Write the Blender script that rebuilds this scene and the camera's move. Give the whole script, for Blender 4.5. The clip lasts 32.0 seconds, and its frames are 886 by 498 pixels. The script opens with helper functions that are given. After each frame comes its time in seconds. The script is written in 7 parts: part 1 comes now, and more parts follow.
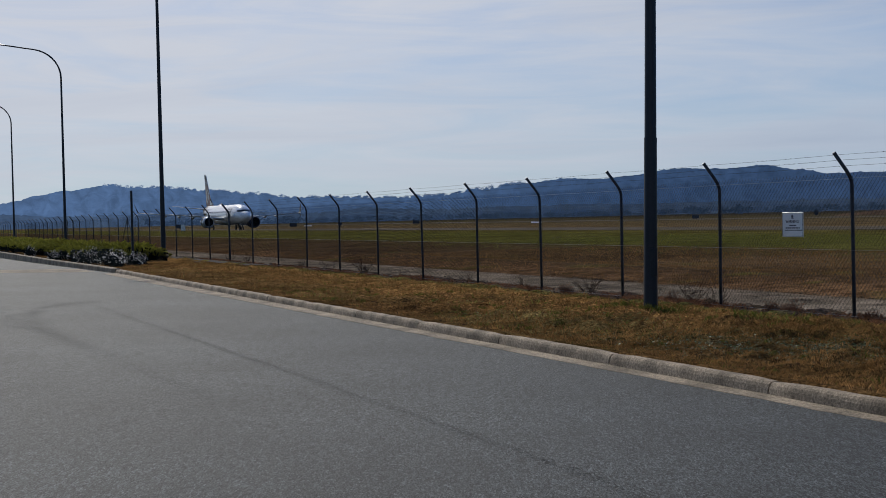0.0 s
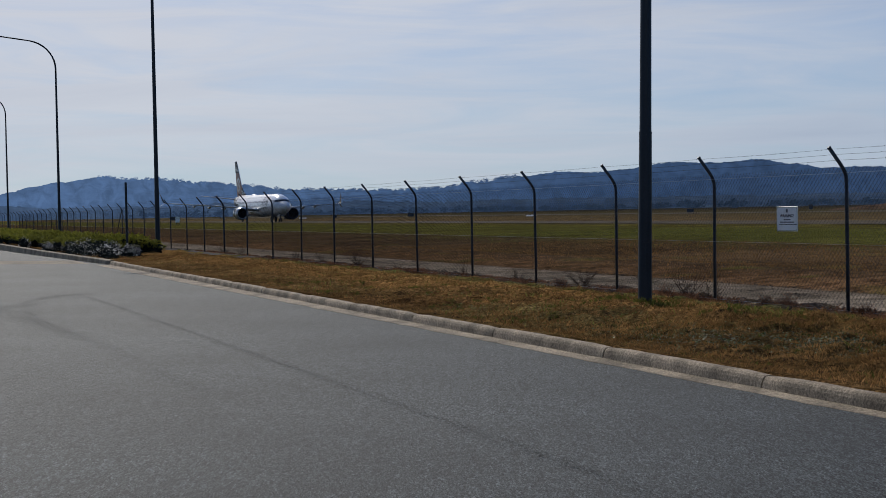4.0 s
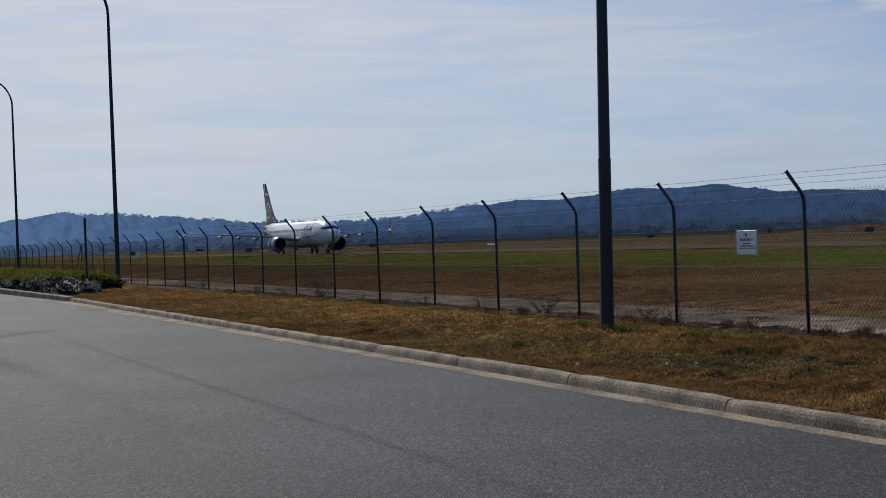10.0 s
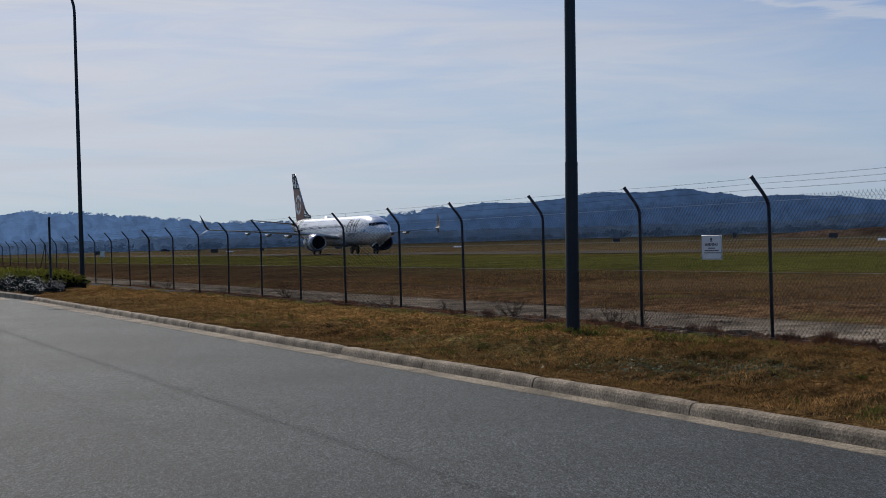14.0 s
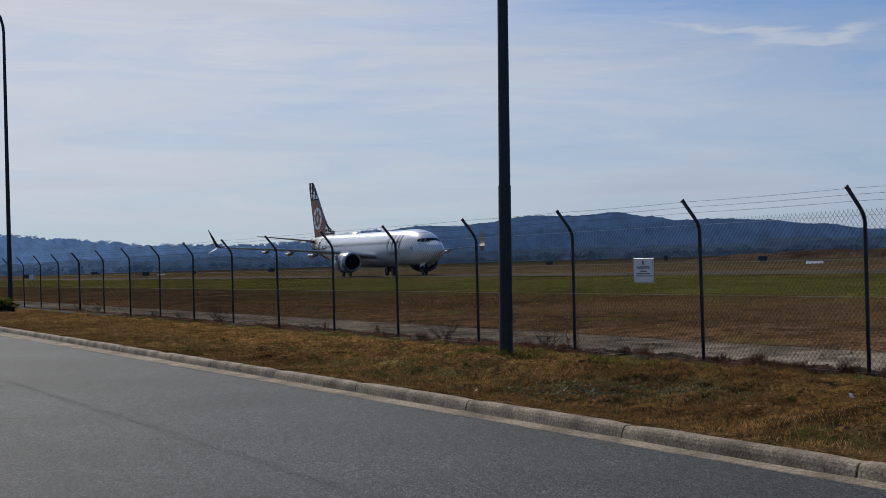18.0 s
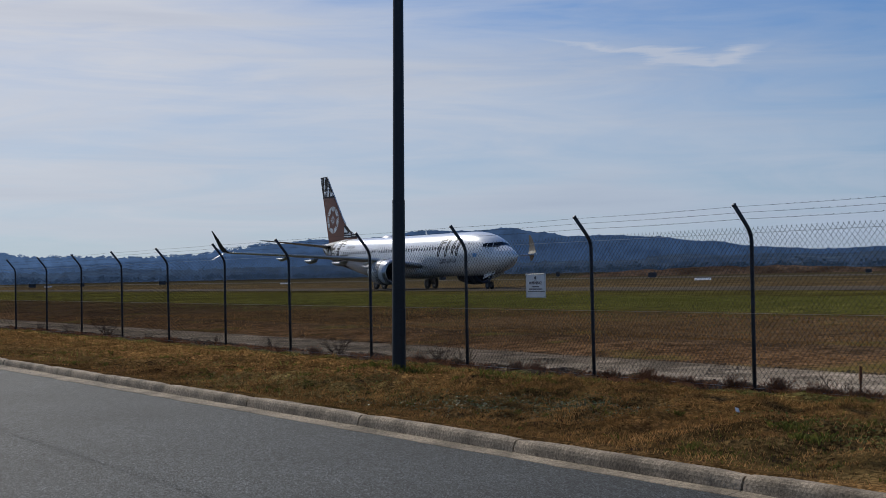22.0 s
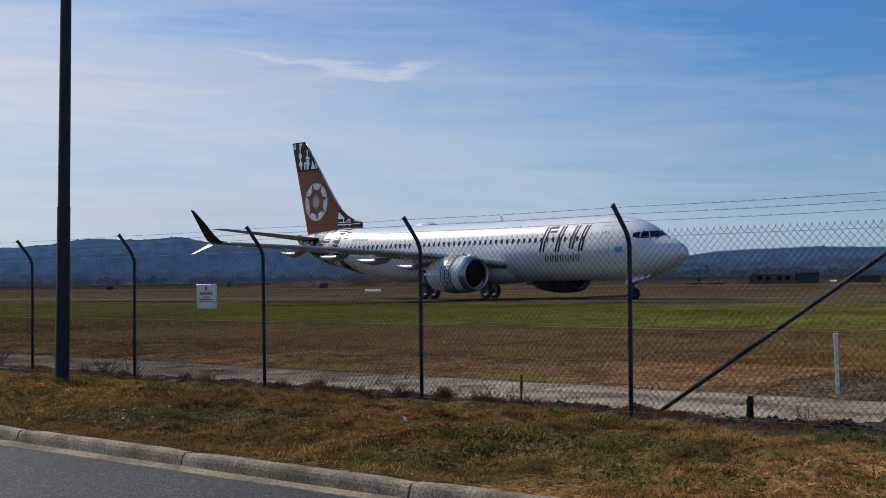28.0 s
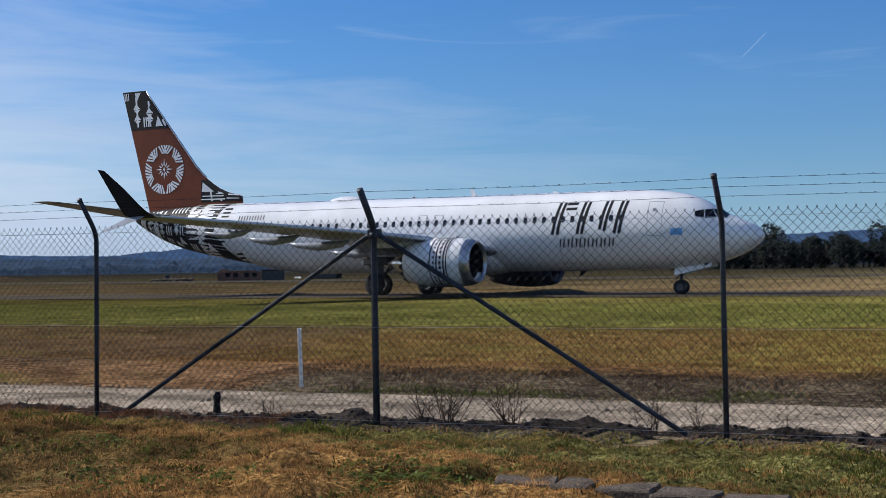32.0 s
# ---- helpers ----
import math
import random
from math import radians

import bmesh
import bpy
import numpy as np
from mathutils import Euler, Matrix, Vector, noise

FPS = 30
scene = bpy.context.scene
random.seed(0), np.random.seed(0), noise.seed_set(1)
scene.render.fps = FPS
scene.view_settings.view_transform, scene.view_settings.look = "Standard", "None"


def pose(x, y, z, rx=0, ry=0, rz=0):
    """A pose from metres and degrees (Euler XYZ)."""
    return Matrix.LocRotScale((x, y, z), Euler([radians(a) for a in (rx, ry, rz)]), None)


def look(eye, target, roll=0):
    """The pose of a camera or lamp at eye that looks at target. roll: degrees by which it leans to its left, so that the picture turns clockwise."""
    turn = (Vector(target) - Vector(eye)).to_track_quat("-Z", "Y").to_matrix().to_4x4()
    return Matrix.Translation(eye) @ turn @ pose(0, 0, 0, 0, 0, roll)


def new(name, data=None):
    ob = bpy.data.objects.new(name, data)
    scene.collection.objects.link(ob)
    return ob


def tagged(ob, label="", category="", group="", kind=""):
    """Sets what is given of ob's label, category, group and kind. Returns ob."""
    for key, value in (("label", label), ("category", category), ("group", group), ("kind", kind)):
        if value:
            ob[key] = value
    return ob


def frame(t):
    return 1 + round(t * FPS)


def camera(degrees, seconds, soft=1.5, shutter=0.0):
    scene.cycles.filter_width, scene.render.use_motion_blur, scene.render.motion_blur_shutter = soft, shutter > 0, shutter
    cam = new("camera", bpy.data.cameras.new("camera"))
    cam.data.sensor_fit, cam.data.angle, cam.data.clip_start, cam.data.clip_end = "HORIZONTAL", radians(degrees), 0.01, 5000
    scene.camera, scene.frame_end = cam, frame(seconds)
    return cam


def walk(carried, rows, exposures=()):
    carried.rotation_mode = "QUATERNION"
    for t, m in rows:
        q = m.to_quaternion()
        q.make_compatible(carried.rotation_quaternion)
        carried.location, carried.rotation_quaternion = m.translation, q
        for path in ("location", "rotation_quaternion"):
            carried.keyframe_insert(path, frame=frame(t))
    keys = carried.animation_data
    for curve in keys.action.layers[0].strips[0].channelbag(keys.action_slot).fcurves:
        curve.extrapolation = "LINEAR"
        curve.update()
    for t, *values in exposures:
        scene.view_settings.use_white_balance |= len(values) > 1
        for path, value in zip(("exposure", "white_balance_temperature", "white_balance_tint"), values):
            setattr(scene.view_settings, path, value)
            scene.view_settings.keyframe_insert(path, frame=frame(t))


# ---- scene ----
# Plan: x runs across the road towards the airfield, y along the road and the fence, z = 0 on the taxiway.
EYE = (0.0, 0.0, 1.444)


def view(yaw, pitch, roll):
    """Camera pose from degrees: yaw to the right of +y, pitch up, roll."""
    a, b, c = radians(yaw), radians(pitch), radians(roll)
    fwd = Vector((math.sin(a) * math.cos(b), math.cos(a) * math.cos(b), math.sin(b)))
    side = Vector((math.cos(a), -math.sin(a), 0))
    top = side.cross(fwd)
    r = side * math.cos(c) + top * math.sin(c)
    u = top * math.cos(c) - side * math.sin(c)
    m = Matrix((r, u, -fwd)).transposed().to_4x4()
    m.translation = EYE
    return m


cam = camera(35.05, 32.0, soft=0.35)
TURNS = [
    (0, 21.470, -1.251, -1.303),
    (0.5, 21.534, -1.326, -1.469),
    (1, 21.596, -1.362, -1.378),
    (1.5, 21.673, -1.381, -1.302),
    (2, 21.658, -1.492, -1.238),
    (2.5, 21.680, -1.450, -1.233),
    (3, 21.684, -1.502, -1.137),
    (3.5, 21.678, -1.548, -1.092),
    (5.5, 21.910, -1.445, -0.926),
    (6, 22.173, -1.363, -0.836),
    (6.5, 22.506, -1.190, -0.861),
    (7, 22.685, -0.983, -0.979),
    (7.5, 22.720, -1.088, -1.412),
    (8, 22.709, -1.124, -1.810),
    (8.5, 22.538, -1.152, -2.069),
    (9, 22.431, -1.067, -2.109),
    (9.5, 22.792, -0.681, -2.065),
    (10, 23.277, -0.373, -2.134),
    (10.5, 23.751, -0.141, -2.086),
    (11, 23.872, -0.046, -2.054),
    (11.5, 23.955, -0.140, -1.958),
    (12, 24.038, -0.238, -1.882),
    (12.5, 24.093, -0.342, -1.889),
    (13, 24.367, -0.348, -1.819),
    (13.5, 24.481, -0.326, -1.684),
    (14, 24.647, -0.326, -1.643),
    (14.5, 24.800, -0.288, -1.659),
    (16.5, 26.073, -0.088, -1.648),
    (17, 26.419, 0.191, -1.734),
    (17.5, 26.765, 0.427, -1.706),
    (18, 27.383, 0.539, -1.630),
    (18.5, 28.064, 0.738, -1.601),
    (19, 28.786, 0.921, -1.493),
    (19.5, 29.287, 0.972, -1.456),
    (20, 29.613, 0.954, -1.403),
    (20.5, 30.074, 0.931, -1.347),
    (21, 30.465, 0.921, -1.311),
    (21.5, 31.034, 0.939, -1.216),
    (22, 31.740, 1.021, -1.214),
    (22.5, 32.595, 1.125, -1.154),
    (23, 33.414, 1.218, -1.127),
    (23.5, 34.272, 1.271, -1.143),
    (24, 35.519, 1.288, -1.047),
    (24.5, 36.740, 1.299, -1.000),
    (25, 37.761, 1.310, -1.041),
    (25.5, 38.925, 1.377, -0.969),
    (27.5, 43.778, 1.333, -0.932),
    (28, 45.080, 1.220, -0.839),
    (28.5, 47.408, 1.106, -0.876),
    (29, 50.156, 0.969, -0.469),
    (29.5, 52.686, 0.973, -0.457),
    (30, 54.528, 0.883, -0.527),
    (30.5, 55.043, 0.874, -0.571),
    (31, 58.505, 0.853, -0.538),
    (31.5, 62.595, 0.804, -0.577),
    (32, 66.525, 0.786, -0.766),
]
walk(cam, [(t, view(y, p, r)) for t, y, p, r in TURNS], [(0, -0.14), (20, -0.14), (25, -0.18), (28, 0.06), (29.5, 0.14), (31, 0.18), (32, 0.38)])

# ---- light ----
SUN_EL, SUN_AZ = 35.0, -1.0  # height, and degrees to the right of +y
world = bpy.data.worlds.new("sky")
scene.world = world
world.use_nodes = True
wn, wl = world.node_tree.nodes, world.node_tree.links
wn.clear()


def wnode(kind, **kw):
    nd = wn.new(kind)
    for k, v in kw.items():
        nd.inputs[k].default_value = v
    return nd


def wmath(op, a, b=None, clamp=False):
    nd = wn.new("ShaderNodeMath")
    nd.operation, nd.use_clamp = op, clamp
    for i, v in enumerate((a, b)):
        if v is None:
            continue
        if isinstance(v, (int, float)):
            nd.inputs[i].default_value = v
        else:
            wl.new(v, nd.inputs[i])
    return nd.outputs[0]


sky = wn.new("ShaderNodeTexSky")
sky.sky_type = "NISHITA"
sky.sun_disc = False
sky.sun_elevation = radians(SUN_EL)
sky.sun_rotation = radians(SUN_AZ)
sky.altitude, sky.air_density, sky.dust_density, sky.ozone_density = 160, 1.15, 0.25, 3.0
gen = wn.new("ShaderNodeTexCoord")
sep = wn.new("ShaderNodeSeparateXYZ")
wl.new(gen.outputs["Generated"], sep.inputs[0])
DX, DY, DZ = sep.outputs
azim = wmath("ARCTAN2", DX, DY)          # radians to the right of +y
elev = wmath("ARCSINE", DZ)
# thin high cloud: streaks along the horizon, thick towards the sun, thinning out away from it
comb = wn.new("ShaderNodeCombineXYZ")
wl.new(wmath("MULTIPLY", azim, 1.6), comb.inputs[0])
wl.new(wmath("MULTIPLY", elev, 13.0), comb.inputs[1])
streak = wnode("ShaderNodeTexNoise", Scale=1.15, Detail=7.0, Roughness=0.56, Distortion=0.7)
wl.new(comb.outputs[0], streak.inputs["Vector"])
comb2 = wn.new("ShaderNodeCombineXYZ")
wl.new(wmath("ADD", wmath("MULTIPLY", azim, 5.0), wmath("MULTIPLY", elev, 6.0)), comb2.inputs[0])
wl.new(wmath("MULTIPLY", elev, 40.0), comb2.inputs[1])
fine = wnode("ShaderNodeTexNoise", Scale=1.0, Detail=8.0, Roughness=0.6, Distortion=1.2)
wl.new(comb2.outputs[0], fine.inputs["Vector"])
# cloud thins out away from the sun and higher up
v = wmath("ADD", wmath("DIVIDE", wmath("SUBTRACT", azim, 0.625), 0.40), wmath("DIVIDE", wmath("SUBTRACT", elev, 0.105), 0.105))
west = wmath("MAXIMUM", wmath("ADD", 1.0, wmath("MULTIPLY", wmath("MINIMUM", DX, 0.0), 0.75)), 0.4)   # open blue sky on the far side of the road
veil = wmath("SUBTRACT", 1.0, wmath("MULTIPLY", v, 0.62))
cover = wmath("ADD", wmath("MULTIPLY", wmath("SUBTRACT", streak.outputs[0], 0.5), 1.25),
              wmath("MULTIPLY", wmath("SUBTRACT", fine.outputs[0], 0.5), 0.7))
cover = wmath("MULTIPLY", wmath("ADD", wmath("MINIMUM", veil, 0.95), cover, clamp=True), west)
thin = wmath("MULTIPLY", wmath("SUBTRACT", fine.outputs[0], 0.52), 0.85, clamp=True)   # faint streaks in the open sky
cover = wmath("MAXIMUM", cover, thin)
# one curved wisp of cloud higher up
wx = wmath("SUBTRACT", azim, 0.747)
wisp_c = wmath("ADD", 0.1425, wmath("MAXIMUM", wmath("MULTIPLY", wx, -0.19), wmath("MULTIPLY", wx, 0.30)))
wav = wmath("MULTIPLY", wmath("SUBTRACT", fine.outputs[0], 0.5), 0.026)
band = wmath("ABSOLUTE", wmath("SUBTRACT", wmath("ADD", elev, wav), wisp_c))
band = wmath("SUBTRACT", 1.0, wmath("DIVIDE", band, wmath("SUBTRACT", 0.0150, wmath("MULTIPLY", wmath("ABSOLUTE", wx), 0.05))), clamp=True)
band = wmath("MULTIPLY", band, wmath("ADD", 0.35, wmath("MULTIPLY", wmath("SUBTRACT", streak.outputs[0], 0.3), 2.6)), clamp=True)
along = wmath("MULTIPLY", wmath("SUBTRACT", 1.0, wmath("DIVIDE", wmath("ABSOLUTE", wmath("ADD", wx, 0.050)), 0.135), clamp=True), 2.0, clamp=True)
wisp = wmath("MULTIPLY", band, along)
# a short thin vapour trail far to the right
trail_c = wmath("ADD", 1.3718, wmath("MULTIPLY", wmath("SUBTRACT", elev, 0.1422), 1.043))
trail = wmath("SUBTRACT", 1.0, wmath("DIVIDE", wmath("ABSOLUTE", wmath("SUBTRACT", azim, trail_c)), 0.0013), clamp=True)
trail_a = wmath("MULTIPLY", wmath("SUBTRACT", 1.0, wmath("DIVIDE", wmath("ABSOLUTE", wmath("SUBTRACT", elev, 0.1514)), 0.0100), clamp=True), 3.0, clamp=True)
wisp = wmath("MAXIMUM", wisp, wmath("MULTIPLY", wmath("MULTIPLY", trail, trail_a), 0.35))
haze = wmath("MULTIPLY", wmath("EXPONENT", wmath("MULTIPLY", wmath("ABSOLUTE", elev), -16.0)), wmath("MULTIPLY", west, 0.62))   # pale haze low over the horizon
cover = wmath("MAXIMUM", wmath("MAXIMUM", cover, haze), wmath("MULTIPLY", wisp, 0.9))
glow = wmath("POWER", wmath("MAXIMUM", wmath("ADD", wmath("MULTIPLY", DY, 0.82), wmath("MULTIPLY", DZ, 0.57)), 0.0), 3.0)
cloud = wnode("ShaderNodeMix")
cloud.data_type = "RGBA"
cloud.inputs["A"].default_value = (4.3, 5.5, 7.35, 1)
cloud.inputs["B"].default_value = (10.3, 9.95, 9.95, 1)
wl.new(wmath("MAXIMUM", glow, wmath("MULTIPLY", wisp, 0.5)), cloud.inputs["Factor"])
# greyer bellies of the streaks
shade = wnode("ShaderNodeMix")
shade.data_type, shade.blend_type = "RGBA", "MULTIPLY"
shade.inputs["B"].default_value = (0.83, 0.85, 0.895, 1)
wl.new(cloud.outputs["Result"], shade.inputs["A"])
wl.new(wmath("MULTIPLY", wmath("SUBTRACT", streak.outputs[0], 0.44), 4.0, clamp=True), shade.inputs["Factor"])
mixc = wn.new("ShaderNodeMix")
mixc.data_type = "RGBA"
wl.new(wmath("MULTIPLY", cover, 0.92), mixc.inputs["Factor"])
deep = wn.new("ShaderNodeMix")   # the camera's rendering of clear sky: a deeper blue
deep.data_type, deep.blend_type = "RGBA", "MULTIPLY"
deep.inputs["Factor"].default_value = 1.0
deep.inputs["B"].default_value = (0.265, 0.55, 0.95, 1)
wl.new(sky.outputs[0], deep.inputs["A"])
wl.new(deep.outputs["Result"], mixc.inputs["A"])
wl.new(shade.outputs["Result"], mixc.inputs["B"])
bg = wnode("ShaderNodeBackground", Strength=0.085)
wl.new(mixc.outputs["Result"], bg.inputs[0])
wo = wn.new("ShaderNodeOutputWorld")
wl.new(bg.outputs[0], wo.inputs[0])

sun = new("sun", bpy.data.lights.new("sun", "SUN"))
sun.data.energy, sun.data.angle, sun.data.color = 4.6, radians(1.2), (1.0, 0.95, 0.87)
_s = Vector((math.sin(radians(SUN_AZ)) * math.cos(radians(SUN_EL)), math.cos(radians(SUN_AZ)) * math.cos(radians(SUN_EL)), math.sin(radians(SUN_EL))))
sun.matrix_world = look(_s * 100, (0, 0, 0))


# ---- materials ----
def mat(name, color, rough=0.8, metal=0.0, var=0.25, scale=3.0, fine=40.0, bump=0.0, spec=0.5, color2=None, coords="Object", bump_scale=None, island=0.0, coat=0.0, finevar=None, speck=None):
    """Surface with variation at two scales (big blotches, fine grain), in metres, and fine relief."""
    m = bpy.data.materials.new(name)
    m.use_nodes = True
    n, l = m.node_tree.nodes, m.node_tree.links
    p = n["Principled BSDF"]
    p.inputs["Roughness"].default_value, p.inputs["Metallic"].default_value = rough, metal
    p.inputs["Specular IOR Level"].default_value = spec
    p.inputs["Coat Weight"].default_value = coat
    tc = n.new("ShaderNodeTexCoord")
    if coords == "World":
        tc = n.new("ShaderNodeNewGeometry")
        out = tc.outputs["Position"]
    else:
        out = tc.outputs["Object"]
    a, b = n.new("ShaderNodeTexNoise"), n.new("ShaderNodeTexNoise")
    a.inputs["Scale"].default_value, a.inputs["Detail"].default_value = scale, 6
    b.inputs["Scale"].default_value, b.inputs["Detail"].default_value = fine, 4
    l.new(out, a.inputs["Vector"]), l.new(out, b.inputs["Vector"])
    c = Vector(color[:3])
    d = Vector(color2[:3]) if color2 else c * (1 + var)
    ra = n.new("ShaderNodeValToRGB")
    ra.color_ramp.elements[0].position, ra.color_ramp.elements[1].position = 0.35, 0.65
    ra.color_ramp.elements[0].color = (*(c if color2 else c * (1 - var)), 1)
    ra.color_ramp.elements[1].color = (*d, 1)
    l.new(a.outputs[0], ra.inputs[0])
    mx = n.new("ShaderNodeMix")
    mx.data_type, mx.blend_type = "RGBA", "MULTIPLY"
    mx.inputs["Factor"].default_value = 1.0
    rb = n.new("ShaderNodeMapRange")
    rb.inputs[1].default_value, rb.inputs[2].default_value = 0.38, 0.62
    rb.inputs[3].default_value, rb.inputs[4].default_value = 1 - (finevar or var * 0.8), 1 + (finevar or var * 0.5)
    l.new(b.outputs[0], rb.inputs[0])
    l.new(ra.outputs[0], mx.inputs["A"]), l.new(rb.outputs[0], mx.inputs["B"])
    col = mx.outputs["Result"]
    for speck in ([speck] if isinstance(speck, tuple) else speck or []):  # separate grains, each with a lightness of its own
        vo, sc, mr, mp = n.new("ShaderNodeTexVoronoi"), n.new("ShaderNodeSeparateColor"), n.new("ShaderNodeMapRange"), n.new("ShaderNodeMapping")
        vo.inputs["Scale"].default_value = speck[0]
        if len(speck) > 3:  # grains drawn out along the rolling direction
            mp.vector_type = "TEXTURE"
            mp.inputs["Rotation"].default_value = (0, 0, radians(-speck[4]))
            mp.inputs["Scale"].default_value = (1, 1 / speck[3], 1)
        l.new(out, mp.inputs["Vector"]), l.new(mp.outputs[0], vo.inputs["Vector"]), l.new(vo.outputs["Color"], sc.inputs[0]), l.new(sc.outputs[0], mr.inputs[0])
        mr.inputs[3].default_value, mr.inputs[4].default_value = speck[1], speck[2]
        m3 = n.new("ShaderNodeMix")
        m3.data_type, m3.blend_type = "RGBA", "MULTIPLY"
        m3.inputs["Factor"].default_value = 1.0
        l.new(col, m3.inputs["A"]), l.new(mr.outputs[0], m3.inputs["B"])
        col = m3.outputs["Result"]
    if island:
        g = n.new("ShaderNodeNewGeometry")
        o = n.new("ShaderNodeObjectInfo")
        ad = n.new("ShaderNodeMath")
        ad.operation = "ADD"
        l.new(g.outputs["Random Per Island"], ad.inputs[0]), l.new(o.outputs["Random"], ad.inputs[1])
        ri = n.new("ShaderNodeMapRange")
        ri.inputs[2].default_value = 2.0
        ri.inputs[3].default_value, ri.inputs[4].default_value = 1 - island, 1 + island
        l.new(ad.outputs[0], ri.inputs[0])
        m2 = n.new("ShaderNodeMix")
        m2.data_type, m2.blend_type = "RGBA", "MULTIPLY"
        m2.inputs["Factor"].default_value = 1.0
        l.new(col, m2.inputs["A"]), l.new(ri.outputs[0], m2.inputs["B"])
        col = m2.outputs["Result"]
    l.new(col, p.inputs["Base Color"])
    if bump:
        bp = n.new("ShaderNodeBump")
        bp.inputs["Strength"].default_value, bp.inputs["Distance"].default_value = 1.0, bump
        if bump_scale:
            e = n.new("ShaderNodeTexNoise")
            e.inputs["Scale"].default_value, e.inputs["Detail"].default_value = bump_scale, 5
            l.new(out, e.inputs["Vector"])
            l.new(e.outputs[0], bp.inputs["Height"])
        else:
            l.new(b.outputs[0], bp.inputs["Height"])
        l.new(bp.outputs[0], p.inputs["Normal"])
    return m


def bands(name, stops, bump, grain, warp=2.5, axis=0, rough=0.95, patch=None, patch_col=None, slant=False, dead=None, zones=(), speck=None):
    """Ground whose colour goes by bands along one axis, with ragged borders, blotches and grain."""
    m = bpy.data.materials.new(name)
    m.use_nodes = True
    n, l = m.node_tree.nodes, m.node_tree.links
    p = n["Principled BSDF"]
    p.inputs["Roughness"].default_value = rough
    p.inputs["Specular IOR Level"].default_value = 0.0
    g = n.new("ShaderNodeNewGeometry")
    s = n.new("ShaderNodeSeparateXYZ")
    l.new(g.outputs["Position"], s.inputs[0])

    def mth(op, a, b):
        q = n.new("ShaderNodeMath")
        q.operation = op
        for i, v in enumerate((a, b)):
            if isinstance(v, (int, float)):
                q.inputs[i].default_value = v
            else:
                l.new(v, q.inputs[i])
        return q.outputs[0]

    def nz(scale, detail=5, rough_=0.6):
        q = n.new("ShaderNodeTexNoise")
        q.inputs["Scale"].default_value, q.inputs["Detail"].default_value, q.inputs["Roughness"].default_value = scale, detail, rough_
        l.new(g.outputs["Position"], q.inputs["Vector"])
        return q.outputs[0]
    lo = stops[0][0]
    place = s.outputs[axis]
    if slant:  # the bands swing towards the road for small y
        place = mth("ADD", place, mth("MULTIPLY", mth("MAXIMUM", mth("SUBTRACT", 8.8, s.outputs[1]), 0.0), 0.42))
        place = mth("MINIMUM", place, mth("MAXIMUM", s.outputs[axis], 12.6))
    # logarithmic place along the axis, so that near bands stay sharp
    w = mth("ADD", place, mth("MULTIPLY", mth("SUBTRACT", nz(0.25, 6), 0.5), warp))
    x = mth("LOGARITHM", mth("MAXIMUM", mth("SUBTRACT", w, lo - 1.0), 1.0), 10.0)
    x = mth("DIVIDE", x, 4.0)
    r = n.new("ShaderNodeValToRGB")
    r.color_ramp.elements.remove(r.color_ramp.elements[1])
    for i, (pos, col) in enumerate(stops):
        f = math.log10(pos - lo + 1.0) / 4.0
        e = r.color_ramp.elements[0] if i == 0 else r.color_ramp.elements.new(f)
        e.position, e.color = f, (*col, 1)
    l.new(x, r.inputs[0])
    col = r.outputs[0]
    ragged = mth("MULTIPLY", mth("SUBTRACT", nz(0.9, 6), 0.5), 2.0)
    for x0, x1, y0, y1, soft_, zc, amt in zones:  # stretches of other growth
        f = amt
        for ax, a_, b_ in ((0, x0, x1), (1, y0, y1)):
            rag = mth("ADD", s.outputs[ax], mth("MULTIPLY", ragged, soft_ * (0.5 if ax == 0 else 1.5)))
            for sgn, e_ in ((1, a_), (-1, b_)):
                q = n.new("ShaderNodeMapRange")
                q.inputs[1].default_value, q.inputs[2].default_value = sgn * e_ - soft_ * 0.3, sgn * e_ + soft_ * 0.3
                l.new(mth("MULTIPLY", rag, sgn), q.inputs[0])
                f = mth("MULTIPLY", q.outputs[0], f)
        k = n.new("ShaderNodeMix")
        k.data_type = "RGBA"
        l.new(f, k.inputs["Factor"]), l.new(col, k.inputs["A"])
        k.inputs["B"].default_value = (*zc, 1)
        col = k.outputs["Result"]
    if speck:
        vo, sc_, mr = n.new("ShaderNodeTexVoronoi"), n.new("ShaderNodeSeparateColor"), n.new("ShaderNodeMapRange")
        vo.inputs["Scale"].default_value = speck[0]
        l.new(g.outputs["Position"], vo.inputs["Vector"]), l.new(vo.outputs["Color"], sc_.inputs[0]), l.new(sc_.outputs[0], mr.inputs[0])
        mr.inputs[3].default_value, mr.inputs[4].default_value = speck[1], speck[2]
        k = n.new("ShaderNodeMix")
        k.data_type, k.blend_type = "RGBA", "MULTIPLY"
        k.inputs["Factor"].default_value = 1.0
        l.new(col, k.inputs["A"]), l.new(mr.outputs[0], k.inputs["B"])
        col = k.outputs["Result"]
    for sc, lo_, hi_ in ((0.12, 0.7, 1.35), (1.3, 0.58, 1.45), (grain, 0.5, 1.55)):
        mr = n.new("ShaderNodeMapRange")
        mr.inputs[1].default_value, mr.inputs[2].default_value = 0.36, 0.64
        mr.inputs[3].default_value, mr.inputs[4].default_value = lo_, hi_
        l.new(nz(sc, 6), mr.inputs[0])
        k = n.new("ShaderNodeMix")
        k.data_type, k.blend_type = "RGBA", "MULTIPLY"
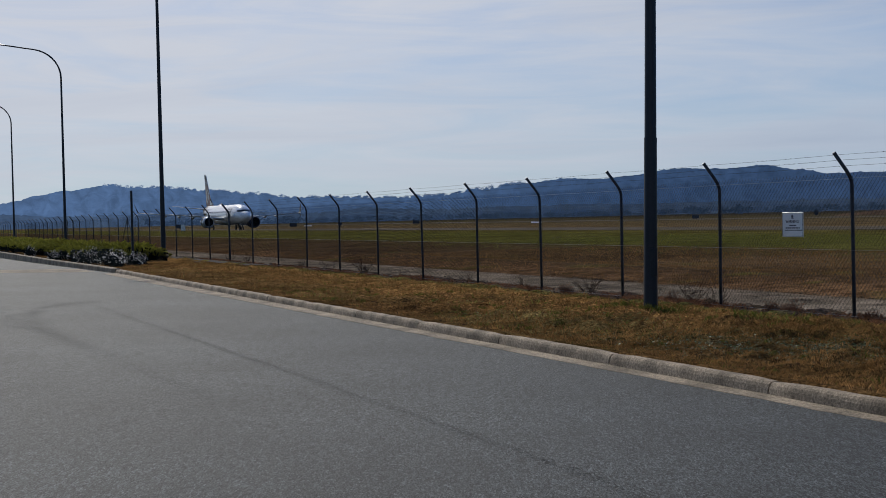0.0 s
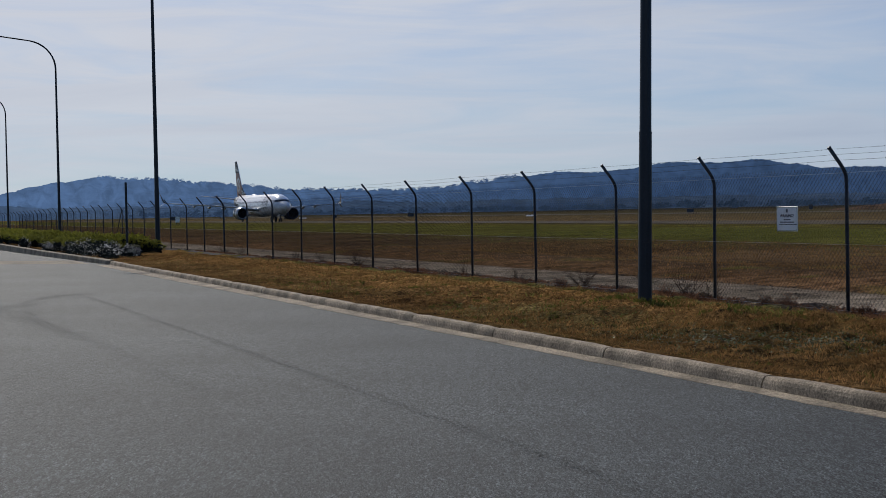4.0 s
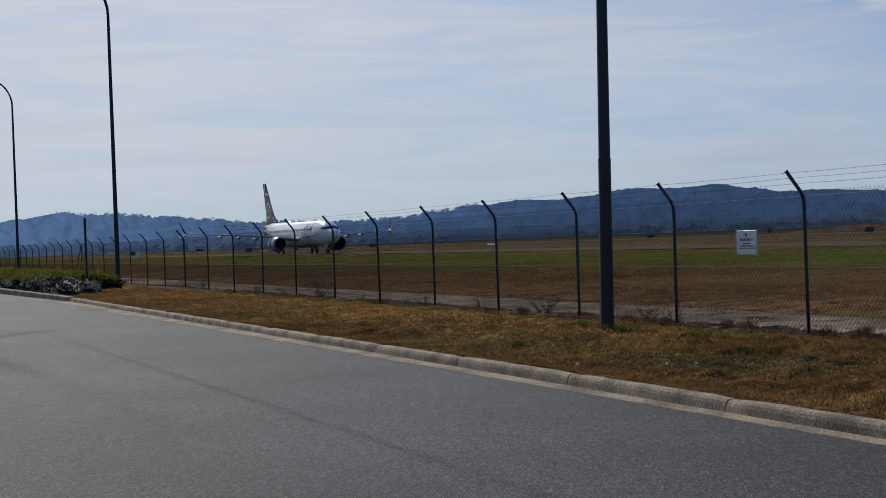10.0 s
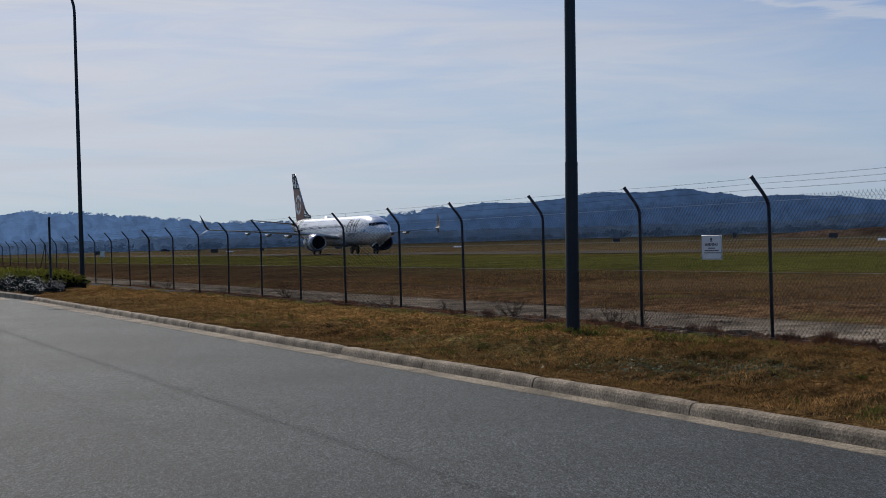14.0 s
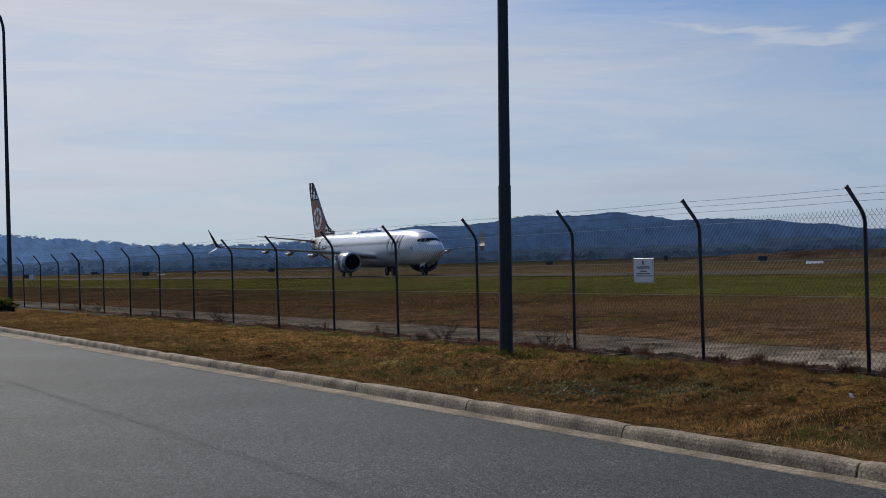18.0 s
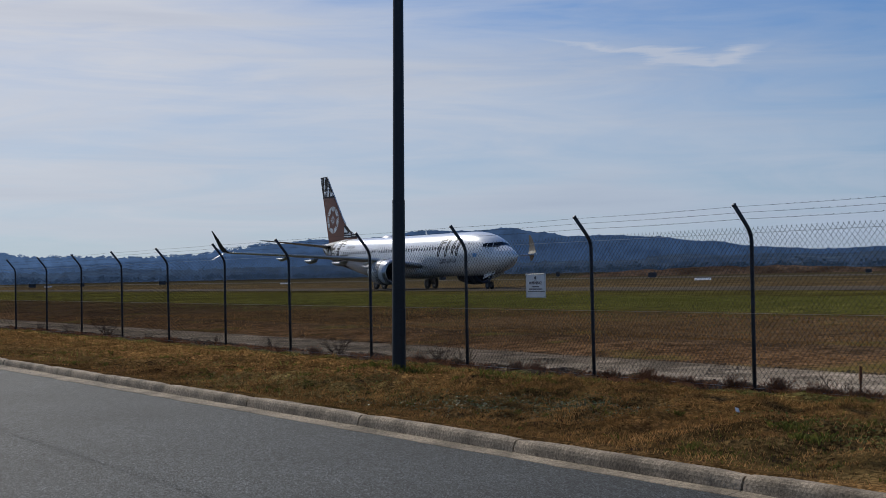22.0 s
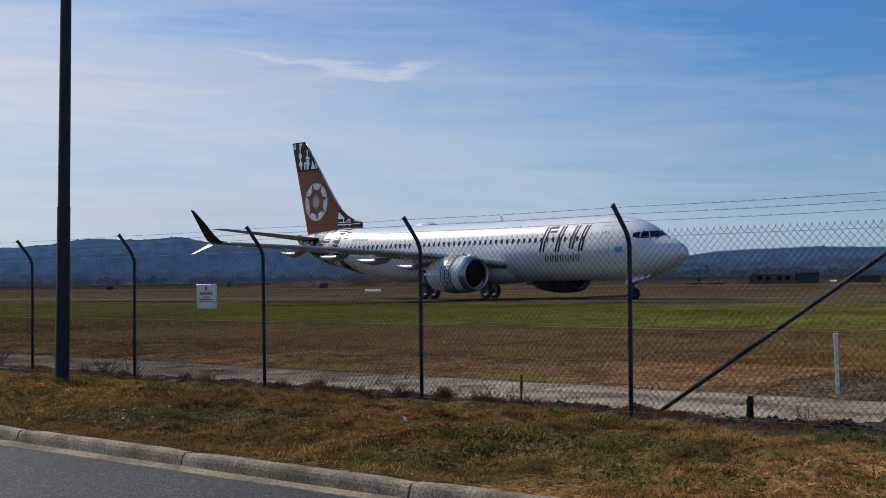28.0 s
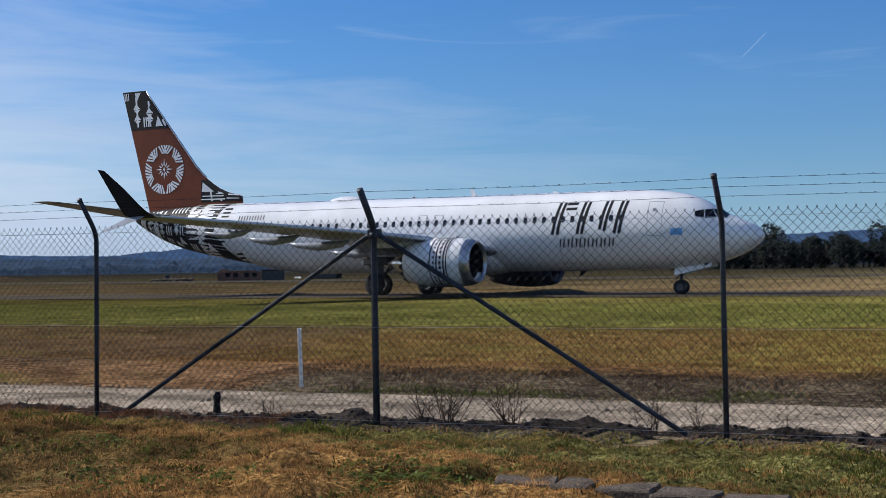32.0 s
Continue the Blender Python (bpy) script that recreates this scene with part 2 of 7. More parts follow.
        k.inputs["Factor"].default_value = 1.0
        l.new(col, k.inputs["A"]), l.new(mr.outputs[0], k.inputs["B"])
        col = k.outputs["Result"]
    if patch:
        mr = n.new("ShaderNodeMapRange")
        mr.inputs[1].default_value, mr.inputs[2].default_value = patch[1], patch[1] + 0.1
        l.new(nz(patch[0], 6), mr.inputs[0])
        k = n.new("ShaderNodeMix")
        k.data_type = "RGBA"
        l.new(mth("MULTIPLY", mr.outputs[0], patch[2]), k.inputs["Factor"])
        l.new(col, k.inputs["A"])
        k.inputs["B"].default_value = (*patch_col, 1)
        col = k.outputs["Result"]
    if dead:  # tone falls along y, imitating ground seen against the sun
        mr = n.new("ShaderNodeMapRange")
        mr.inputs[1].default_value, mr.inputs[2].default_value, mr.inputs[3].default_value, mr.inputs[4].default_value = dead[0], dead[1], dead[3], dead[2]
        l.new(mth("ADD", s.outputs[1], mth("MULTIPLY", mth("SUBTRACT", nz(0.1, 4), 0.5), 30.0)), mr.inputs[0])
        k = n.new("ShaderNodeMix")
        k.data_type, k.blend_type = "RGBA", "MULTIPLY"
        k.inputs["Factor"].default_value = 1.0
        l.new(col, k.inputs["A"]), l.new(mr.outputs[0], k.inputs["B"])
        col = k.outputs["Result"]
    l.new(col, p.inputs["Base Color"])
    bp = n.new("ShaderNodeBump")
    bp.inputs["Strength"].default_value, bp.inputs["Distance"].default_value = 0.9, bump
    l.new(nz(grain * 0.6, 6, 0.7), bp.inputs["Height"])
    l.new(bp.outputs[0], p.inputs["Normal"])
    return m


# the y fade in these ground colours is painted backlight
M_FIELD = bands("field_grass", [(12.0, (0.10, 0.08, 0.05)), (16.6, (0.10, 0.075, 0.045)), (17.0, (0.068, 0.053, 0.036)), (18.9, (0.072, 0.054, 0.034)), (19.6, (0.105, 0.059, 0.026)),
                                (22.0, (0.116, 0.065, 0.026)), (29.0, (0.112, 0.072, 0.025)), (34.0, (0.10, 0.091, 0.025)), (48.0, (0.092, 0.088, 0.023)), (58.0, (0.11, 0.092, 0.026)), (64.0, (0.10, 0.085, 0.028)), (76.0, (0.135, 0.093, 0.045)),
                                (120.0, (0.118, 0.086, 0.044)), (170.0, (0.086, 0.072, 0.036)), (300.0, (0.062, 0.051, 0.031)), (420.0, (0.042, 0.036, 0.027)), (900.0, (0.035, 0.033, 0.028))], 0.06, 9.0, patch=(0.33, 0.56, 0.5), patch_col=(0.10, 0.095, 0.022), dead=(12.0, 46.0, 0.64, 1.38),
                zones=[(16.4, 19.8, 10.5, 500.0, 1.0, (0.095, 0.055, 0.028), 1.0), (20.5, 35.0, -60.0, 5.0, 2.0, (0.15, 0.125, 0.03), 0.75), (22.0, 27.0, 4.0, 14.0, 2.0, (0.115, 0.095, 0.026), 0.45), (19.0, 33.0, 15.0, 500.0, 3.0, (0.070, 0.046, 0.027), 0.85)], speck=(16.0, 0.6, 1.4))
M_VERGE = bands("verge_grass", [(5.0, (0.069, 0.039, 0.016)), (7.6, (0.064, 0.036, 0.015)), (9.2, (0.092, 0.050, 0.018)), (11.7, (0.125, 0.070, 0.024)), (12.15, (0.058, 0.058, 0.018)), (12.7, (0.058, 0.052, 0.018)), (13.1, (0.029, 0.024, 0.019)), (13.6, (0.029, 0.024, 0.019)), (16.0, (0.063, 0.052, 0.040))], 0.07, 16.0, warp=0.7, patch=(0.7, 0.53, 0.5), patch_col=(0.066, 0.044, 0.017), slant=True, dead=(5.0, 11.0, 1.3, 1.9),
                zones=[(12.72, 13.6, 7.0, 300.0, 0.3, (0.045, 0.036, 0.03), 0.9), (8.0, 10.4, 11.4, 15.0, 1.4, (0.040, 0.034, 0.015), 0.6), (7.5, 10.8, 6.2, 9.6, 1.0, (0.048, 0.033, 0.0135), 0.85), (7.5, 9.6, 14.0, 20.0, 2.0, (0.075, 0.062, 0.024), 0.6), (8.3, 10.3, 3.2, 6.2, 0.8, (0.110, 0.062, 0.022), 0.8), (7.3, 8.4, 9.0, 14.0, 1.0, (0.080, 0.047, 0.019), 0.6), (7.5, 9.2, 24.0, 47.0, 1.2, (0.085, 0.055, 0.022), 0.5)], speck=(38.0, 0.45, 1.55))
M_ASPHALT = mat("asphalt", (0.0255, 0.0300, 0.0308), 0.82, 0, 0.25, 0.3, 70.0, 0.012, 0.24, coords="World", bump_scale=70.0, finevar=0.5, speck=[(150.0, 0.1, 2.05, 0.25, 22.0), (75.0, 0.45, 1.55, 0.25, 22.0), (17.0, 0.88, 1.12, 0.3, 22.0)])
M_TAXI = mat("taxiway_asphalt", (0.072, 0.058, 0.042), 0.92, 0, 0.25, 0.2, 8.0, 0.006, 0.02, coords="World")
M_RUNWAY = mat("runway_asphalt", (0.060, 0.049, 0.036), 0.9, 0, 0.25, 0.2, 8.0, 0.01, 0.03, coords="World")
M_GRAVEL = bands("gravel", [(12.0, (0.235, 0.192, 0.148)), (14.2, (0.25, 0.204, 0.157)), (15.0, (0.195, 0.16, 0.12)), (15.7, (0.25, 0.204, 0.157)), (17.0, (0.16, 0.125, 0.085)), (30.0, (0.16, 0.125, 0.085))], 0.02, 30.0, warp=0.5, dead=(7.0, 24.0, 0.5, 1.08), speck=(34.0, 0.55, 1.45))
M_CONC = mat("kerb_concrete", (0.235, 0.188, 0.134), 0.92, 0, 0.4, 2.2, 38.0, 0.006, 0.15, coords="World", speck=(120.0, 0.75, 1.25))
M_GUTTER = mat("gutter_concrete", (0.205, 0.168, 0.122), 0.92, 0, 0.35, 1.6, 30.0, 0.004, 0.12, coords="World", speck=(120.0, 0.7, 1.3))
M_SOIL = mat("dark_soil", (0.031, 0.025, 0.022), 0.97, 0, 0.4, 2.0, 18.0, 0.03, 0.05, coords="World", island=0.45, speck=(40.0, 0.5, 1.5))
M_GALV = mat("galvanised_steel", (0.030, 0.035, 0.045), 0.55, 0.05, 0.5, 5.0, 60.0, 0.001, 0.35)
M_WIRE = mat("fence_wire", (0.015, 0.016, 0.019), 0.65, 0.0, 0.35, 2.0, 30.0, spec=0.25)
M_STRAIN = mat("bright_straining_wire", (0.30, 0.31, 0.33), 0.4, 0.7, 0.2, 2.0, 30.0)
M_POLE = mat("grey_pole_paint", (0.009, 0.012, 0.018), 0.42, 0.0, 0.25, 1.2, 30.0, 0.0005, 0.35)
M_WHITE = mat("white_paint", (0.80, 0.80, 0.80), 0.25, 0.0, 0.06, 0.6, 12.0, coat=0.6)
M_GREYP = mat("grey_wing_paint", (0.26, 0.28, 0.32), 0.32, 0.0, 0.12, 0.8, 10.0, spec=0.5)
M_METAL = mat("bare_metal", (0.62, 0.63, 0.65), 0.22, 1.0, 0.08, 1.0, 20.0)
M_LIP = mat("satin_inlet_lip", (0.40, 0.42, 0.46), 0.3, 0.85, 0.1, 1.0, 20.0)
# real slate paint, and also the shade colour of the left inlet lip
M_SLATE = mat("slate_paint_and_lip_shade", (0.045, 0.052, 0.075), 0.85, 0, 0.15, 1.0, 20.0, spec=0.05)
M_EDGE = mat("pale_leading_edge", (0.50, 0.53, 0.58), 0.3, 0.35, 0.1, 1.0, 20.0)
M_BLACK = mat("black_paint", (0.014, 0.013, 0.015), 0.6, 0, 0.2, 1.0, 20.0, spec=0.15)
M_RUST = mat("red_brown_paint", (0.165, 0.040, 0.013), 0.36, 0, 0.1, 1.0, 14.0, spec=0.25)
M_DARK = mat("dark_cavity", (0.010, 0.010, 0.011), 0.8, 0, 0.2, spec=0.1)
M_COCKPIT = mat("black_flight_deck_glass", (0.008, 0.009, 0.012), 0.12, 0, 0.1, spec=0.3)
M_GLASS = mat("dark_cabin_glass", (0.022, 0.024, 0.032), 0.12, 0, 0.1, spec=0.3)
M_TYRE = mat("tyre_rubber", (0.02, 0.02, 0.021), 0.85, 0, 0.2, 6.0, 40.0)
M_RIM = mat("wheel_rim", (0.11, 0.112, 0.115), 0.5, 0.4, 0.15)
M_LOGO = mat("dark_title_paint", (0.016, 0.015, 0.018), 0.55, 0, 0.1, spec=0.12)
M_SEAM = mat("panel_seam", (0.22, 0.23, 0.25), 0.5, 0, 0.1)
M_FLAG = mat("pale_blue_paint", (0.12, 0.33, 0.62), 0.35, 0, 0.08)
M_ROCK = mat("rough_stone", (0.105, 0.085, 0.067), 0.95, 0, 0.4, 5.0, 45.0, 0.012, 0.1, island=0.1, speck=(90.0, 0.6, 1.4))
M_SIGN = mat("white_sign_face", (0.72, 0.72, 0.70), 0.5, 0, 0.06)
M_RED = mat("dark_sign_print", (0.09, 0.08, 0.09), 0.5, 0, 0.1)
M_STRAW = mat("dry_grass_blade", (0.25, 0.138, 0.050), 0.95, 0, 0.4, 0.8, 6.0, island=0.6, coords="World", spec=0.05)
M_STRAW2 = mat("pale_straw_blade", (0.47, 0.262, 0.102), 0.95, 0, 0.35, 0.8, 6.0, island=0.5, coords="World", spec=0.05)
M_GREEN = mat("green_grass_blade", (0.14, 0.148, 0.034), 0.9, 0, 0.25, 0.8, 6.0, island=0.7, coords="World", spec=0.05)
M_TWIG = mat("dry_weed_stalk", (0.21, 0.105, 0.06), 0.97, 0, 0.3, 3.0, 20.0, spec=0.05, island=0.5)
M_STALK = mat("dark_weed_stem", (0.062, 0.040, 0.026), 0.97, 0, 0.3, 3.0, 20.0, spec=0.05)
M_LEAF = mat("weed_leaf", (0.07, 0.085, 0.018), 0.7, 0, 0.3, 4.0, 20.0, island=0.7, spec=0.06)
M_CLOVER = mat("glossy_weed_leaf", (0.055, 0.072, 0.024), 0.5, 0, 0.35, 4.0, 20.0, island=0.6, spec=0.09)
M_HEDGE = mat("hedge_leaf", (0.165, 0.165, 0.026), 0.6, 0, 0.3, 2.0, 14.0, island=0.5, spec=0.2)
M_SILVER = mat("silvery_leaf", (0.80, 0.78, 0.72), 0.45, 0, 0.3, 4.0, 20.0, island=0.5)
M_TREE = mat("far_tree_leaf", (0.014, 0.019, 0.016), 0.9, 0, 0.3, 0.2, 1.5, island=0.45, coords="World", spec=0.1)
M_BARK = mat("bark", (0.09, 0.075, 0.06), 0.95, 0, 0.3, 2.0, 12.0, 0.01)
M_BRICK = mat("red_brick", (0.16, 0.083, 0.058), 0.9, 0, 0.25, 0.6, 3.0)
# shaded copy of the white cowl, for the left engine only
M_COWL_SHADE = mat("cowl_white_in_shade", (0.10, 0.10, 0.125), 0.5, 0, 0.12, 1.0, 14.0, spec=0.3)
M_DOOR = mat("dark_cladding_and_gear_shade", (0.045, 0.045, 0.05), 0.6, 0, 0.2)
M_PLASTIC = mat("white_marker_plastic", (0.75, 0.75, 0.73), 0.45, 0, 0.08)
M_YELLOW = mat("yellow_paint", (0.6, 0.38, 0.03), 0.5, 0, 0.1)
M_LAMP = mat("lamp_glass", (0.55, 0.55, 0.52), 0.2, 0, 0.05)


def thin(m, amount):
    """Lets part of the light through a blade or leaf."""
    n, l = m.node_tree.nodes, m.node_tree.links
    p = n["Principled BSDF"]
    tr, mx = n.new("ShaderNodeBsdfTranslucent"), n.new("ShaderNodeMixShader")
    l.new(p.inputs["Base Color"].links[0].from_socket, tr.inputs["Color"])
    mx.inputs[0].default_value = amount
    l.new(p.outputs[0], mx.inputs[1]), l.new(tr.outputs[0], mx.inputs[2])
    l.new(mx.outputs[0], n["Material Output"].inputs["Surface"])


for _m, _a in ((M_STRAW, 0.3), (M_STRAW2, 0.35), (M_GREEN, 0.35), (M_LEAF, 0.25), (M_HEDGE, 0.45), (M_SILVER, 0.5), (M_TWIG, 0.35)):
    thin(_m, _a)


# ---- mesh helpers ----
def mesh_of(name, verts, faces, mats, idx=None, smooth=False):
    me = bpy.data.meshes.new(name)
    me.from_pydata([tuple(v) for v in verts], [], faces)
    for m in (mats if isinstance(mats, (list, tuple)) else [mats]):
        me.materials.append(m)
    if idx is not None:
        me.polygons.foreach_set("material_index", idx)
    if smooth:
        me.polygons.foreach_set("use_smooth", [True] * len(me.polygons))
    me.update()
    return me


def ob_of(name, verts, faces, mats, parent=None, label="", idx=None, smooth=False):
    ob = new(name, mesh_of(name, verts, faces, mats, idx, smooth))
    if parent is not None:
        ob.parent = parent
    if label:
        ob["label"] = label
    return ob


def share(name, me, m, parent=None, label=""):
    ob = new(name, me)
    if parent is not None:
        ob.parent = parent
    ob.matrix_local = m
    if label:
        ob["label"] = label
    return ob


class Geo:
    """Collects vertices and faces of one mesh."""

    def __init__(self):
        self.v, self.f, self.i = [], [], []

    def add(self, verts, faces, k=0):
        o = len(self.v)
        self.v += [tuple(q) for q in verts]
        self.f += [tuple(a + o for a in q) for q in faces]
        self.i += [k] * len(faces)
        return self

    def box(self, c, s, k=0, m=None, bevel=0.0):
        x, y, z = (q / 2 for q in s)
        b = min(bevel, x, y, z)
        if b > 0:
            bm = bmesh.new()
            bmesh.ops.create_cube(bm, size=1.0)
            for q in bm.verts:
                q.co = Vector((q.co.x * s[0], q.co.y * s[1], q.co.z * s[2]))
            bmesh.ops.bevel(bm, geom=bm.edges[:], offset=b, segments=1, affect="EDGES")
            bm.verts.index_update()
            vs, fs = [q.co.copy() for q in bm.verts], [[q.index for q in g.verts] for g in bm.faces]
            bm.free()
        else:
            vs = [Vector((i, j, h)) for h in (-z, z) for i, j in ((-x, -y), (x, -y), (x, y), (-x, y))]
            fs = [(3, 2, 1, 0), (4, 5, 6, 7), (0, 1, 5, 4), (1, 2, 6, 5), (2, 3, 7, 6), (3, 0, 4, 7)]
        vs = [Vector(c) + (m @ q if m else q) for q in vs]
        return self.add(vs, fs, k)

    def tube(self, path, radii, n=8, k=0, cap=True):
        path = [Vector(p) for p in path]
        if isinstance(radii, (int, float)):
            radii = [radii] * len(path)
        vs, fs = [], []
        ref = None
        for i, p in enumerate(path):
            d = (path[min(i + 1, len(path) - 1)] - path[max(i - 1, 0)]).normalized()
            if ref is None:
                ref = d.orthogonal().normalized()
            ref = (ref - d * ref.dot(d)).normalized()
            e = d.cross(ref)
            vs += [p + (ref * math.cos(2 * math.pi * j / n) + e * math.sin(2 * math.pi * j / n)) * radii[i] for j in range(n)]
        for i in range(len(path) - 1):
            fs += [(i * n + j, i * n + (j + 1) % n, (i + 1) * n + (j + 1) % n, (i + 1) * n + j) for j in range(n)]
        if cap:
            fs += [tuple(reversed(range(n))), tuple(range((len(path) - 1) * n, len(path) * n))]
        return self.add(vs, fs, k)

    def loft(self, rings, k=0, closed=True, caps=True):
        n = len(rings[0])
        vs = [q for r in rings for q in r]
        fs = []
        for i in range(len(rings) - 1):
            for j in range(n if closed else n - 1):
                fs.append((i * n + j, i * n + (j + 1) % n, (i + 1) * n + (j + 1) % n, (i + 1) * n + j))
        if caps:
            fs += [tuple(reversed(range(n))), tuple(range((len(rings) - 1) * n, len(rings) * n))]
        return self.add(vs, fs, k)

    def slab(self, outline, n, depth, k=0):
        """A plate: outline points, pushed along n by depth."""
        a = [Vector(q) for q in outline]
        b = [q + Vector(n) * depth for q in a]
        m = len(a)
        return self.add(a + b, [tuple(reversed(range(m))), tuple(range(m, 2 * m))] + [(i, (i + 1) % m, m + (i + 1) % m, m + i) for i in range(m)], k)

    def make(self, name, mats, parent=None, label="", smooth=False):
        return ob_of(name, self.v, self.f, mats, parent, label, self.i if isinstance(mats, (list, tuple)) else None, smooth)

    def mesh(self, name, mats, smooth=False):
        return mesh_of(name, self.v, self.f, mats, self.i if isinstance(mats, (list, tuple)) else None, smooth)


def thing(name, at=None, label="", category="", group="", kind=""):
    e = new(name)
    e.empty_display_size = 0.2
    if at is not None:
        e.matrix_world = at
    return tagged(e, label, category, group, kind)


def smooth_by_angle(ob, deg=35):
    me = ob.data
    me.polygons.foreach_set("use_smooth", [True] * len(me.polygons))
    bm = bmesh.new()
    bm.from_mesh(me)
    for e in bm.edges:
        e.smooth = len(e.link_faces) == 2 and e.calc_face_angle(0) < radians(deg)
    bm.to_mesh(me)
    bm.free()
    return ob


def nz2(x, y, s=1.0, seed=0.0):
    return noise.noise(Vector((x * s, y * s, seed)))


# ---- ground ----
FENCE_X, KERB_X, ROAD_Z = 12.95, 7.28, -0.19


def field_z(x, y):
    z = -0.6 if x < 11.5 else -0.2 if x < 17.5 else -0.2 + 0.2 * min(1.0, (x - 17.5) / 22.0)
    if 17.0 < x < 22.0:
        z += 0.10 * math.sin((x - 17.0) / 5.0 * math.pi) + 0.05 * nz2(x, y, 0.9)
    if x > 22:
        z += 0.05 * nz2(x, y, 0.22, 3.0) * min(1.0, (x - 22.0) / 10.0)
    return z


def build_ground():
    xs = [-4500, -1500, -400, -100, -30, 0, 8, 11.4, 11.6, 13, 15, 16.5, 17, 17.5, 18, 18.5, 19, 19.5, 20, 20.5, 21, 21.5, 22, 23, 24, 26, 28, 30, 33, 36, 40, 45, 50, 55, 58, 60, 80, 90, 110, 140, 200, 300, 450, 700, 1100, 1800, 3000, 4800]
    ys = [-4500, -1500, -400, -100, -40, -20] + [-10 + i * 1.0 for i in range(91)] + [85, 90, 100, 115, 130, 150, 180, 220, 280, 350, 450, 600, 800, 1100, 1600, 2400, 3600, 4800]
    vs = [(x, y, field_z(x, y)) for y in ys for x in xs]
    n = len(xs)
    fs = [(j * n + i, j * n + i + 1, (j + 1) * n + i + 1, (j + 1) * n + i) for j in range(len(ys) - 1) for i in range(n - 1)]
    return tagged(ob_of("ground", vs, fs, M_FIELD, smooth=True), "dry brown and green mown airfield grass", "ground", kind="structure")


build_ground()


def sheet(name, xs, ys, zf, m, label, cat):
    vs = [(x, y, zf(x, y)) for y in ys for x in xs]
    n = len(xs)
    fs = [(j * n + i, j * n + i + 1, (j + 1) * n + i + 1, (j + 1) * n + i) for j in range(len(ys) - 1) for i in range(n - 1)]
    return tagged(ob_of(name, vs, fs, m, smooth=True), label, cat, kind="structure")


def steps(a, b, d):
    return [a + i * (b - a) / max(1, round((b - a) / d)) for i in range(max(1, round((b - a) / d)) + 1)]


sheet("road", [-9, -6, -3, 0, 3, 7.12], [-60, 0, 50, 140, 400], lambda x, y: ROAD_Z + 0.02 * max(0.0, 6.93 - x) / 6.0, M_ASPHALT, "weathered grey asphalt road surface", "road")
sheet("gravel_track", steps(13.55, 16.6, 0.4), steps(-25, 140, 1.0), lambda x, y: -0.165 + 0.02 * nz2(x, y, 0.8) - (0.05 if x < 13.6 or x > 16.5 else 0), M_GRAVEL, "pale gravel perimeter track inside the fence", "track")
sheet("taxiway", [62.0, 66, 70, 75.0], [-400, -50, 50, 150, 300, 600], lambda x, y: 0.035, M_TAXI, "pale worn asphalt taxiway", "taxiway")
sheet("runway", [150.0, 175.0], [-900, 0, 400, 1500], lambda x, y: 0.05, M_RUNWAY, "distant pale asphalt runway strip", "runway")


def verge_z(x, y):
    # kerb top to a low crest under the lamp columns, then down to the fence
    k = (x - 7.45) / (12.9 - 7.45)
    hump = max(0.0, math.sin(min(1.0, max(0.0, k) / 1.02) * math.pi))
    edge = min(1.0, max(0.0, (x + max(0.0, 8.8 - y) * 0.42 - 12.0) / 0.9)) if y < 10 and x < 12.9 else 0.0
    z = -0.115 - 0.06 * k + 0.10 * hump * (1 - 0.9 * edge) + (0.06 * nz2(x, y, 0.7) + 0.085 * nz2(x, y, 1.9, 5)) * min(1.0, max(0.0, k * 6)) + (0.06 * nz2(x, y, 2.6, 5) + 0.04 * nz2(x, y, 5.5, 8)) * min(1.0, max(0.0, k * 9))
    z += 0.038 * min(1.0, max(0.0, (9.2 - x) / 1.6)) + 0.036 * max(0.0, 1.0 - abs(x - 7.36) / 0.3) + 0.006 * nz2(x, y, 8.0, 2.0) - (0.09 if x < 7.28 else 0.0)   # turf swelling over the kerb
    return z


sheet("verge", [7.262, 7.285, 7.35] + steps(7.42, 13.7, 0.09), steps(-8, -1.2, 0.4) + steps(-1, 26, 0.09) + steps(26.3, 70, 0.3) + [76, 90, 110, 140], verge_z, M_VERGE, "dry brown grass verge between kerb and fence", "verge")


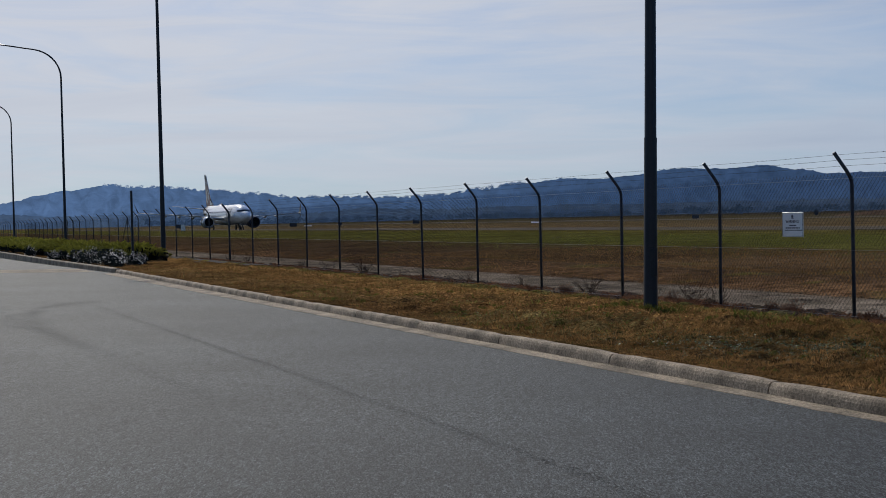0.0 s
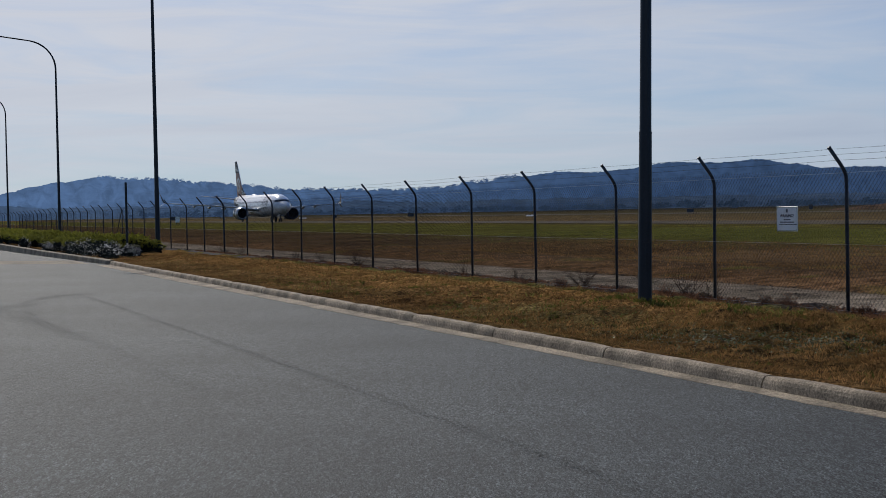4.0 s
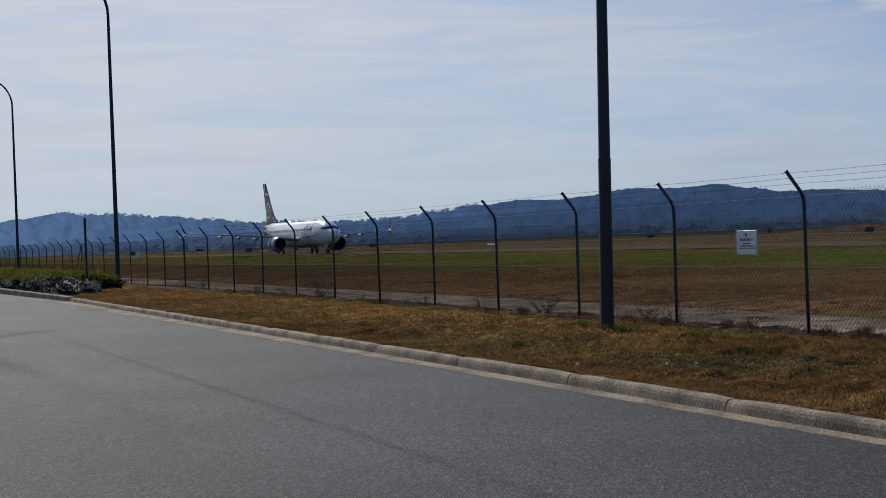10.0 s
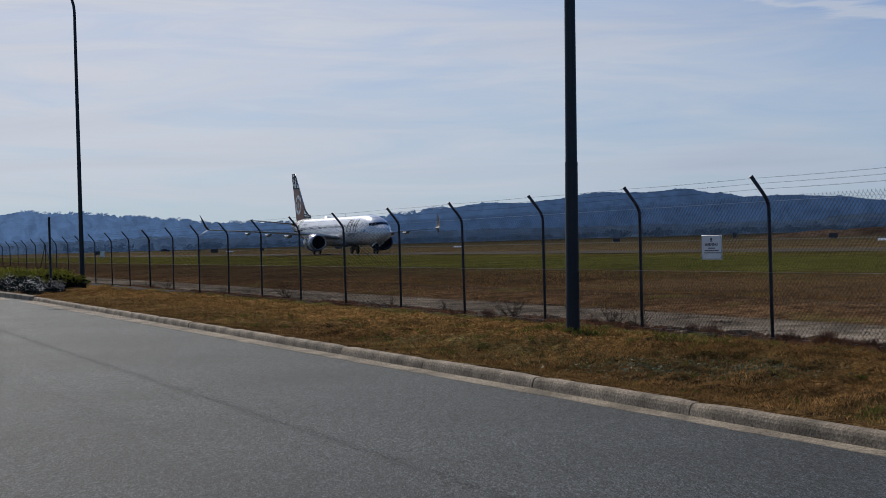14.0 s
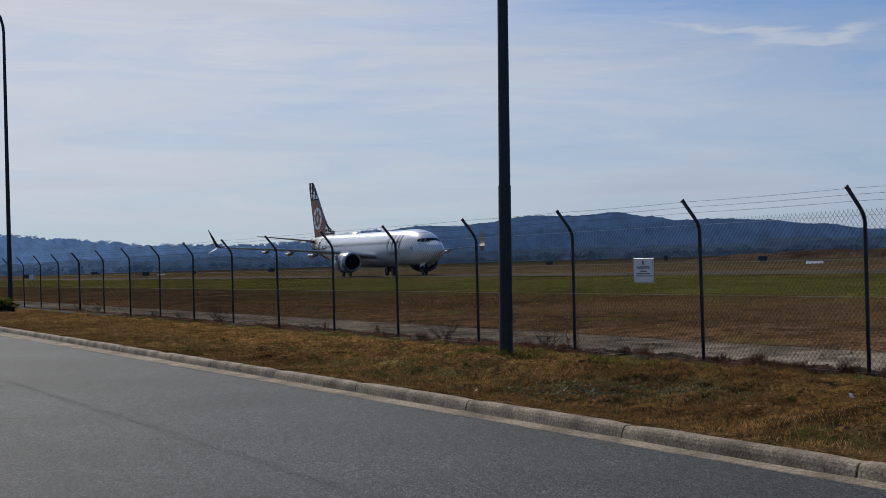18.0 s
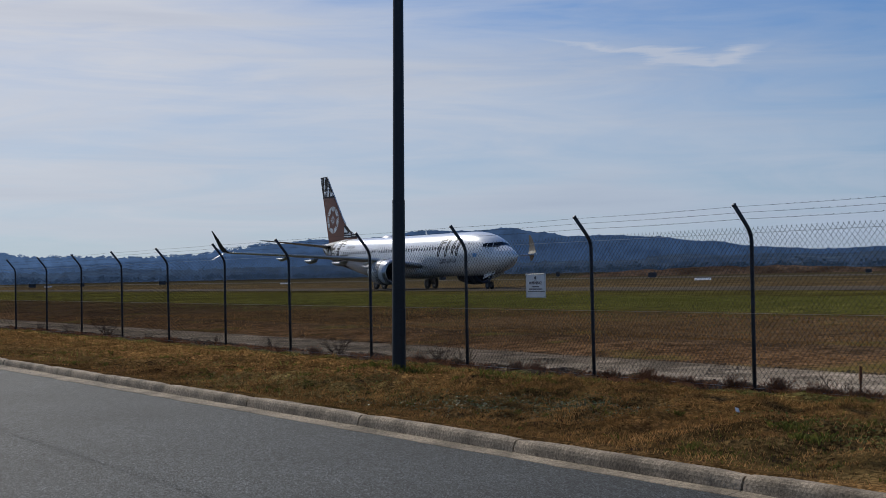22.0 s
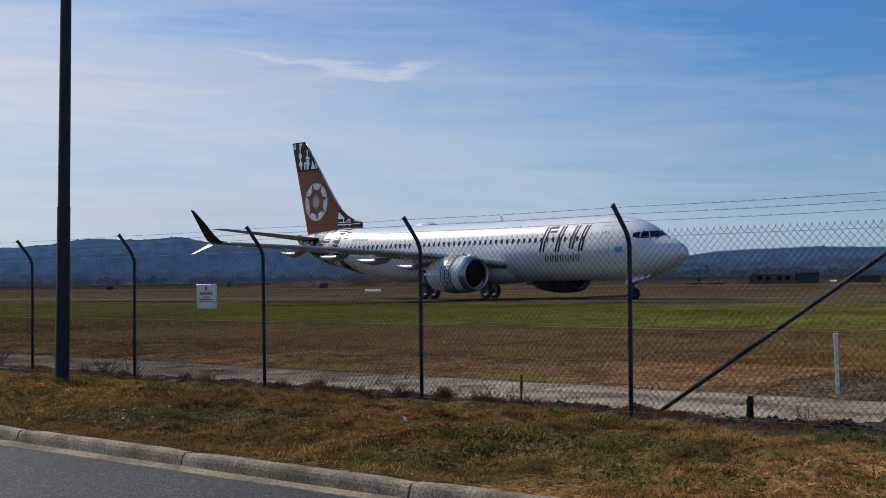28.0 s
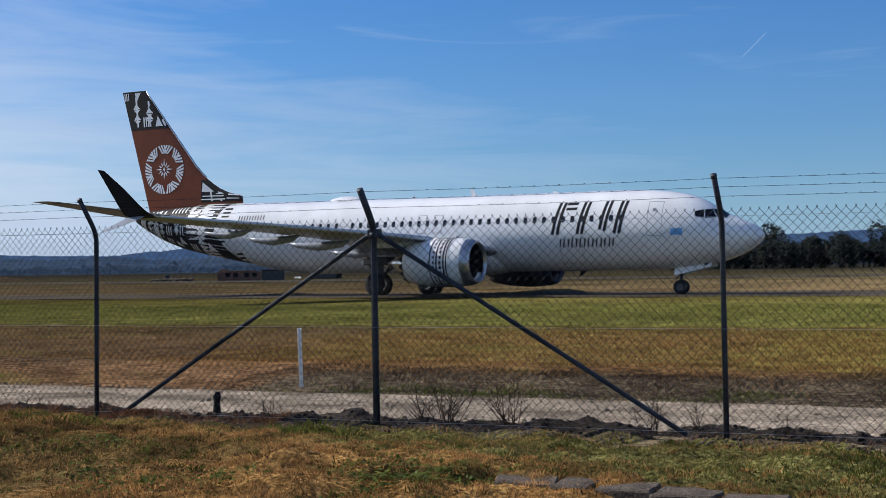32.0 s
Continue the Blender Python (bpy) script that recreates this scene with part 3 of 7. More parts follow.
# ---- kerb and gutter ----
def build_kerb():
    prof = [(7.13, -0.32), (7.142, -0.18), (7.154, -0.11), (7.166, -0.079), (7.182, -0.062), (7.205, -0.055), (7.25, -0.053), (7.36, -0.055), (7.41, -0.066), (7.43, -0.09), (7.43, -0.32)]
    kerb = thing("kerb", None, "weathered concrete kerb along the road edge", "kerb", kind="structure")
    joints = [-40, -36]
    while joints[-1] < 4.9:
        joints.append(joints[-1] + 2.72)
    joints = [j for j in joints if j < 4.0] + [4.6, 7.54, 10.45, 13.4, 16.36]
    while joints[-1] < 47:
        joints.append(joints[-1] + 2.95)
    joints[-1] = 49.0
    random.seed(4)
    for a, b in zip(joints, joints[1:]):
        dx, dz = random.uniform(-0.006, 0.006), random.uniform(-0.006, 0.006)
        g = Geo()
        ys = steps(a + 0.011, b - 0.011, 0.35)
        rings = []
        for i, y in enumerate(ys):
            e = 0.012 if i in (0, len(ys) - 1) else 0.0
            w = 0.003 * nz2(y, 3.0, 1.7)
            rings.append([Vector((x + dx + w + (e if x < 7.19 else 0), y, z + dz + 0.004 * nz2(y, x, 2.2) - (e if z > -0.15 else 0))) for x, z in prof])
        g.loft(rings)
        g.make("kerb_stone", M_CONC, kerb)
    gut = thing("gutter", None, "pale concrete gutter tray beside the kerb", "gutter", kind="structure")
    for a, b in zip(joints, joints[1:]):
        g = Geo()
        g.loft([[Vector((6.955 - 0.009 * (min(max(y, 4.0), 40.0) - 14.0) + 0.035 * nz2(y, 9.0, 1.1) + 0.02 * nz2(y, 2.0, 5.0), y, ROAD_Z + 0.005)), Vector((7.06, y, ROAD_Z + 0.009)), Vector((7.155, y, ROAD_Z + 0.019)), Vector((7.17, y, ROAD_Z + 0.019)), Vector((7.17, y, -0.4)), Vector((6.9, y, -0.4))] for y in steps(a + 0.004, b - 0.004, 0.12)])
        g.make("gutter_slab", M_GUTTER, gut)
    # taller kerb round the planted bed further on
    bed = thing("bed_kerb", None, "pale concrete kerb edging the planted bed", "kerb", kind="structure")
    pts = [(7.15, 49.2, -0.03), (7.0, 51.5, -0.01), (6.75, 56, 0.01), (6.3, 64, 0.05), (5.9, 72, 0.11), (5.4, 84, 0.17), (4.6, 105, 0.2), (3.6, 140, 0.2)]
    for (xa, ya, za), (xb, yb, zb) in zip(pts, pts[1:]):
        g = Geo()
        d = Vector((xb - xa, yb - ya, 0)).normalized()
        p = Vector((d.y, -d.x, 0))
        g.loft([[Vector((x, y, 0)) + p * o + Vector((0, 0, z)) for o, z in ((0, -0.34), (0.03, top - 0.03), (0.06, top), (0.2, top), (0.2, -0.34))] for x, y, top in ((xa, ya + 0.01, za), (xb, yb - 0.01, zb))])
        g.make("kerb_stone", M_GUTTER, bed)


build_kerb()

# ---- distance ----
RIDGE = [(-14, 0.5), (0, 0.62), (3, 0.84), (4, 0.93), (4.65, 1.03), (5.4, 1.22), (6.4, 1.43), (7.9, 1.6), (9, 1.47), (10.5, 1.47), (12.3, 1.27), (13.9, 1.13), (15.5, 0.98), (17.7, 0.93), (19.6, 0.89), (21.4, 0.93), (23.3, 1.16), (24.7, 1.33), (26.5, 1.5), (27.9, 1.45), (29, 1.56), (31, 1.8), (33, 1.72), (34.4, 1.84), (35.7, 1.63), (37, 1.4), (38.3, 1.45), (40.2, 1.34), (42.4, 1.1), (44.3, 0.86), (46.8, 0.7), (50.7, 0.7), (52.9, 0.66), (55, 0.8), (56.5, 0.97), (59.7, 1.07), (62.6, 1), (66.1, 0.96), (69.3, 1.28), (72.1, 1.26), (80, 1.17), (84, 1.3), (100, 0.9)]


def ridge_el(a):
    for (a0, e0), (a1, e1) in zip(RIDGE, RIDGE[1:]):
        if a <= a1:
            k = max(0.0, (a - a0) / (a1 - a0))
            k = k * k * (3 - 2 * k)
            return e0 + (e1 - e0) * k
    return RIDGE[-1][1]


# Wooded slope whose distance haze is put in as bluish emission.
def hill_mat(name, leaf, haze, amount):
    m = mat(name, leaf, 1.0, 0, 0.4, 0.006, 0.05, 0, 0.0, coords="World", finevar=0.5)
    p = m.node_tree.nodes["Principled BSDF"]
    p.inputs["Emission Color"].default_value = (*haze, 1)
    # the painted haze glows more towards the sun
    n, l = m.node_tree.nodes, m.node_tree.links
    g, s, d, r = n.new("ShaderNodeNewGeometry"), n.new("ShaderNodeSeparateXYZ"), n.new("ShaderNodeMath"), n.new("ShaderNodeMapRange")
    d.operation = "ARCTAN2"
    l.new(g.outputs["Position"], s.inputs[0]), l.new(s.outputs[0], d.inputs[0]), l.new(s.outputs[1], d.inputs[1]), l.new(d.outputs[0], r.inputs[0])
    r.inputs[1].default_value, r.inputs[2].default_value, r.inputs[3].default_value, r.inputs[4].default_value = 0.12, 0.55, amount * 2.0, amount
    # the haze glow is mottled to suggest woods and clearings
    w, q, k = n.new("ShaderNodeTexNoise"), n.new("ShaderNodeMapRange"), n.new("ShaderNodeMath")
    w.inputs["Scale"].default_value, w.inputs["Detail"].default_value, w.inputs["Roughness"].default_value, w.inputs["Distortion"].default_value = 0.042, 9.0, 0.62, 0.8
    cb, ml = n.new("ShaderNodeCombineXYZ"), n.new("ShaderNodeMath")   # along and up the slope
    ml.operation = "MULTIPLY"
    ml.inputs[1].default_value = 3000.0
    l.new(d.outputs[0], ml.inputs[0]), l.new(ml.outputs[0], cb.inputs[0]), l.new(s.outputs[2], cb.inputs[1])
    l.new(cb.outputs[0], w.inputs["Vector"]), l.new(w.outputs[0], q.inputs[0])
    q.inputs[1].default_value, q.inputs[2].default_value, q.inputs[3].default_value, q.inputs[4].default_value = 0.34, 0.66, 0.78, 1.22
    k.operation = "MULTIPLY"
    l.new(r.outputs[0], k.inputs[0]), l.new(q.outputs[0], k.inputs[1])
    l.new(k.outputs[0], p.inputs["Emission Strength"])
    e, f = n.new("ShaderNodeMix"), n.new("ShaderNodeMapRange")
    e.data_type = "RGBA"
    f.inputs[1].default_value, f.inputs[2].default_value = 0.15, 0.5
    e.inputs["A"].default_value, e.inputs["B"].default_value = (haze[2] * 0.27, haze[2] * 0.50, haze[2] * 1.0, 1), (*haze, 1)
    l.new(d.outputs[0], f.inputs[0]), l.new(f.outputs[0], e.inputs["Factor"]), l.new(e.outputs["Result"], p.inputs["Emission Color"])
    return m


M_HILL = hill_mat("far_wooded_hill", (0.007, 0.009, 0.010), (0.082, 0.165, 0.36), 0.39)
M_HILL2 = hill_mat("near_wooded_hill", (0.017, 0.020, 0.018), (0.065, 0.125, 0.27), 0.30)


def build_hills():
    def band(name, dist, f, m, label):
        az = [-14 + a * 0.5 for a in range(32)] + [2 + a * 0.07 for a in range(1260)] + [91, 95, 100]
        rows = [(1.0, 0.0, -6.0), (1.03, 0.35, 0), (1.08, 0.62, 0), (1.14, 0.85, 0), (1.2, 1.0, 0), (1.3, 0.8, 0)]
        vs = []
        for k, h, dz in rows:
            for a in az:
                d = dist * k
                rough = 0.0 if h < 1.0 else 0.028 * nz2(a * 2.6, h * 3, 1.0, dist) + 0.05 * nz2(a * 0.5, h * 2, 1.0, dist + 7)
                if h == 1.0:
                    rough += (0.13 if 9.5 < a < 24 else 0.06) * max(0.0, nz2(a * 5.0, 1.0, 1.0, 2.0)) + (0.09 if 9.5 < a < 24 else 0.03) * max(-0.2, nz2(a * 11.0, 1.0))
                e = math.tan(radians(max(0.02, f(a) + rough))) * h
                vs.append((d * math.sin(radians(a)), d * math.cos(radians(a)), 1.4 + d * e + dz if h else dz))
        n = len(az)
        fs = [(j * n + i, j * n + i + 1, (j + 1) * n + i + 1, (j + 1) * n + i) for j in range(len(rows) - 1) for i in range(n - 1)]
        tagged(ob_of(name, vs, fs, m, smooth=True), label, "hills", kind="structure")
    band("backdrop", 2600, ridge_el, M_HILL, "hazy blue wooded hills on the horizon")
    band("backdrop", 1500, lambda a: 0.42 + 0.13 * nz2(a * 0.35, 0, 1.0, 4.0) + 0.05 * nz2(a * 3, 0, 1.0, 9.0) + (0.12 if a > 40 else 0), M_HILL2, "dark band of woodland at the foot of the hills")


build_hills()


def leaf_ball(g, c, r, n, size, seed, squash=0.8, k=0):
    """Many small leaf plates inside an uneven crown."""
    rnd = random.Random(seed)
    lobes = [(Vector((rnd.gauss(0, 0.42), rnd.gauss(0, 0.42), rnd.gauss(0, 0.34))), rnd.uniform(0.35, 0.62)) for _ in range(7)]
    for _ in range(n):
        lc, lr = rnd.choice(lobes)
        d = Vector((rnd.gauss(0, 1), rnd.gauss(0, 1), rnd.gauss(0, 1))).normalized() * lr * rnd.uniform(0.55, 1.0)
        q = Vector(c) + Vector(((lc.x + d.x) * r[0], (lc.y + d.y) * r[1], (lc.z + d.z) * r[2] * squash))
        a = Vector((rnd.gauss(0, 1), rnd.gauss(0, 1), rnd.gauss(0, 0.7))).normalized()
        b = a.orthogonal().normalized()
        s = size * rnd.uniform(0.6, 1.3)
        g.add([q - a * s, q + b * s * 0.55, q + a * s, q - b * s * 0.55], [(0, 1, 2, 3)], k)


def build_far_trees():
    g = Geo()
    rnd = random.Random(11)
    for i in range(520):
        a = rnd.uniform(9, 82)
        d = rnd.uniform(950, 1350)
        h = rnd.uniform(3, 7.5) * (1.0 if a > 30 else 0.8)
        w = h * rnd.uniform(0.6, 1.5)
        x, y = d * math.sin(radians(a)), d * math.cos(radians(a))
        leaf_ball(g, (x, y, h * 0.5), (w, w, h * 0.62), 44, h * 0.24, i)
    # these leaves carry the same added haze glow
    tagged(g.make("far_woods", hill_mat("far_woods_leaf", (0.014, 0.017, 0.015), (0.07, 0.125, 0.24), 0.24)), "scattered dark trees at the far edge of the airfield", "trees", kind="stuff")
    g = Geo()
    for i in range(100):  # trees on the skyline
        a = rnd.uniform(8, 25)
        d = 3110
        h = rnd.uniform(7, 13) if i < 100 else rnd.uniform(5, 8)
        x, y = d * math.sin(radians(a)), d * math.cos(radians(a))
        leaf_ball(g, (x, y, 1.4 + d * math.tan(radians(ridge_el(a))) + h * 0.12), (h * 0.8, h * 0.8, h * 0.5), 420, h * 0.075, 700 + i)
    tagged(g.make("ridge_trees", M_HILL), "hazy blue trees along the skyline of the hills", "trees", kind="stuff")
    # taller single trees beyond the taxiway
    spots = [(65.9, 430, 9.0, 4.2), (66.7, 425, 8.6, 4.0), (67.4, 432, 7.6, 3.0), (68.3, 430, 5.6, 3.4), (69.0, 428, 6.2, 3.4), (69.7, 431, 8.2, 3.2), (70.4, 425, 8.4, 4.6), (71.4, 430, 10.0, 4.6), (72.2, 424, 10.4, 4.8)]
    spots += [(73.0 + 0.8 * i, 424 + 9 * (i % 3), 8.5 + 2.6 * abs(math.sin(i * 1.7)), 4.6 + 0.8 * (i % 2)) for i in range(16)]
    spots += [(65.2 + 0.75 * i, 446 + 7 * (i % 4), 6.2 + 1.8 * abs(math.sin(i * 2.3)), 4.8) for i in range(28)]
    for i, (a, d, h, w) in enumerate(spots):
        x, y = d * math.sin(radians(a)), d * math.cos(radians(a))
        t = thing("tree", pose(x, y, 0), "dark green tree beyond the taxiway", "tree", "far trees")
        tr = Geo()
        tr.tube([(0, 0, -0.3), (0.1, 0, h * 0.3), (0, 0.1, h * 0.8)], [0.35, 0.26, 0.08], 7)
        for j in range(5):
            b = j * 1.3 + i
            tr.tube([(0, 0, h * (0.25 + 0.1 * j)), (math.cos(b) * w * 0.5, math.sin(b) * w * 0.5, h * (0.38 + 0.1 * j))], [0.12, 0.03], 5)
        tr.make("trunk", M_BARK, t)
        cr = Geo()
        leaf_ball(cr, (0, 0, h * 0.50), (w * 1.2, w * 1.2, h * 0.60), 2400, 0.48, 40 + i, 1.0)
        cr.make("crown", M_TREE, t)


build_far_trees()

# ---- fence ----
POSTS = [2.79 + 3.6 * 0 - 3.5 * i for i in range(3, 0, -1)] + [2.79, 6.39, 9.90, 13.35, 16.71, 20.22, 23.62, 27.19, 30.70, 34.39, 38.01, 41.70, 45.38, 49.13, 52.93, 56.85, 60.7, 64.5, 68.4]
while POSTS[-1] < 250:
    POSTS.append(POSTS[-1] + 3.75)
MESH_TOP, BASE_Z = 1.95, -0.17


def build_fence():
    fence = thing("security_fence", None, "chain-link airport fence on cranked galvanised posts with barbed wire", "fence")
    g = Geo()
    bend = [(0, 0, -0.25), (0, 0, 1.0), (0, 0, 1.97), (-0.015, 0, 2.04), (-0.048, 0, 2.11), (-0.095, 0, 2.175), (-0.295, 0, 2.42)]
    g.tube(bend, 0.027, 10)
    g.tube([(-0.287, 0, 2.41), (-0.302, 0, 2.43)], 0.03, 10)
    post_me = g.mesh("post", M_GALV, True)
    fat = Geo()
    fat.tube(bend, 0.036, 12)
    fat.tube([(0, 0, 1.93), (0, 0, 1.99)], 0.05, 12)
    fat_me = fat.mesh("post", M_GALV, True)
    rnd = random.Random(3)
    for i, y in enumerate(POSTS):
        strain = abs(y - 6.39) < 0.01 or i % 14 == 4
        share("post", fat_me if strain else post_me, pose(FENCE_X, y, BASE_Z, rnd.uniform(-0.5, 0.5), rnd.uniform(-0.4, 0.4), 0), fence)
    # diagonal mesh of wire, one panel shared by all bays
    def panel(p, r, w=3.6, top=MESH_TOP - BASE_Z):
        pan = Geo()
        cols, rows = round(w / p), round(top / (2 * p))
        hz = top / rows / 2
        for c in range(cols):
            a, b = (c, c + 1) if c % 2 == 0 else (c + 1, c)
            path = [(0.003 if k % 2 else -0.003, (b if k % 2 else a) * w / cols, k * hz) for k in range(rows * 2 + 1)]
            vs, fs = [], []
            for x, y, z in path:
                vs += [(x - r, y - r, z), (x + r, y - r, z), (x, y + r * 1.3, z)]
            for q in range(len(path) - 1):
                fs += [(q * 3 + e, q * 3 + (e + 1) % 3, q * 3 + 3 + (e + 1) % 3, q * 3 + 3 + e) for e in range(3)]
            pan.add(vs, fs)
            if c % 2 == 0:  # twisted wire ends along the top edge
                x, y, z = path[-1]
                pan.add([(x, y - r * 2, z), (x, y + r * 2, z), (x, y - 0.010, z + 0.026), (x, y + 0.010, z + 0.026)], [(0, 1, 2), (0, 1, 3)])
        return pan.mesh("wire_mesh", M_WIRE)
    close, coarse = panel(0.044, 0.0022), panel(0.088, 0.0018)
    for y0, y1 in zip(POSTS, POSTS[1:]):
        if y0 > 150:
            break
        share("wire_mesh", close if y0 < 48 else coarse, Matrix.Translation((FENCE_X - 0.034, y0, BASE_Z)) @ Matrix.Diagonal((1, (y1 - y0) / 3.6, 1, 1)), fence)
    # straining wires along the mesh and barbed wires on the cranked arms
    lines = [(FENCE_X - 0.04, BASE_Z + 0.06, 0.0022), (FENCE_X - 0.04, 0.85, 0.0022), (FENCE_X - 0.04, MESH_TOP - 0.06, 0.0022)]
    for x, z, rad in lines:
        wq = Geo()
        wq.tube([(x, y, z) for y in POSTS], rad, 4)
        wq.make("straining_wire", M_STRAIN, fence)
    for off, z in ((-0.284, 2.398), (-0.224, 2.322), (-0.157, 2.24)):
        wq = Geo()
        path = []
        for y0, y1 in zip(POSTS, POSTS[1:]):
            path += [(FENCE_X + off, y0 + (y1 - y0) * k / 4, BASE_Z + z - 0.012 * math.sin(math.pi * k / 4)) for k in range(4)]
        wq.tube(path, 0.0022, 4)
        y = POSTS[0]
        while y < 75:
            c = Vector((FENCE_X + off, y, BASE_Z + z - 0.004))
            for d in (Vector((0.4, 0.3, 1)), Vector((0.5, -0.3, -1))):
                d = d.normalized() * 0.0055
                wq.add([c - d, c + d, c + Vector((0, 0.007, 0)), c - Vector((0, 0.007, 0))], [(0, 2, 1, 3)])
            wq.tube([c - Vector((0, 0.009, 0)), c + Vector((0, 0.007, 0))], 0.0025, 4)
            y += 0.125
        wq.make("barbed_wire", M_WIRE, fence)
    # diagonal braces at the strain posts
    for y, sgn in ((6.39, 1), (6.39, -1), (POSTS[25], 1), (POSTS[25], -1)):
        b = Geo()
        b.tube([(FENCE_X - 0.01, y + sgn * 0.03, BASE_Z + 1.98), (FENCE_X + 0.03, y + sgn * 3.22, BASE_Z + 0.02)], 0.024, 9)
        b.make("brace", M_GALV, fence)
        q = Geo()
        q.box((FENCE_X, y + sgn * 0.04, BASE_Z + 1.98), (0.1, 0.05, 0.09), bevel=0.01)
        q.make("bracket", M_GALV, fence)


build_fence()


# ---- lamp columns ----
def build_lamps():
    def lamp(at, label):
        t = thing("street_lamp", at, label, "lamp post", "lamp columns along the road")
        g = Geo()
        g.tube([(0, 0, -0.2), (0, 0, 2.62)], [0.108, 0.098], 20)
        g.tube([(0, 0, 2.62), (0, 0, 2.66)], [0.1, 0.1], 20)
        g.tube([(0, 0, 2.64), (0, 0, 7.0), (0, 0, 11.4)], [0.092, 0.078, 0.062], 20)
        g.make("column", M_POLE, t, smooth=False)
        smooth_by_angle(t.children[-1])
        a = Geo()
        arc = [(0, 0, 11.3)] + [(-2.0 + 2.0 * math.cos(q * math.pi / 20), 0, 11.7 + 1.9 * math.sin(q * math.pi / 20)) for q in range(0, 10)] + [(-2.5, 0, 13.68), (-3.6, 0, 13.82), (-4.4, 0, 13.9)]
        a.tube(arc, [0.06] * 4 + [0.052] * 6 + [0.045] * 4, 12)
        a.make("outreach_arm", M_POLE, t, smooth=True)
        h = Geo()
        h.box((-4.75, 0, 13.92), (0.75, 0.3, 0.13), bevel=0.04)
        h.make("lamp_head", M_POLE, t)
        d = Geo()
        d.box((-4.8, 0, 13.84), (0.5, 0.22, 0.03), bevel=0.01)
        d.make("lens", M_LAMP, t, "clear lamp lens")
        p = Geo()
        p.box((0, -0.101, 0.75), (0.11, 0.012, 0.42), bevel=0.004)
        p.make("service_hatch", M_POLE, t)
        b = Geo()
        b.tube([(0, 0, -0.05), (0, 0, 0.012)], 0.115, 20)
        b.make("base_collar", M_POLE, t)
    lamp(pose(10.9, 19.0, -0.05, 0, 1.2, 0), "dark grey steel street lamp column on the verge")
    for x, y in ((10.98, 61.0), (11.15, 99.0), (11.25, 143.0)):
        lamp(pose(x, y, -0.05), "tall grey street lamp with curved outreach arm")


build_lamps()


# ---- sign on the fence ----
def text_geo(g, body, size, at, k, depth=0.002):
    cu = bpy.data.curves.new("t", "FONT")
    cu.body, cu.size, cu.align_x, cu.align_y = body, size, "CENTER", "CENTER"
    cu.extrude = depth
    cu.resolution_u = 2
    o = bpy.data.objects.new("t", cu)
    me = o.to_mesh()
    # faces -x: reading direction runs along -y
    g.add([(at[0] - v.co.z, at[1] - v.co.x, at[2] + v.co.y) for v in me.vertices], [list(p.vertices) for p in me.polygons], k)
    o.to_mesh_clear()
    bpy.data.objects.remove(o)
    bpy.data.curves.remove(cu)


def build_sign():
    t = thing("warning_sign", pose(FENCE_X - 0.06, 18.08, 1.225), "white metal warning sign wired to the fence", "sign")
    g = Geo()
    g.box((0, 0, 0), (0.008, 0.54, 0.38), bevel=0.003)
    g.make("plate", M_SIGN, t)
    p = Geo()
    for s in (-1, 1):
        p.box((-0.0055, 0, s * 0.178), (0.003, 0.52, 0.005))
        p.box((-0.0055, s * 0.258, 0), (0.003, 0.005, 0.351))
    p.make("border", M_RED, t)
    w = Geo()
    text_geo(w, "WARNING!", 0.068, (-0.006, 0, 0.045), 0)
    w.make("heading", M_RED, t, "dark printed heading")
    b = Geo()
    for z, wd, h in ((-0.012, 0.17, 0.018), (-0.05, 0.36, 0.018), (-0.085, 0.40, 0.014)):
        x = -wd / 2
        rnd = random.Random(int(z * 1000))
        while x < wd / 2:
            q = rnd.uniform(0.03, 0.08)
            b.box((-0.0055, -(x + q / 2), z), (0.003, q - 0.008, h))
            x += q
    b.make("text_lines", M_RED, t)
    e = Geo()
    e.tube([(-0.004, 0, 0.128), (-0.008, 0, 0.128)], 0.026, 14)
    e.box((-0.006, 0, 0.093), (0.003, 0.06, 0.008))
    e.make("emblem", M_RED, t)
    for y in (-0.24, 0.24):
        for z in (-0.16, 0.16):
            c = Geo()
            c.tube([(-0.008, y, z), (0.03, y, z)], 0.004, 6)
            c.make("tie_wire", M_GALV, t)


build_sign()


# ---- aircraft ----  local x runs forward from the nose (aft is negative), y to its left, z up from the ground
BODY = [(0.0, 2.8, 2.74, 0.03), (0.06, 2.953, 2.6, 0.19), (0.2, 3.106, 2.44, 0.37), (0.5, 3.311, 2.2, 0.64), (1.0, 3.551, 1.922, 0.95), (1.5, 3.742, 1.713, 1.19), (1.9, 3.93, 1.591, 1.35),
        (2.3, 4.21, 1.488, 1.47), (2.7, 4.47, 1.405, 1.57), (3.1, 4.67, 1.333, 1.65), (3.7, 4.87, 1.26, 1.74), (4.5, 5.02, 1.22, 1.81), (5.5, 5.13, 1.19, 1.86), (7.0, 5.18, 1.18, 1.88),
        (12.0, 5.18, 1.18, 1.88), (18.0, 5.18, 1.18, 1.88), (25.0, 5.234, 1.18, 1.88), (26.5, 5.255, 1.282, 1.88), (28.0, 5.275, 1.515, 1.86), (30.0, 5.302, 1.93, 1.79), (32.0, 5.33, 2.27, 1.65),
        (34.0, 5.2, 2.7, 1.4), (35.5, 5.11, 3.2, 1.12), (36.8, 5.01, 3.82, 0.78), (37.6, 4.92, 4.26, 0.46), (38.0, 4.86, 4.55, 0.24)]


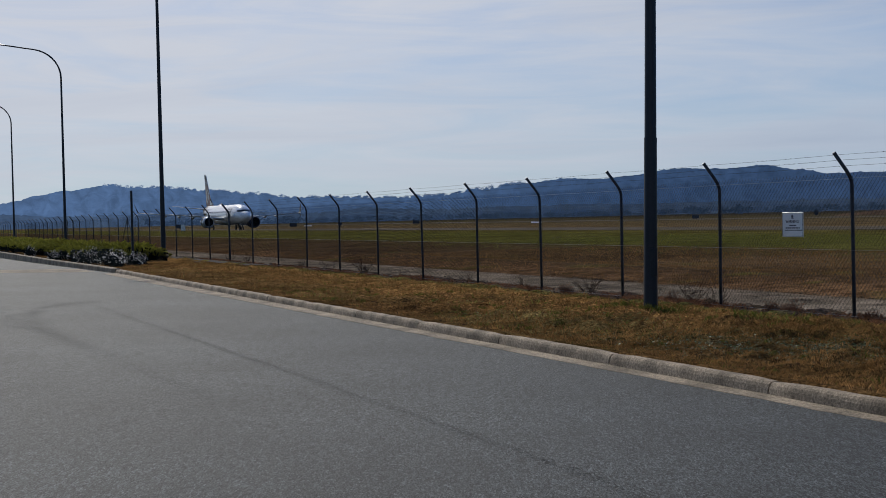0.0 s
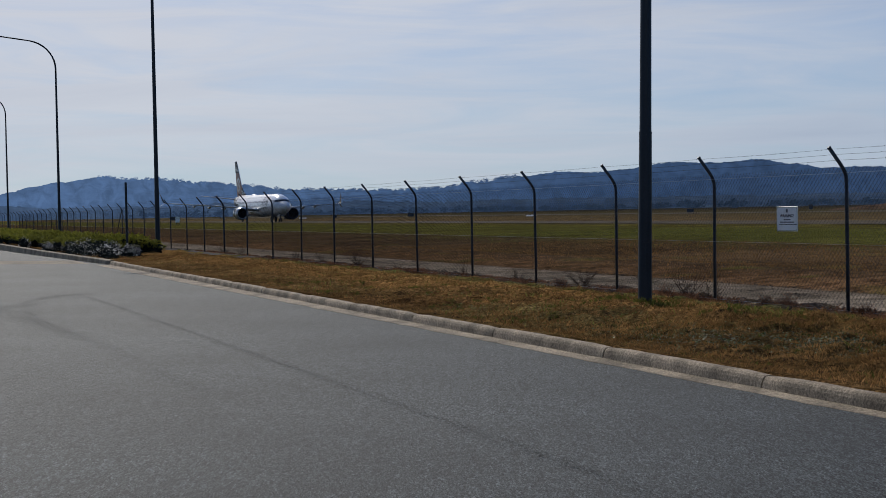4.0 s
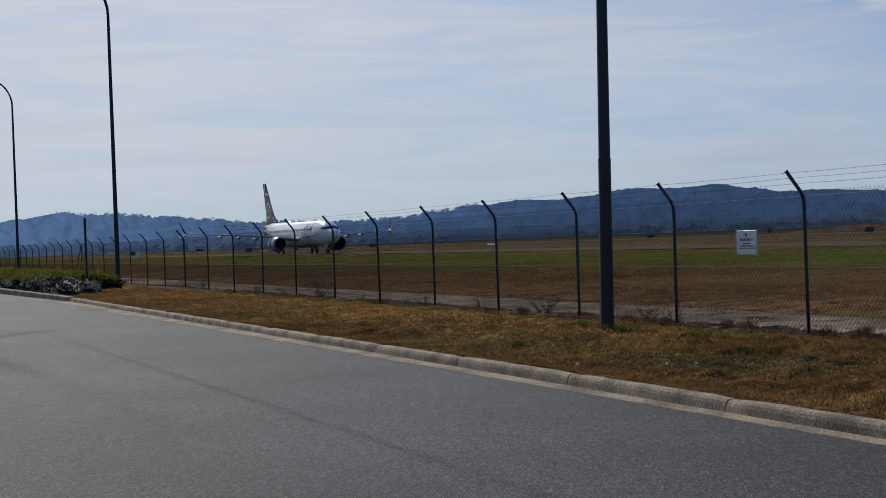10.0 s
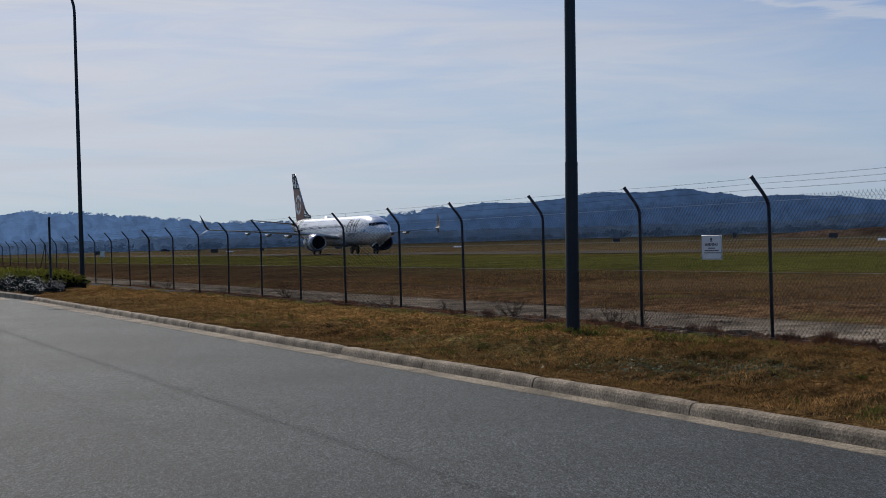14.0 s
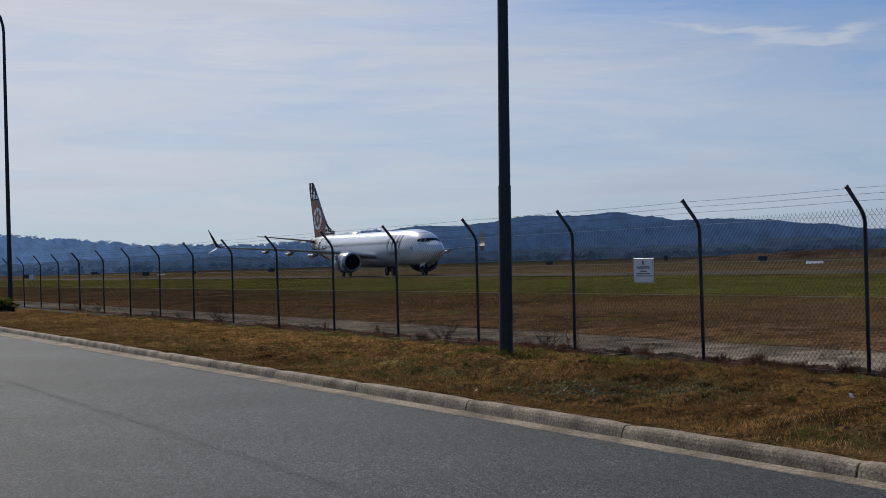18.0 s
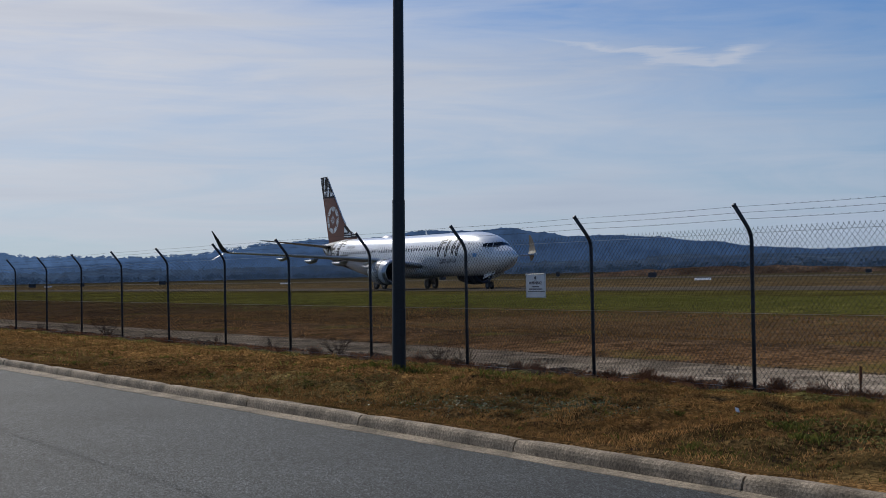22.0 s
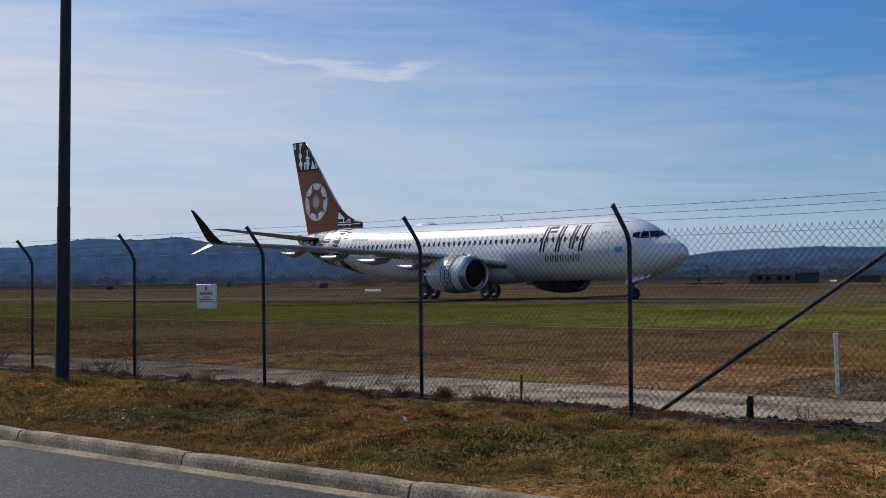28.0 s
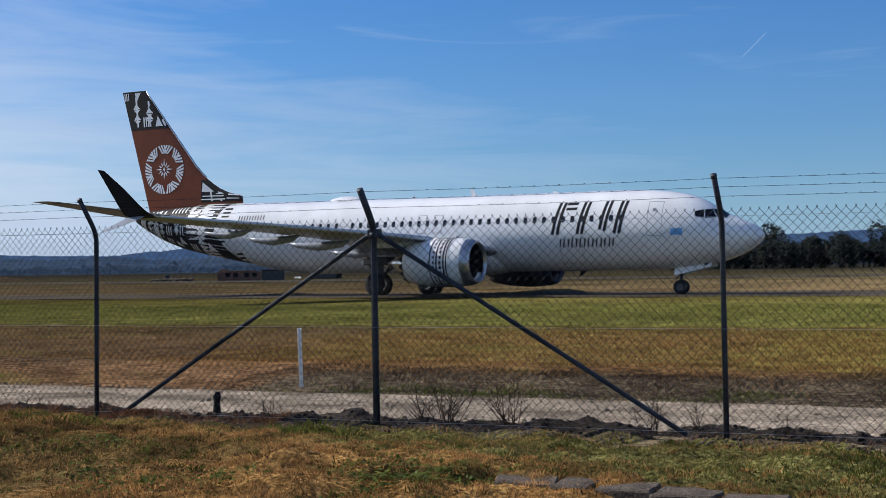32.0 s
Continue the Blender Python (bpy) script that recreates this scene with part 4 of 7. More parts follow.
def body_at(s):
    for (a, *p), (b, *q) in zip(BODY, BODY[1:]):
        if s <= b:
            k = max(0.0, (s - a) / (b - a))
            return [u + (v - u) * k for u, v in zip(p, q)]
    return BODY[-1][1:]


def body_ring(s, n=48, grow=0.0):
    top, bot, w = body_at(s)
    zc = bot + (top - bot) * 0.47
    r = []
    for j in range(n):
        a = 2 * math.pi * j / n
        c, d = math.cos(a), math.sin(a)
        h = (top - zc) if d > 0 else (zc - bot)
        r.append(Vector((-s, c * (w + grow), zc + d * (h + grow))))
    return r


def skin(s, z, side, lift=0.006):
    """Point on the fuselage's skin at station s and height z; side -1 is its right."""
    top, bot, w = body_at(s)
    zc = bot + (top - bot) * 0.47
    h = (top - zc) if z > zc else (zc - bot)
    d = max(-0.999, min(0.999, (z - zc) / h))
    c = math.sqrt(1 - d * d)
    nrm = Vector((0, side * c / w, d / h)).normalized()
    return Vector((-s, side * w * c, z)) + nrm * lift


def decal(g, quad, side, n=4, m=4, lift=0.006, k=0):
    """A thin plate that hugs the skin: quad is four (s, z) corners."""
    vs = []
    for i in range(n + 1):
        for j in range(m + 1):
            u, v = i / n, j / m
            s = (quad[0][0] * (1 - u) + quad[1][0] * u) * (1 - v) + (quad[3][0] * (1 - u) + quad[2][0] * u) * v
            z = (quad[0][1] * (1 - u) + quad[1][1] * u) * (1 - v) + (quad[3][1] * (1 - u) + quad[2][1] * u) * v
            vs.append(skin(s, z, side, lift))
    fs = [(i * (m + 1) + j, (i + 1) * (m + 1) + j, (i + 1) * (m + 1) + j + 1, i * (m + 1) + j + 1) for i in range(n) for j in range(m)]
    if side > 0:
        fs = [tuple(reversed(f)) for f in fs]
    g.add(vs, fs, k)


def airfoil(le, te, thick, n=12):
    """Closed section from leading to trailing edge, thickness in z."""
    le, te = Vector(le), Vector(te)
    up, lo = [], []
    for i in range(n + 1):
        x = (1 - math.cos(math.pi * i / n)) / 2
        y = 5 * (0.2969 * math.sqrt(x) - 0.126 * x - 0.3516 * x * x + 0.2843 * x ** 3 - 0.1015 * x ** 4)
        p = le.lerp(te, x)
        up.append((p, y))
        lo.append((p, -y * 0.7))
    return up, lo


def wing_ring(le, te, thick, axis=(0, 0, 1)):
    up, lo = airfoil(le, te, thick)
    ax = Vector(axis)
    return [p + ax * y * thick for p, y in up] + [p + ax * y * thick for p, y in reversed(lo[1:-1])]


def build_plane():
    t = thing("airliner", None, "white twin-engine jet airliner with brown and black patterned tail, taxiing", "aircraft")
    # fuselage
    g = Geo()
    st = []
    for (a, *_), (b, *_) in zip(BODY, BODY[1:]):
        st += steps(a, b, 0.8)[:-1]
    st.append(BODY[-1][0])
    g.loft([body_ring(s) for s in st])
    body = g.make("fuselage", M_WHITE, t, "glossy white fuselage skin", smooth=True)
    # belly fairing
    g = Geo()
    rings = []
    for s, w, z in ((12.4, 0.7, 1.4), (13.6, 1.5, 1.1), (15.2, 1.95, 0.98), (18.5, 2.05, 0.98), (20.5, 1.85, 1.15), (22.6, 0.9, 1.45)):
        rings.append([Vector((-s, math.cos(a) * w, 1.9 + (math.sin(a) * (1.9 - z)))) for a in [2 * math.pi * j / 28 for j in range(28)]])
    g.loft(rings)
    g.make("belly_fairing", M_WHITE, t, smooth=True)
    # tail cone outlet
    g = Geo()
    g.tube([(-37.9, 0, 4.80), (-38.25, 0, 4.83)], [0.22, 0.17], 16)
    g.make("tail_cone", M_METAL, t, smooth=True)

    # cabin windows
    pane = []
    for j in range(12):
        a = 2 * math.pi * j / 12
        pane.append((0.105 * math.copysign(abs(math.cos(a)) ** 0.6, math.cos(a)), 0.16 * math.copysign(abs(math.sin(a)) ** 0.6, math.sin(a))))
    for side in (-1, 1):
        me = {}
        s = 6.55
        i = 0
        while s < 31.2:
            skip = i in (31, 47) or 12.2 < s < 12.5
            if not skip:
                key = round(s, 2) if s > 25 else 0
                if key not in me:
                    q = Geo()
                    base = s
                    c = skin(base, 3.72, side, 0)
                    vs = [skin(base + a, 3.72 + b, side, 0.007) - c for a, b in pane]
                    q.add(vs, [tuple(range(12)) if side < 0 else tuple(reversed(range(12)))])
                    me[key] = q.mesh("window", M_GLASS)
                share("window", me[key], Matrix.Translation(skin(s, 3.72, side, 0)), t)
            s += 0.508
            i += 1
        # doors: grey seam frames, standing slightly proud
        for nm, s0, z0, w, h in (("front_door", 4.5, 2.80, 0.73, 1.68), ("rear_door", 31.4, 2.95, 0.78, 1.7), ("overwing_exit", 16.35, 3.2, 0.52, 0.95), ("overwing_exit", 17.3, 3.2, 0.52, 0.95), ("cargo_door", 8.6, 1.55, 1.2, 0.85)):
            if nm == "cargo_door" and side > 0:
                continue
            q = Geo()
            b = 0.024
            for quad in (((s0, z0), (s0 + w, z0), (s0 + w, z0 + b), (s0, z0 + b)), ((s0, z0 + h - b), (s0 + w, z0 + h - b), (s0 + w, z0 + h), (s0, z0 + h)),
                         ((s0, z0), (s0 + b, z0), (s0 + b, z0 + h), (s0, z0 + h)), ((s0 + w - b, z0), (s0 + w, z0), (s0 + w, z0 + h), (s0 + w - b, z0 + h))):
                decal(q, quad, side, 3, 6, 0.005)
            if nm == "front_door":
                decal(q, ((s0 + 0.33, z0 + 1.18), (s0 + 0.5, z0 + 1.18), (s0 + 0.5, z0 + 1.34), (s0 + 0.33, z0 + 1.34)), side, 2, 2, 0.008)
            q.make(nm, M_SEAM, t)
    # flight deck panes
    for side in (-1, 1):
        for quad in (((1.62, 3.72), (1.98, 3.64), (2.28, 4.06), (2.04, 4.08)), ((2.02, 3.64), (2.50, 3.61), (2.58, 4.03), (2.32, 4.06)), ((2.54, 3.62), (2.97, 3.70), (3.0, 3.95), (2.62, 4.03))):
            q = Geo()
            decal(q, quad, side, 3, 3, 0.008)
            q.make("flight_deck_window", M_COCKPIT, t)
    q = Geo()
    vs = []
    for i in range(7):
        for j in range(4):
            v = j / 3
            s = 1.62 + 0.52 * v - 0.0 * i
            top, bot, w = body_at(s)
            zc = bot + (top - bot) * 0.47
            a = math.pi / 2 + (i / 6 - 0.5) * 1.25 * (1 - 0.25 * v)
            vs.append(Vector((-s, math.cos(a) * (w + 0.008), zc + math.sin(a) * (top - zc + 0.008))))
    q.add(vs, [(i * 4 + j, i * 4 + j + 1, (i + 1) * 4 + j + 1, (i + 1) * 4 + j) for i in range(6) for j in range(3)])
    q.make("windscreen", M_COCKPIT, t)

    # title as plain slanted stripes, smaller bars below it
    for side in (-1, 1):
        def slanted(s_, z0, z1, wd, nm, note, n_=10):
            k = 0.15 * (z1 - z0) / 1.55 * (1 if side < 0 else -1)
            q = Geo()
            decal(q, ((s_ - wd / 2 + k, z0), (s_ + wd / 2 + k, z0), (s_ + wd / 2 - k, z1), (s_ - wd / 2 - k, z1)), side, 1, n_, 0.0055)
            q.make(nm, M_LOGO, t, note)
        for s_, z0 in ((9.98, 2.96), (9.72, 2.96), (8.66, 2.96), (8.42, 2.96), (7.50, 3.16), (7.26, 3.10), (6.72, 2.96), (6.48, 2.96)):
            slanted(s_, z0, 4.56, 0.155, "title_stripe", "dark slanted title stripe")
        for s_, z0 in ((9.18, 4.42), (9.2, 4.16)):
            slanted(s_, z0, z0 + 0.14, 0.58, "title_stripe", "short level title stripe", 2)
        for i in range(7):
            for o in (0.0, 0.19):
                slanted(6.95 + i * 0.43 + o, 2.34, 2.76, 0.075, "title_bar", "small dark title bar", 4)
        q = Geo()
        decal(q, ((3.5, 2.83), (4.07, 2.83), (4.07, 3.14), (3.5, 3.14)), side, 2, 3, 0.0055)
        q.make("flag_panel", M_FLAG, t, "small pale blue flag panel")
        for i in range(10):
            q = Geo()
            x = 27.6 + i * 0.18
            decal(q, ((x, 4.2), (x + 0.06, 4.2), (x + 0.06, 4.46), (x, 4.46)), side, 1, 2, 0.0055)
            q.make("registration_bar", M_LOGO, t)
        for i in range(5):
            q = Geo()
            x = 28.6 + i * 0.3
            decal(q, ((x, 3.42), (x + 0.24, 3.42), (x + 0.20, 3.56), (x - 0.04, 3.56)), side, 1, 2, 0.0055)
            q.make("type_bar", M_LOGO, t)

    # patterned rear fuselage: black field with white bars, wedges and stars
    rnd = random.Random(8)
    for side in (-1, 1):
        q = Geo()

        def front(a):  # the dark field's front edge sweeps back at window height
            return 30.15 + 0.75 * max(0.0, math.cos(a)) ** 0.8 + 1.1 * min(0.0, math.sin(a))
        ring_s = [30.2, 31.4, 32.2, 32.8, 33.4, 34.0, 34.6, 35.2, 35.8, 36.4, 37.0, 37.5, 37.9]
        vs, fs = [], []
        na = 16
        for s_ in ring_s:
            for j in range(na + 1):
                a = -math.pi / 2 + math.pi * j / na
                s = front(a) if s_ == 30.2 else s_
                top, bot, w = body_at(s)
                zc = bot + (top - bot) * 0.47
                c, d = math.cos(a), math.sin(a)
                h = (top - zc) if d > 0 else (zc - bot)
                vs.append(Vector((-s, side * c * (w + 0.006), zc + d * (h + 0.006))))
        for i in range(len(ring_s) - 1):
            for j in range(na):
                f = (i * (na + 1) + j, (i + 1) * (na + 1) + j, (i + 1) * (na + 1) + j + 1, i * (na + 1) + j + 1)
                fs.append(f if side < 0 else tuple(reversed(f)))
        q.add(vs, fs)
        q.make("patterned_skin", M_BLACK, t, "black patterned rear fuselage", smooth=True)
        w_ = Geo()

        def zf(s, f):
            top, bot, _ = body_at(s)
            return bot + (top - bot) * f
        def mark(*pts):  # corners as (station, share of the body's height)
            decal(w_, tuple((a, zf(a, f)) for a, f in pts), side, 2, 3, 0.012)

        def bars(s, f0, f1, n_, wd=0.085, gap=0.19, rake=0.0):
            for k in range(n_):
                a = s + k * gap
                mark((a, f0), (a + wd, f0), (a + wd + rake, f1), (a + rake, f1))

        def figure(s, f0, f1):  # upright with two pairs of wedges
            m_ = f0 + (f1 - f0) * 0.3
            n_ = f0 + (f1 - f0) * 0.68
            mark((s - 0.06, f0), (s + 0.06, f0), (s + 0.06, f1), (s - 0.06, f1))
            for c_ in (m_, n_):
                mark((s - 0.24, c_), (s + 0.24, c_), (s + 0.05, c_ + 0.07), (s - 0.05, c_ + 0.07))
                mark((s - 0.05, c_ - 0.07), (s + 0.05, c_ - 0.07), (s + 0.19, c_ - 0.015), (s - 0.19, c_ - 0.015))
        # lower rows
        for s, f0, f1 in ((31.75, 0.30, 0.60), (33.75, 0.34, 0.66), (35.0, 0.2, 0.62), (36.1, 0.2, 0.6)):
            figure(s, f0, f1)
        for s, f0, f1, n_ in ((33.2, 0.36, 0.56, 2), (34.15, 0.30, 0.52, 3), (34.25, 0.10, 0.22, 3), (35.4, 0.14, 0.4, 3), (36.5, 0.2, 0.5, 2), (32.4, 0.06, 0.2, 3)):
            bars(s, f0, f1, n_)
        for s, f0, f1 in ((31.0, 0.14, 0.27), (33.1, 0.16, 0.3), (34.4, 0.56, 0.68), (35.6, 0.5, 0.66), (31.5, 0.62, 0.72), (33.5, 0.1, 0.2)):
            mark((s, f0), (s + 0.5, f0), (s + 0.42, f1), (s + 0.38, f1))
        for k in range(3):
            mark((30.95, 0.02 + 0.05 * k), (31.6, 0.02 + 0.05 * k), (31.6, 0.045 + 0.05 * k), (30.95, 0.045 + 0.05 * k))
            mark((31.15, 0.70 + 0.055 * k), (31.9, 0.70 + 0.055 * k), (31.9, 0.73 + 0.055 * k), (31.15, 0.73 + 0.055 * k))
        # upper rows: broad white fields
        mark((32.2, 0.76), (33.0, 0.70), (33.0, 0.80), (32.2, 0.90))
        bars(33.3, 0.83, 0.96, 5, 0.1, 0.26, 0.12)
        bars(34.9, 0.70, 0.92, 5, 0.11, 0.36, 0.1)
        figure(32.9, 0.82, 0.99)
        for k in range(3):
            mark((30.9, 0.87 + 0.045 * k), (32.2, 0.87 + 0.045 * k), (32.2, 0.893 + 0.045 * k), (30.9, 0.893 + 0.045 * k))
        # service door left white in the pattern
        mark((32.15, 0.30), (32.95, 0.27), (32.95, 0.70), (32.15, 0.70))
        # short dashes ahead of the dark field
        for z0, s0 in ((4.62, 30.1), (3.2, 30.22), (2.05, 29.2)):
            for k in range(3):
                q = Geo()
                decal(q, ((s0 - 0.1, z0 + 0.22 * k - 0.2), (s0 + 0.42, z0 + 0.22 * k - 0.2), (s0 + 0.42, z0 + 0.22 * k - 0.1), (s0 - 0.1, z0 + 0.22 * k - 0.1)), side, 1, 1, 0.0058)
                q.make("dash", M_BLACK, t, "short black dash on the white skin")
        w_.make("rear_pattern", M_WHITE, t, "white bars and wedges")

    # fin
    fin_le = [(30.1, 5.42), (30.15, 5.72), (31.4, 6.05), (32.4, 6.64), (33.2, 7.35), (37.22, 12.33)]
    def fin_x(z):
        for (a, za), (b, zb) in zip(fin_le, fin_le[1:]):
            if z <= zb:
                return a + (b - a) * (z - za) / (zb - za)
        return fin_le[-1][0]
    def fin_te(z):
        return 36.95 + (38.98 - 36.95) * (z - 5.2) / (12.33 - 5.2)
    g = Geo()
    zs = [4.75, 5.0, 5.42, 5.55, 5.72, 5.85, 6.05, 6.45, 6.8, 7.2, 8.2, 9.4, 10.6, 11.6, 12.2, 12.3]
    rings = []
    for z in zs:
        le, te = fin_x(max(z, 5.43)), fin_te(z)
        th = 0.32 * (1 - 0.55 * (z - 5) / 7.3) * (0.6 if z > 12.25 else 1)
        rings.append(wing_ring((-le, 0, z), (-te, 0, z), th * 0.5, (0, 1, 0)))
    def half(z, s):
        le, te = fin_x(z), fin_te(z)
        x = min(0.999, max(0.001, (s - le) / (te - le)))
        th = 0.32 * (1 - 0.55 * (z - 5) / 7.3) * 0.5
        y = 5 * (0.2969 * math.sqrt(x) - 0.126 * x - 0.3516 * x * x + 0.2843 * x ** 3 - 0.1015 * x ** 4) * th
        return y
    for i, r in enumerate(rings):
        r2 = []
        for p in r:
            r2.append(Vector((p.x, p.y if p.y >= 0 else p.y / 0.7, p.z)))
        rings[i] = r2
    g.loft(rings)
    fin = g.make("fin", M_RUST, t, "red-brown vertical fin", smooth=True)
    smooth_by_angle(fin, 40)

    def fin_plate(g2, poly, side, lift=0.012, sub=1):
        vs = [Vector((-s, side * (half(z, s) + lift), z)) for s, z in poly]
        g2.add(vs, [tuple(range(len(vs))) if side > 0 else tuple(reversed(range(len(vs))))])
    for side in (-1, 1):
        # dark top field and dark root band, in strips that follow the section
        def field(name, z0, z1, m, s_lo=None, s_hi=None, lift=0.008):
            q = Geo()
            nz_, ns_ = 5, 8
            vs = []
            for i in range(nz_ + 1):
                z = z0 + (z1 - z0) * i / nz_
                a, b = fin_x(z) + 0.02, fin_te(z) - 0.01
                if s_hi:
                    b = min(b, s_hi)
                for j in range(ns_ + 1):
                    s = a + (b - a) * (j / ns_) ** 1.6
                    vs.append(Vector((-s, side * (half(z, s) + lift), z)))
            fs = []
            for i in range(nz_):
                for j in range(ns_):
                    f = (i * (ns_ + 1) + j, i * (ns_ + 1) + j + 1, (i + 1) * (ns_ + 1) + j + 1, (i + 1) * (ns_ + 1) + j)
                    fs.append(f if side < 0 else tuple(reversed(f)))
            q.add(vs, fs)
            q.make(name, m, t, smooth=True)
        field("fin_tip_field", 9.95, 12.29, M_BLACK)
        field("dorsal_field", 5.43, 6.75, M_BLACK, s_hi=33.0)
        w_ = Geo()
        L = 0.014
        # white figures in the dark tip field
        def bar(s0, z0, s1, z1, wd):
            d = Vector((s1 - s0, z1 - z0))
            n_ = Vector((-d.y, d.x)).normalized() * wd / 2
            fin_plate(w_, [(s0 + n_.x, z0 + n_.y), (s1 + n_.x, z1 + n_.y), (s1 - n_.x, z1 - n_.y), (s0 - n_.x, z0 - n_.y)], side, L)
        for k in (0, 1):
            c = 37.75 - k * 0.95
            o = -0.28 * k
            bar(c - 0.02, 10.12, c + 0.16, 11.95 + o, 0.13)
            for zz in (10.55, 11.2 + o):
                cc = c - 0.02 + (zz - 10.12) * 0.1
                fin_plate(w_, [(cc + 0.28, zz), (cc - 0.28, zz), (cc + 0.06, zz + 0.34)], side, L)
                fin_plate(w_, [(cc + 0.24, zz - 0.04), (cc, zz - 0.26), (cc - 0.24, zz - 0.04)], side, L)
        for k in range(3):
            bar(37.25 - k * 0.17, 10.1, 37.3 - k * 0.17, 10.7, 0.09)
            bar(38.75 - k * 0.14, 11.75, 38.8 - k * 0.14, 12.2, 0.07)
        fin_plate(w_, [(36.4, 10.1), (35.85, 10.1), (36.25, 10.75)], side, L)
        fin_plate(w_, [(38.0, 12.2), (37.55, 12.2), (37.85, 11.65)], side, L)
        bar(35.65, 10.1, 35.9, 10.5, 0.12)
        w_.make("fin_tip_pattern", M_WHITE, t, "white figures on the dark fin tip")
        w_ = Geo()
        # marks on the dorsal field
        for s0, z0, s1, z1, wd in ((30.35, 5.62, 31.2, 5.64, 0.07), (30.4, 5.8, 31.1, 5.86, 0.07), (31.3, 5.6, 33.0, 5.62, 0.08), (31.4, 5.78, 32.9, 5.8, 0.06), (31.55, 5.48, 31.75, 6.05, 0.1), (32.2, 5.48, 32.35, 6.2, 0.1)):
            bar(s0, z0, s1, z1, wd)
        fin_plate(w_, [(32.95, 6.05), (32.1, 6.05), (32.9, 6.62)], side, L)
        fin_plate(w_, [(32.0, 5.9), (31.4, 5.9), (31.65, 6.02)], side, L)
        w_.make("dorsal_pattern", M_WHITE, t, "white bars on the dorsal fin")
        w_ = Geo()
        # round medallion: a ring of wedges and a flower of lozenges
        cs, cz, R0, R1 = 35.75, 7.5, 0.95, 1.46
        for k in range(44):
            a = 2 * math.pi * k / 44
            da = 2 * math.pi / 44 * 0.33
            tilt = 0.17 * (1 if (k // 3) % 2 else -1)
            fin_plate(w_, [(cs + R0 * math.cos(a - da + tilt), cz + R0 * math.sin(a - da + tilt)), (cs + R1 * math.cos(a - da * 0.9), cz + R1 * math.sin(a - da * 0.9)),
                           (cs + R1 * math.cos(a + da * 0.9), cz + R1 * math.sin(a + da * 0.9)), (cs + R0 * math.cos(a + da + tilt), cz + R0 * math.sin(a + da + tilt))], side, L)
        for k in range(12):
            a = 2 * math.pi * k / 12
            r1 = 0.66 if k % 3 == 0 else 0.5
            fin_plate(w_, [(cs + 0.16 * math.cos(a), cz + 0.16 * math.sin(a)), (cs + 0.3 * math.cos(a - 0.16), cz + 0.3 * math.sin(a - 0.16)), (cs + r1 * math.cos(a), cz + r1 * math.sin(a)), (cs + 0.3 * math.cos(a + 0.16), cz + 0.3 * math.sin(a + 0.16))], side, L)
        fin_plate(w_, [(cs, cz + 0.15), (cs + 0.08, cz), (cs, cz - 0.15), (cs - 0.08, cz)], side, L)
        w_.make("fin_medallion", M_WHITE, t, "white ring of wedges round a flower")
    g = Geo()
    g.tube([(-(a + 0.01), 0, z) for a, z in [(fin_x(z), z) for z in (6.9, 7.6, 9, 10.5, 11.6, 12.25)]], [0.06, 0.055, 0.05, 0.045, 0.04, 0.03], 8)
    g.make("fin_leading_edge", M_EDGE, t, "polished metal leading edge", smooth=True)

    # wings, tailplane and engines on both sides
    for sd, nm in ((-1, "right"), (1, "left")):
        stations = [(1.2, 12.9, 21.0, 2.009, 0.62), (1.9, 13.4, 20.9, 2.265, 0.56), (4.0, 14.75, 20.75, 2.671, 0.4), (5.8, 15.7, 20.6, 2.845, 0.3), (8.5, 17.2, 21.4, 3.045, 0.22), (11.5, 18.95, 22.4, 3.247, 0.17), (14.5, 20.7, 23.25, 3.421, 0.13), (16.6, 21.95, 23.85, 3.547, 0.1), (17.05, 22.3, 24.0, 3.58, 0.08)]
        w = Geo()
        w.loft([wing_ring((-le, sd * y, z), (-te, sd * y, z - 0.05), th) for y, le, te, z, th in stations])
        wing = w.make("wing", M_GREYP, t, "pale grey wing", smooth=True)
        smooth_by_angle(wing, 50)
        le = Geo()
        le.tube([(-(a - 0.01), sd * y, z) for y, a, b, z, th in stations[1:]], [0.15, 0.135, 0.12, 0.105, 0.09, 0.075, 0.06, 0.045], 10)
        le.make("leading_edge", M_EDGE, wing, "pale blue-grey leading edge", smooth=True)
        # split winglet: blade up and blade down
        ax = (0, -sd * 0.9, 0.35)
        wg = Geo()
        wg.loft([wing_ring((-22.3, sd * 17.05, 3.58), (-24.0, sd * 17.05, 3.56), 0.08), wing_ring((-22.65, sd * 17.38, 3.70), (-24.1, sd * 17.38, 3.69), 0.06, (0, -sd * 0.5, 0.85)), wing_ring((-23.0, sd * 17.6, 4.06), (-24.22, sd * 17.6, 4.06), 0.05, ax),
                 wing_ring((-23.72, sd * 17.84, 4.83), (-24.58, sd * 17.84, 4.83), 0.035, ax), wing_ring((-24.62, sd * 18.08, 5.63), (-25.02, sd * 18.08, 5.70), 0.02, ax)])
        bl = wg.make("winglet", [M_BLACK, M_WHITE], wing, "upswept winglet blade, black outside and white inside")
        for f in bl.data.polygons:
            f.material_index = 0 if f.normal.y * sd > 0 else 1
        smooth_by_angle(bl, 50)
        wd = Geo()
        ax2 = (0, -sd * 0.7, -0.7)
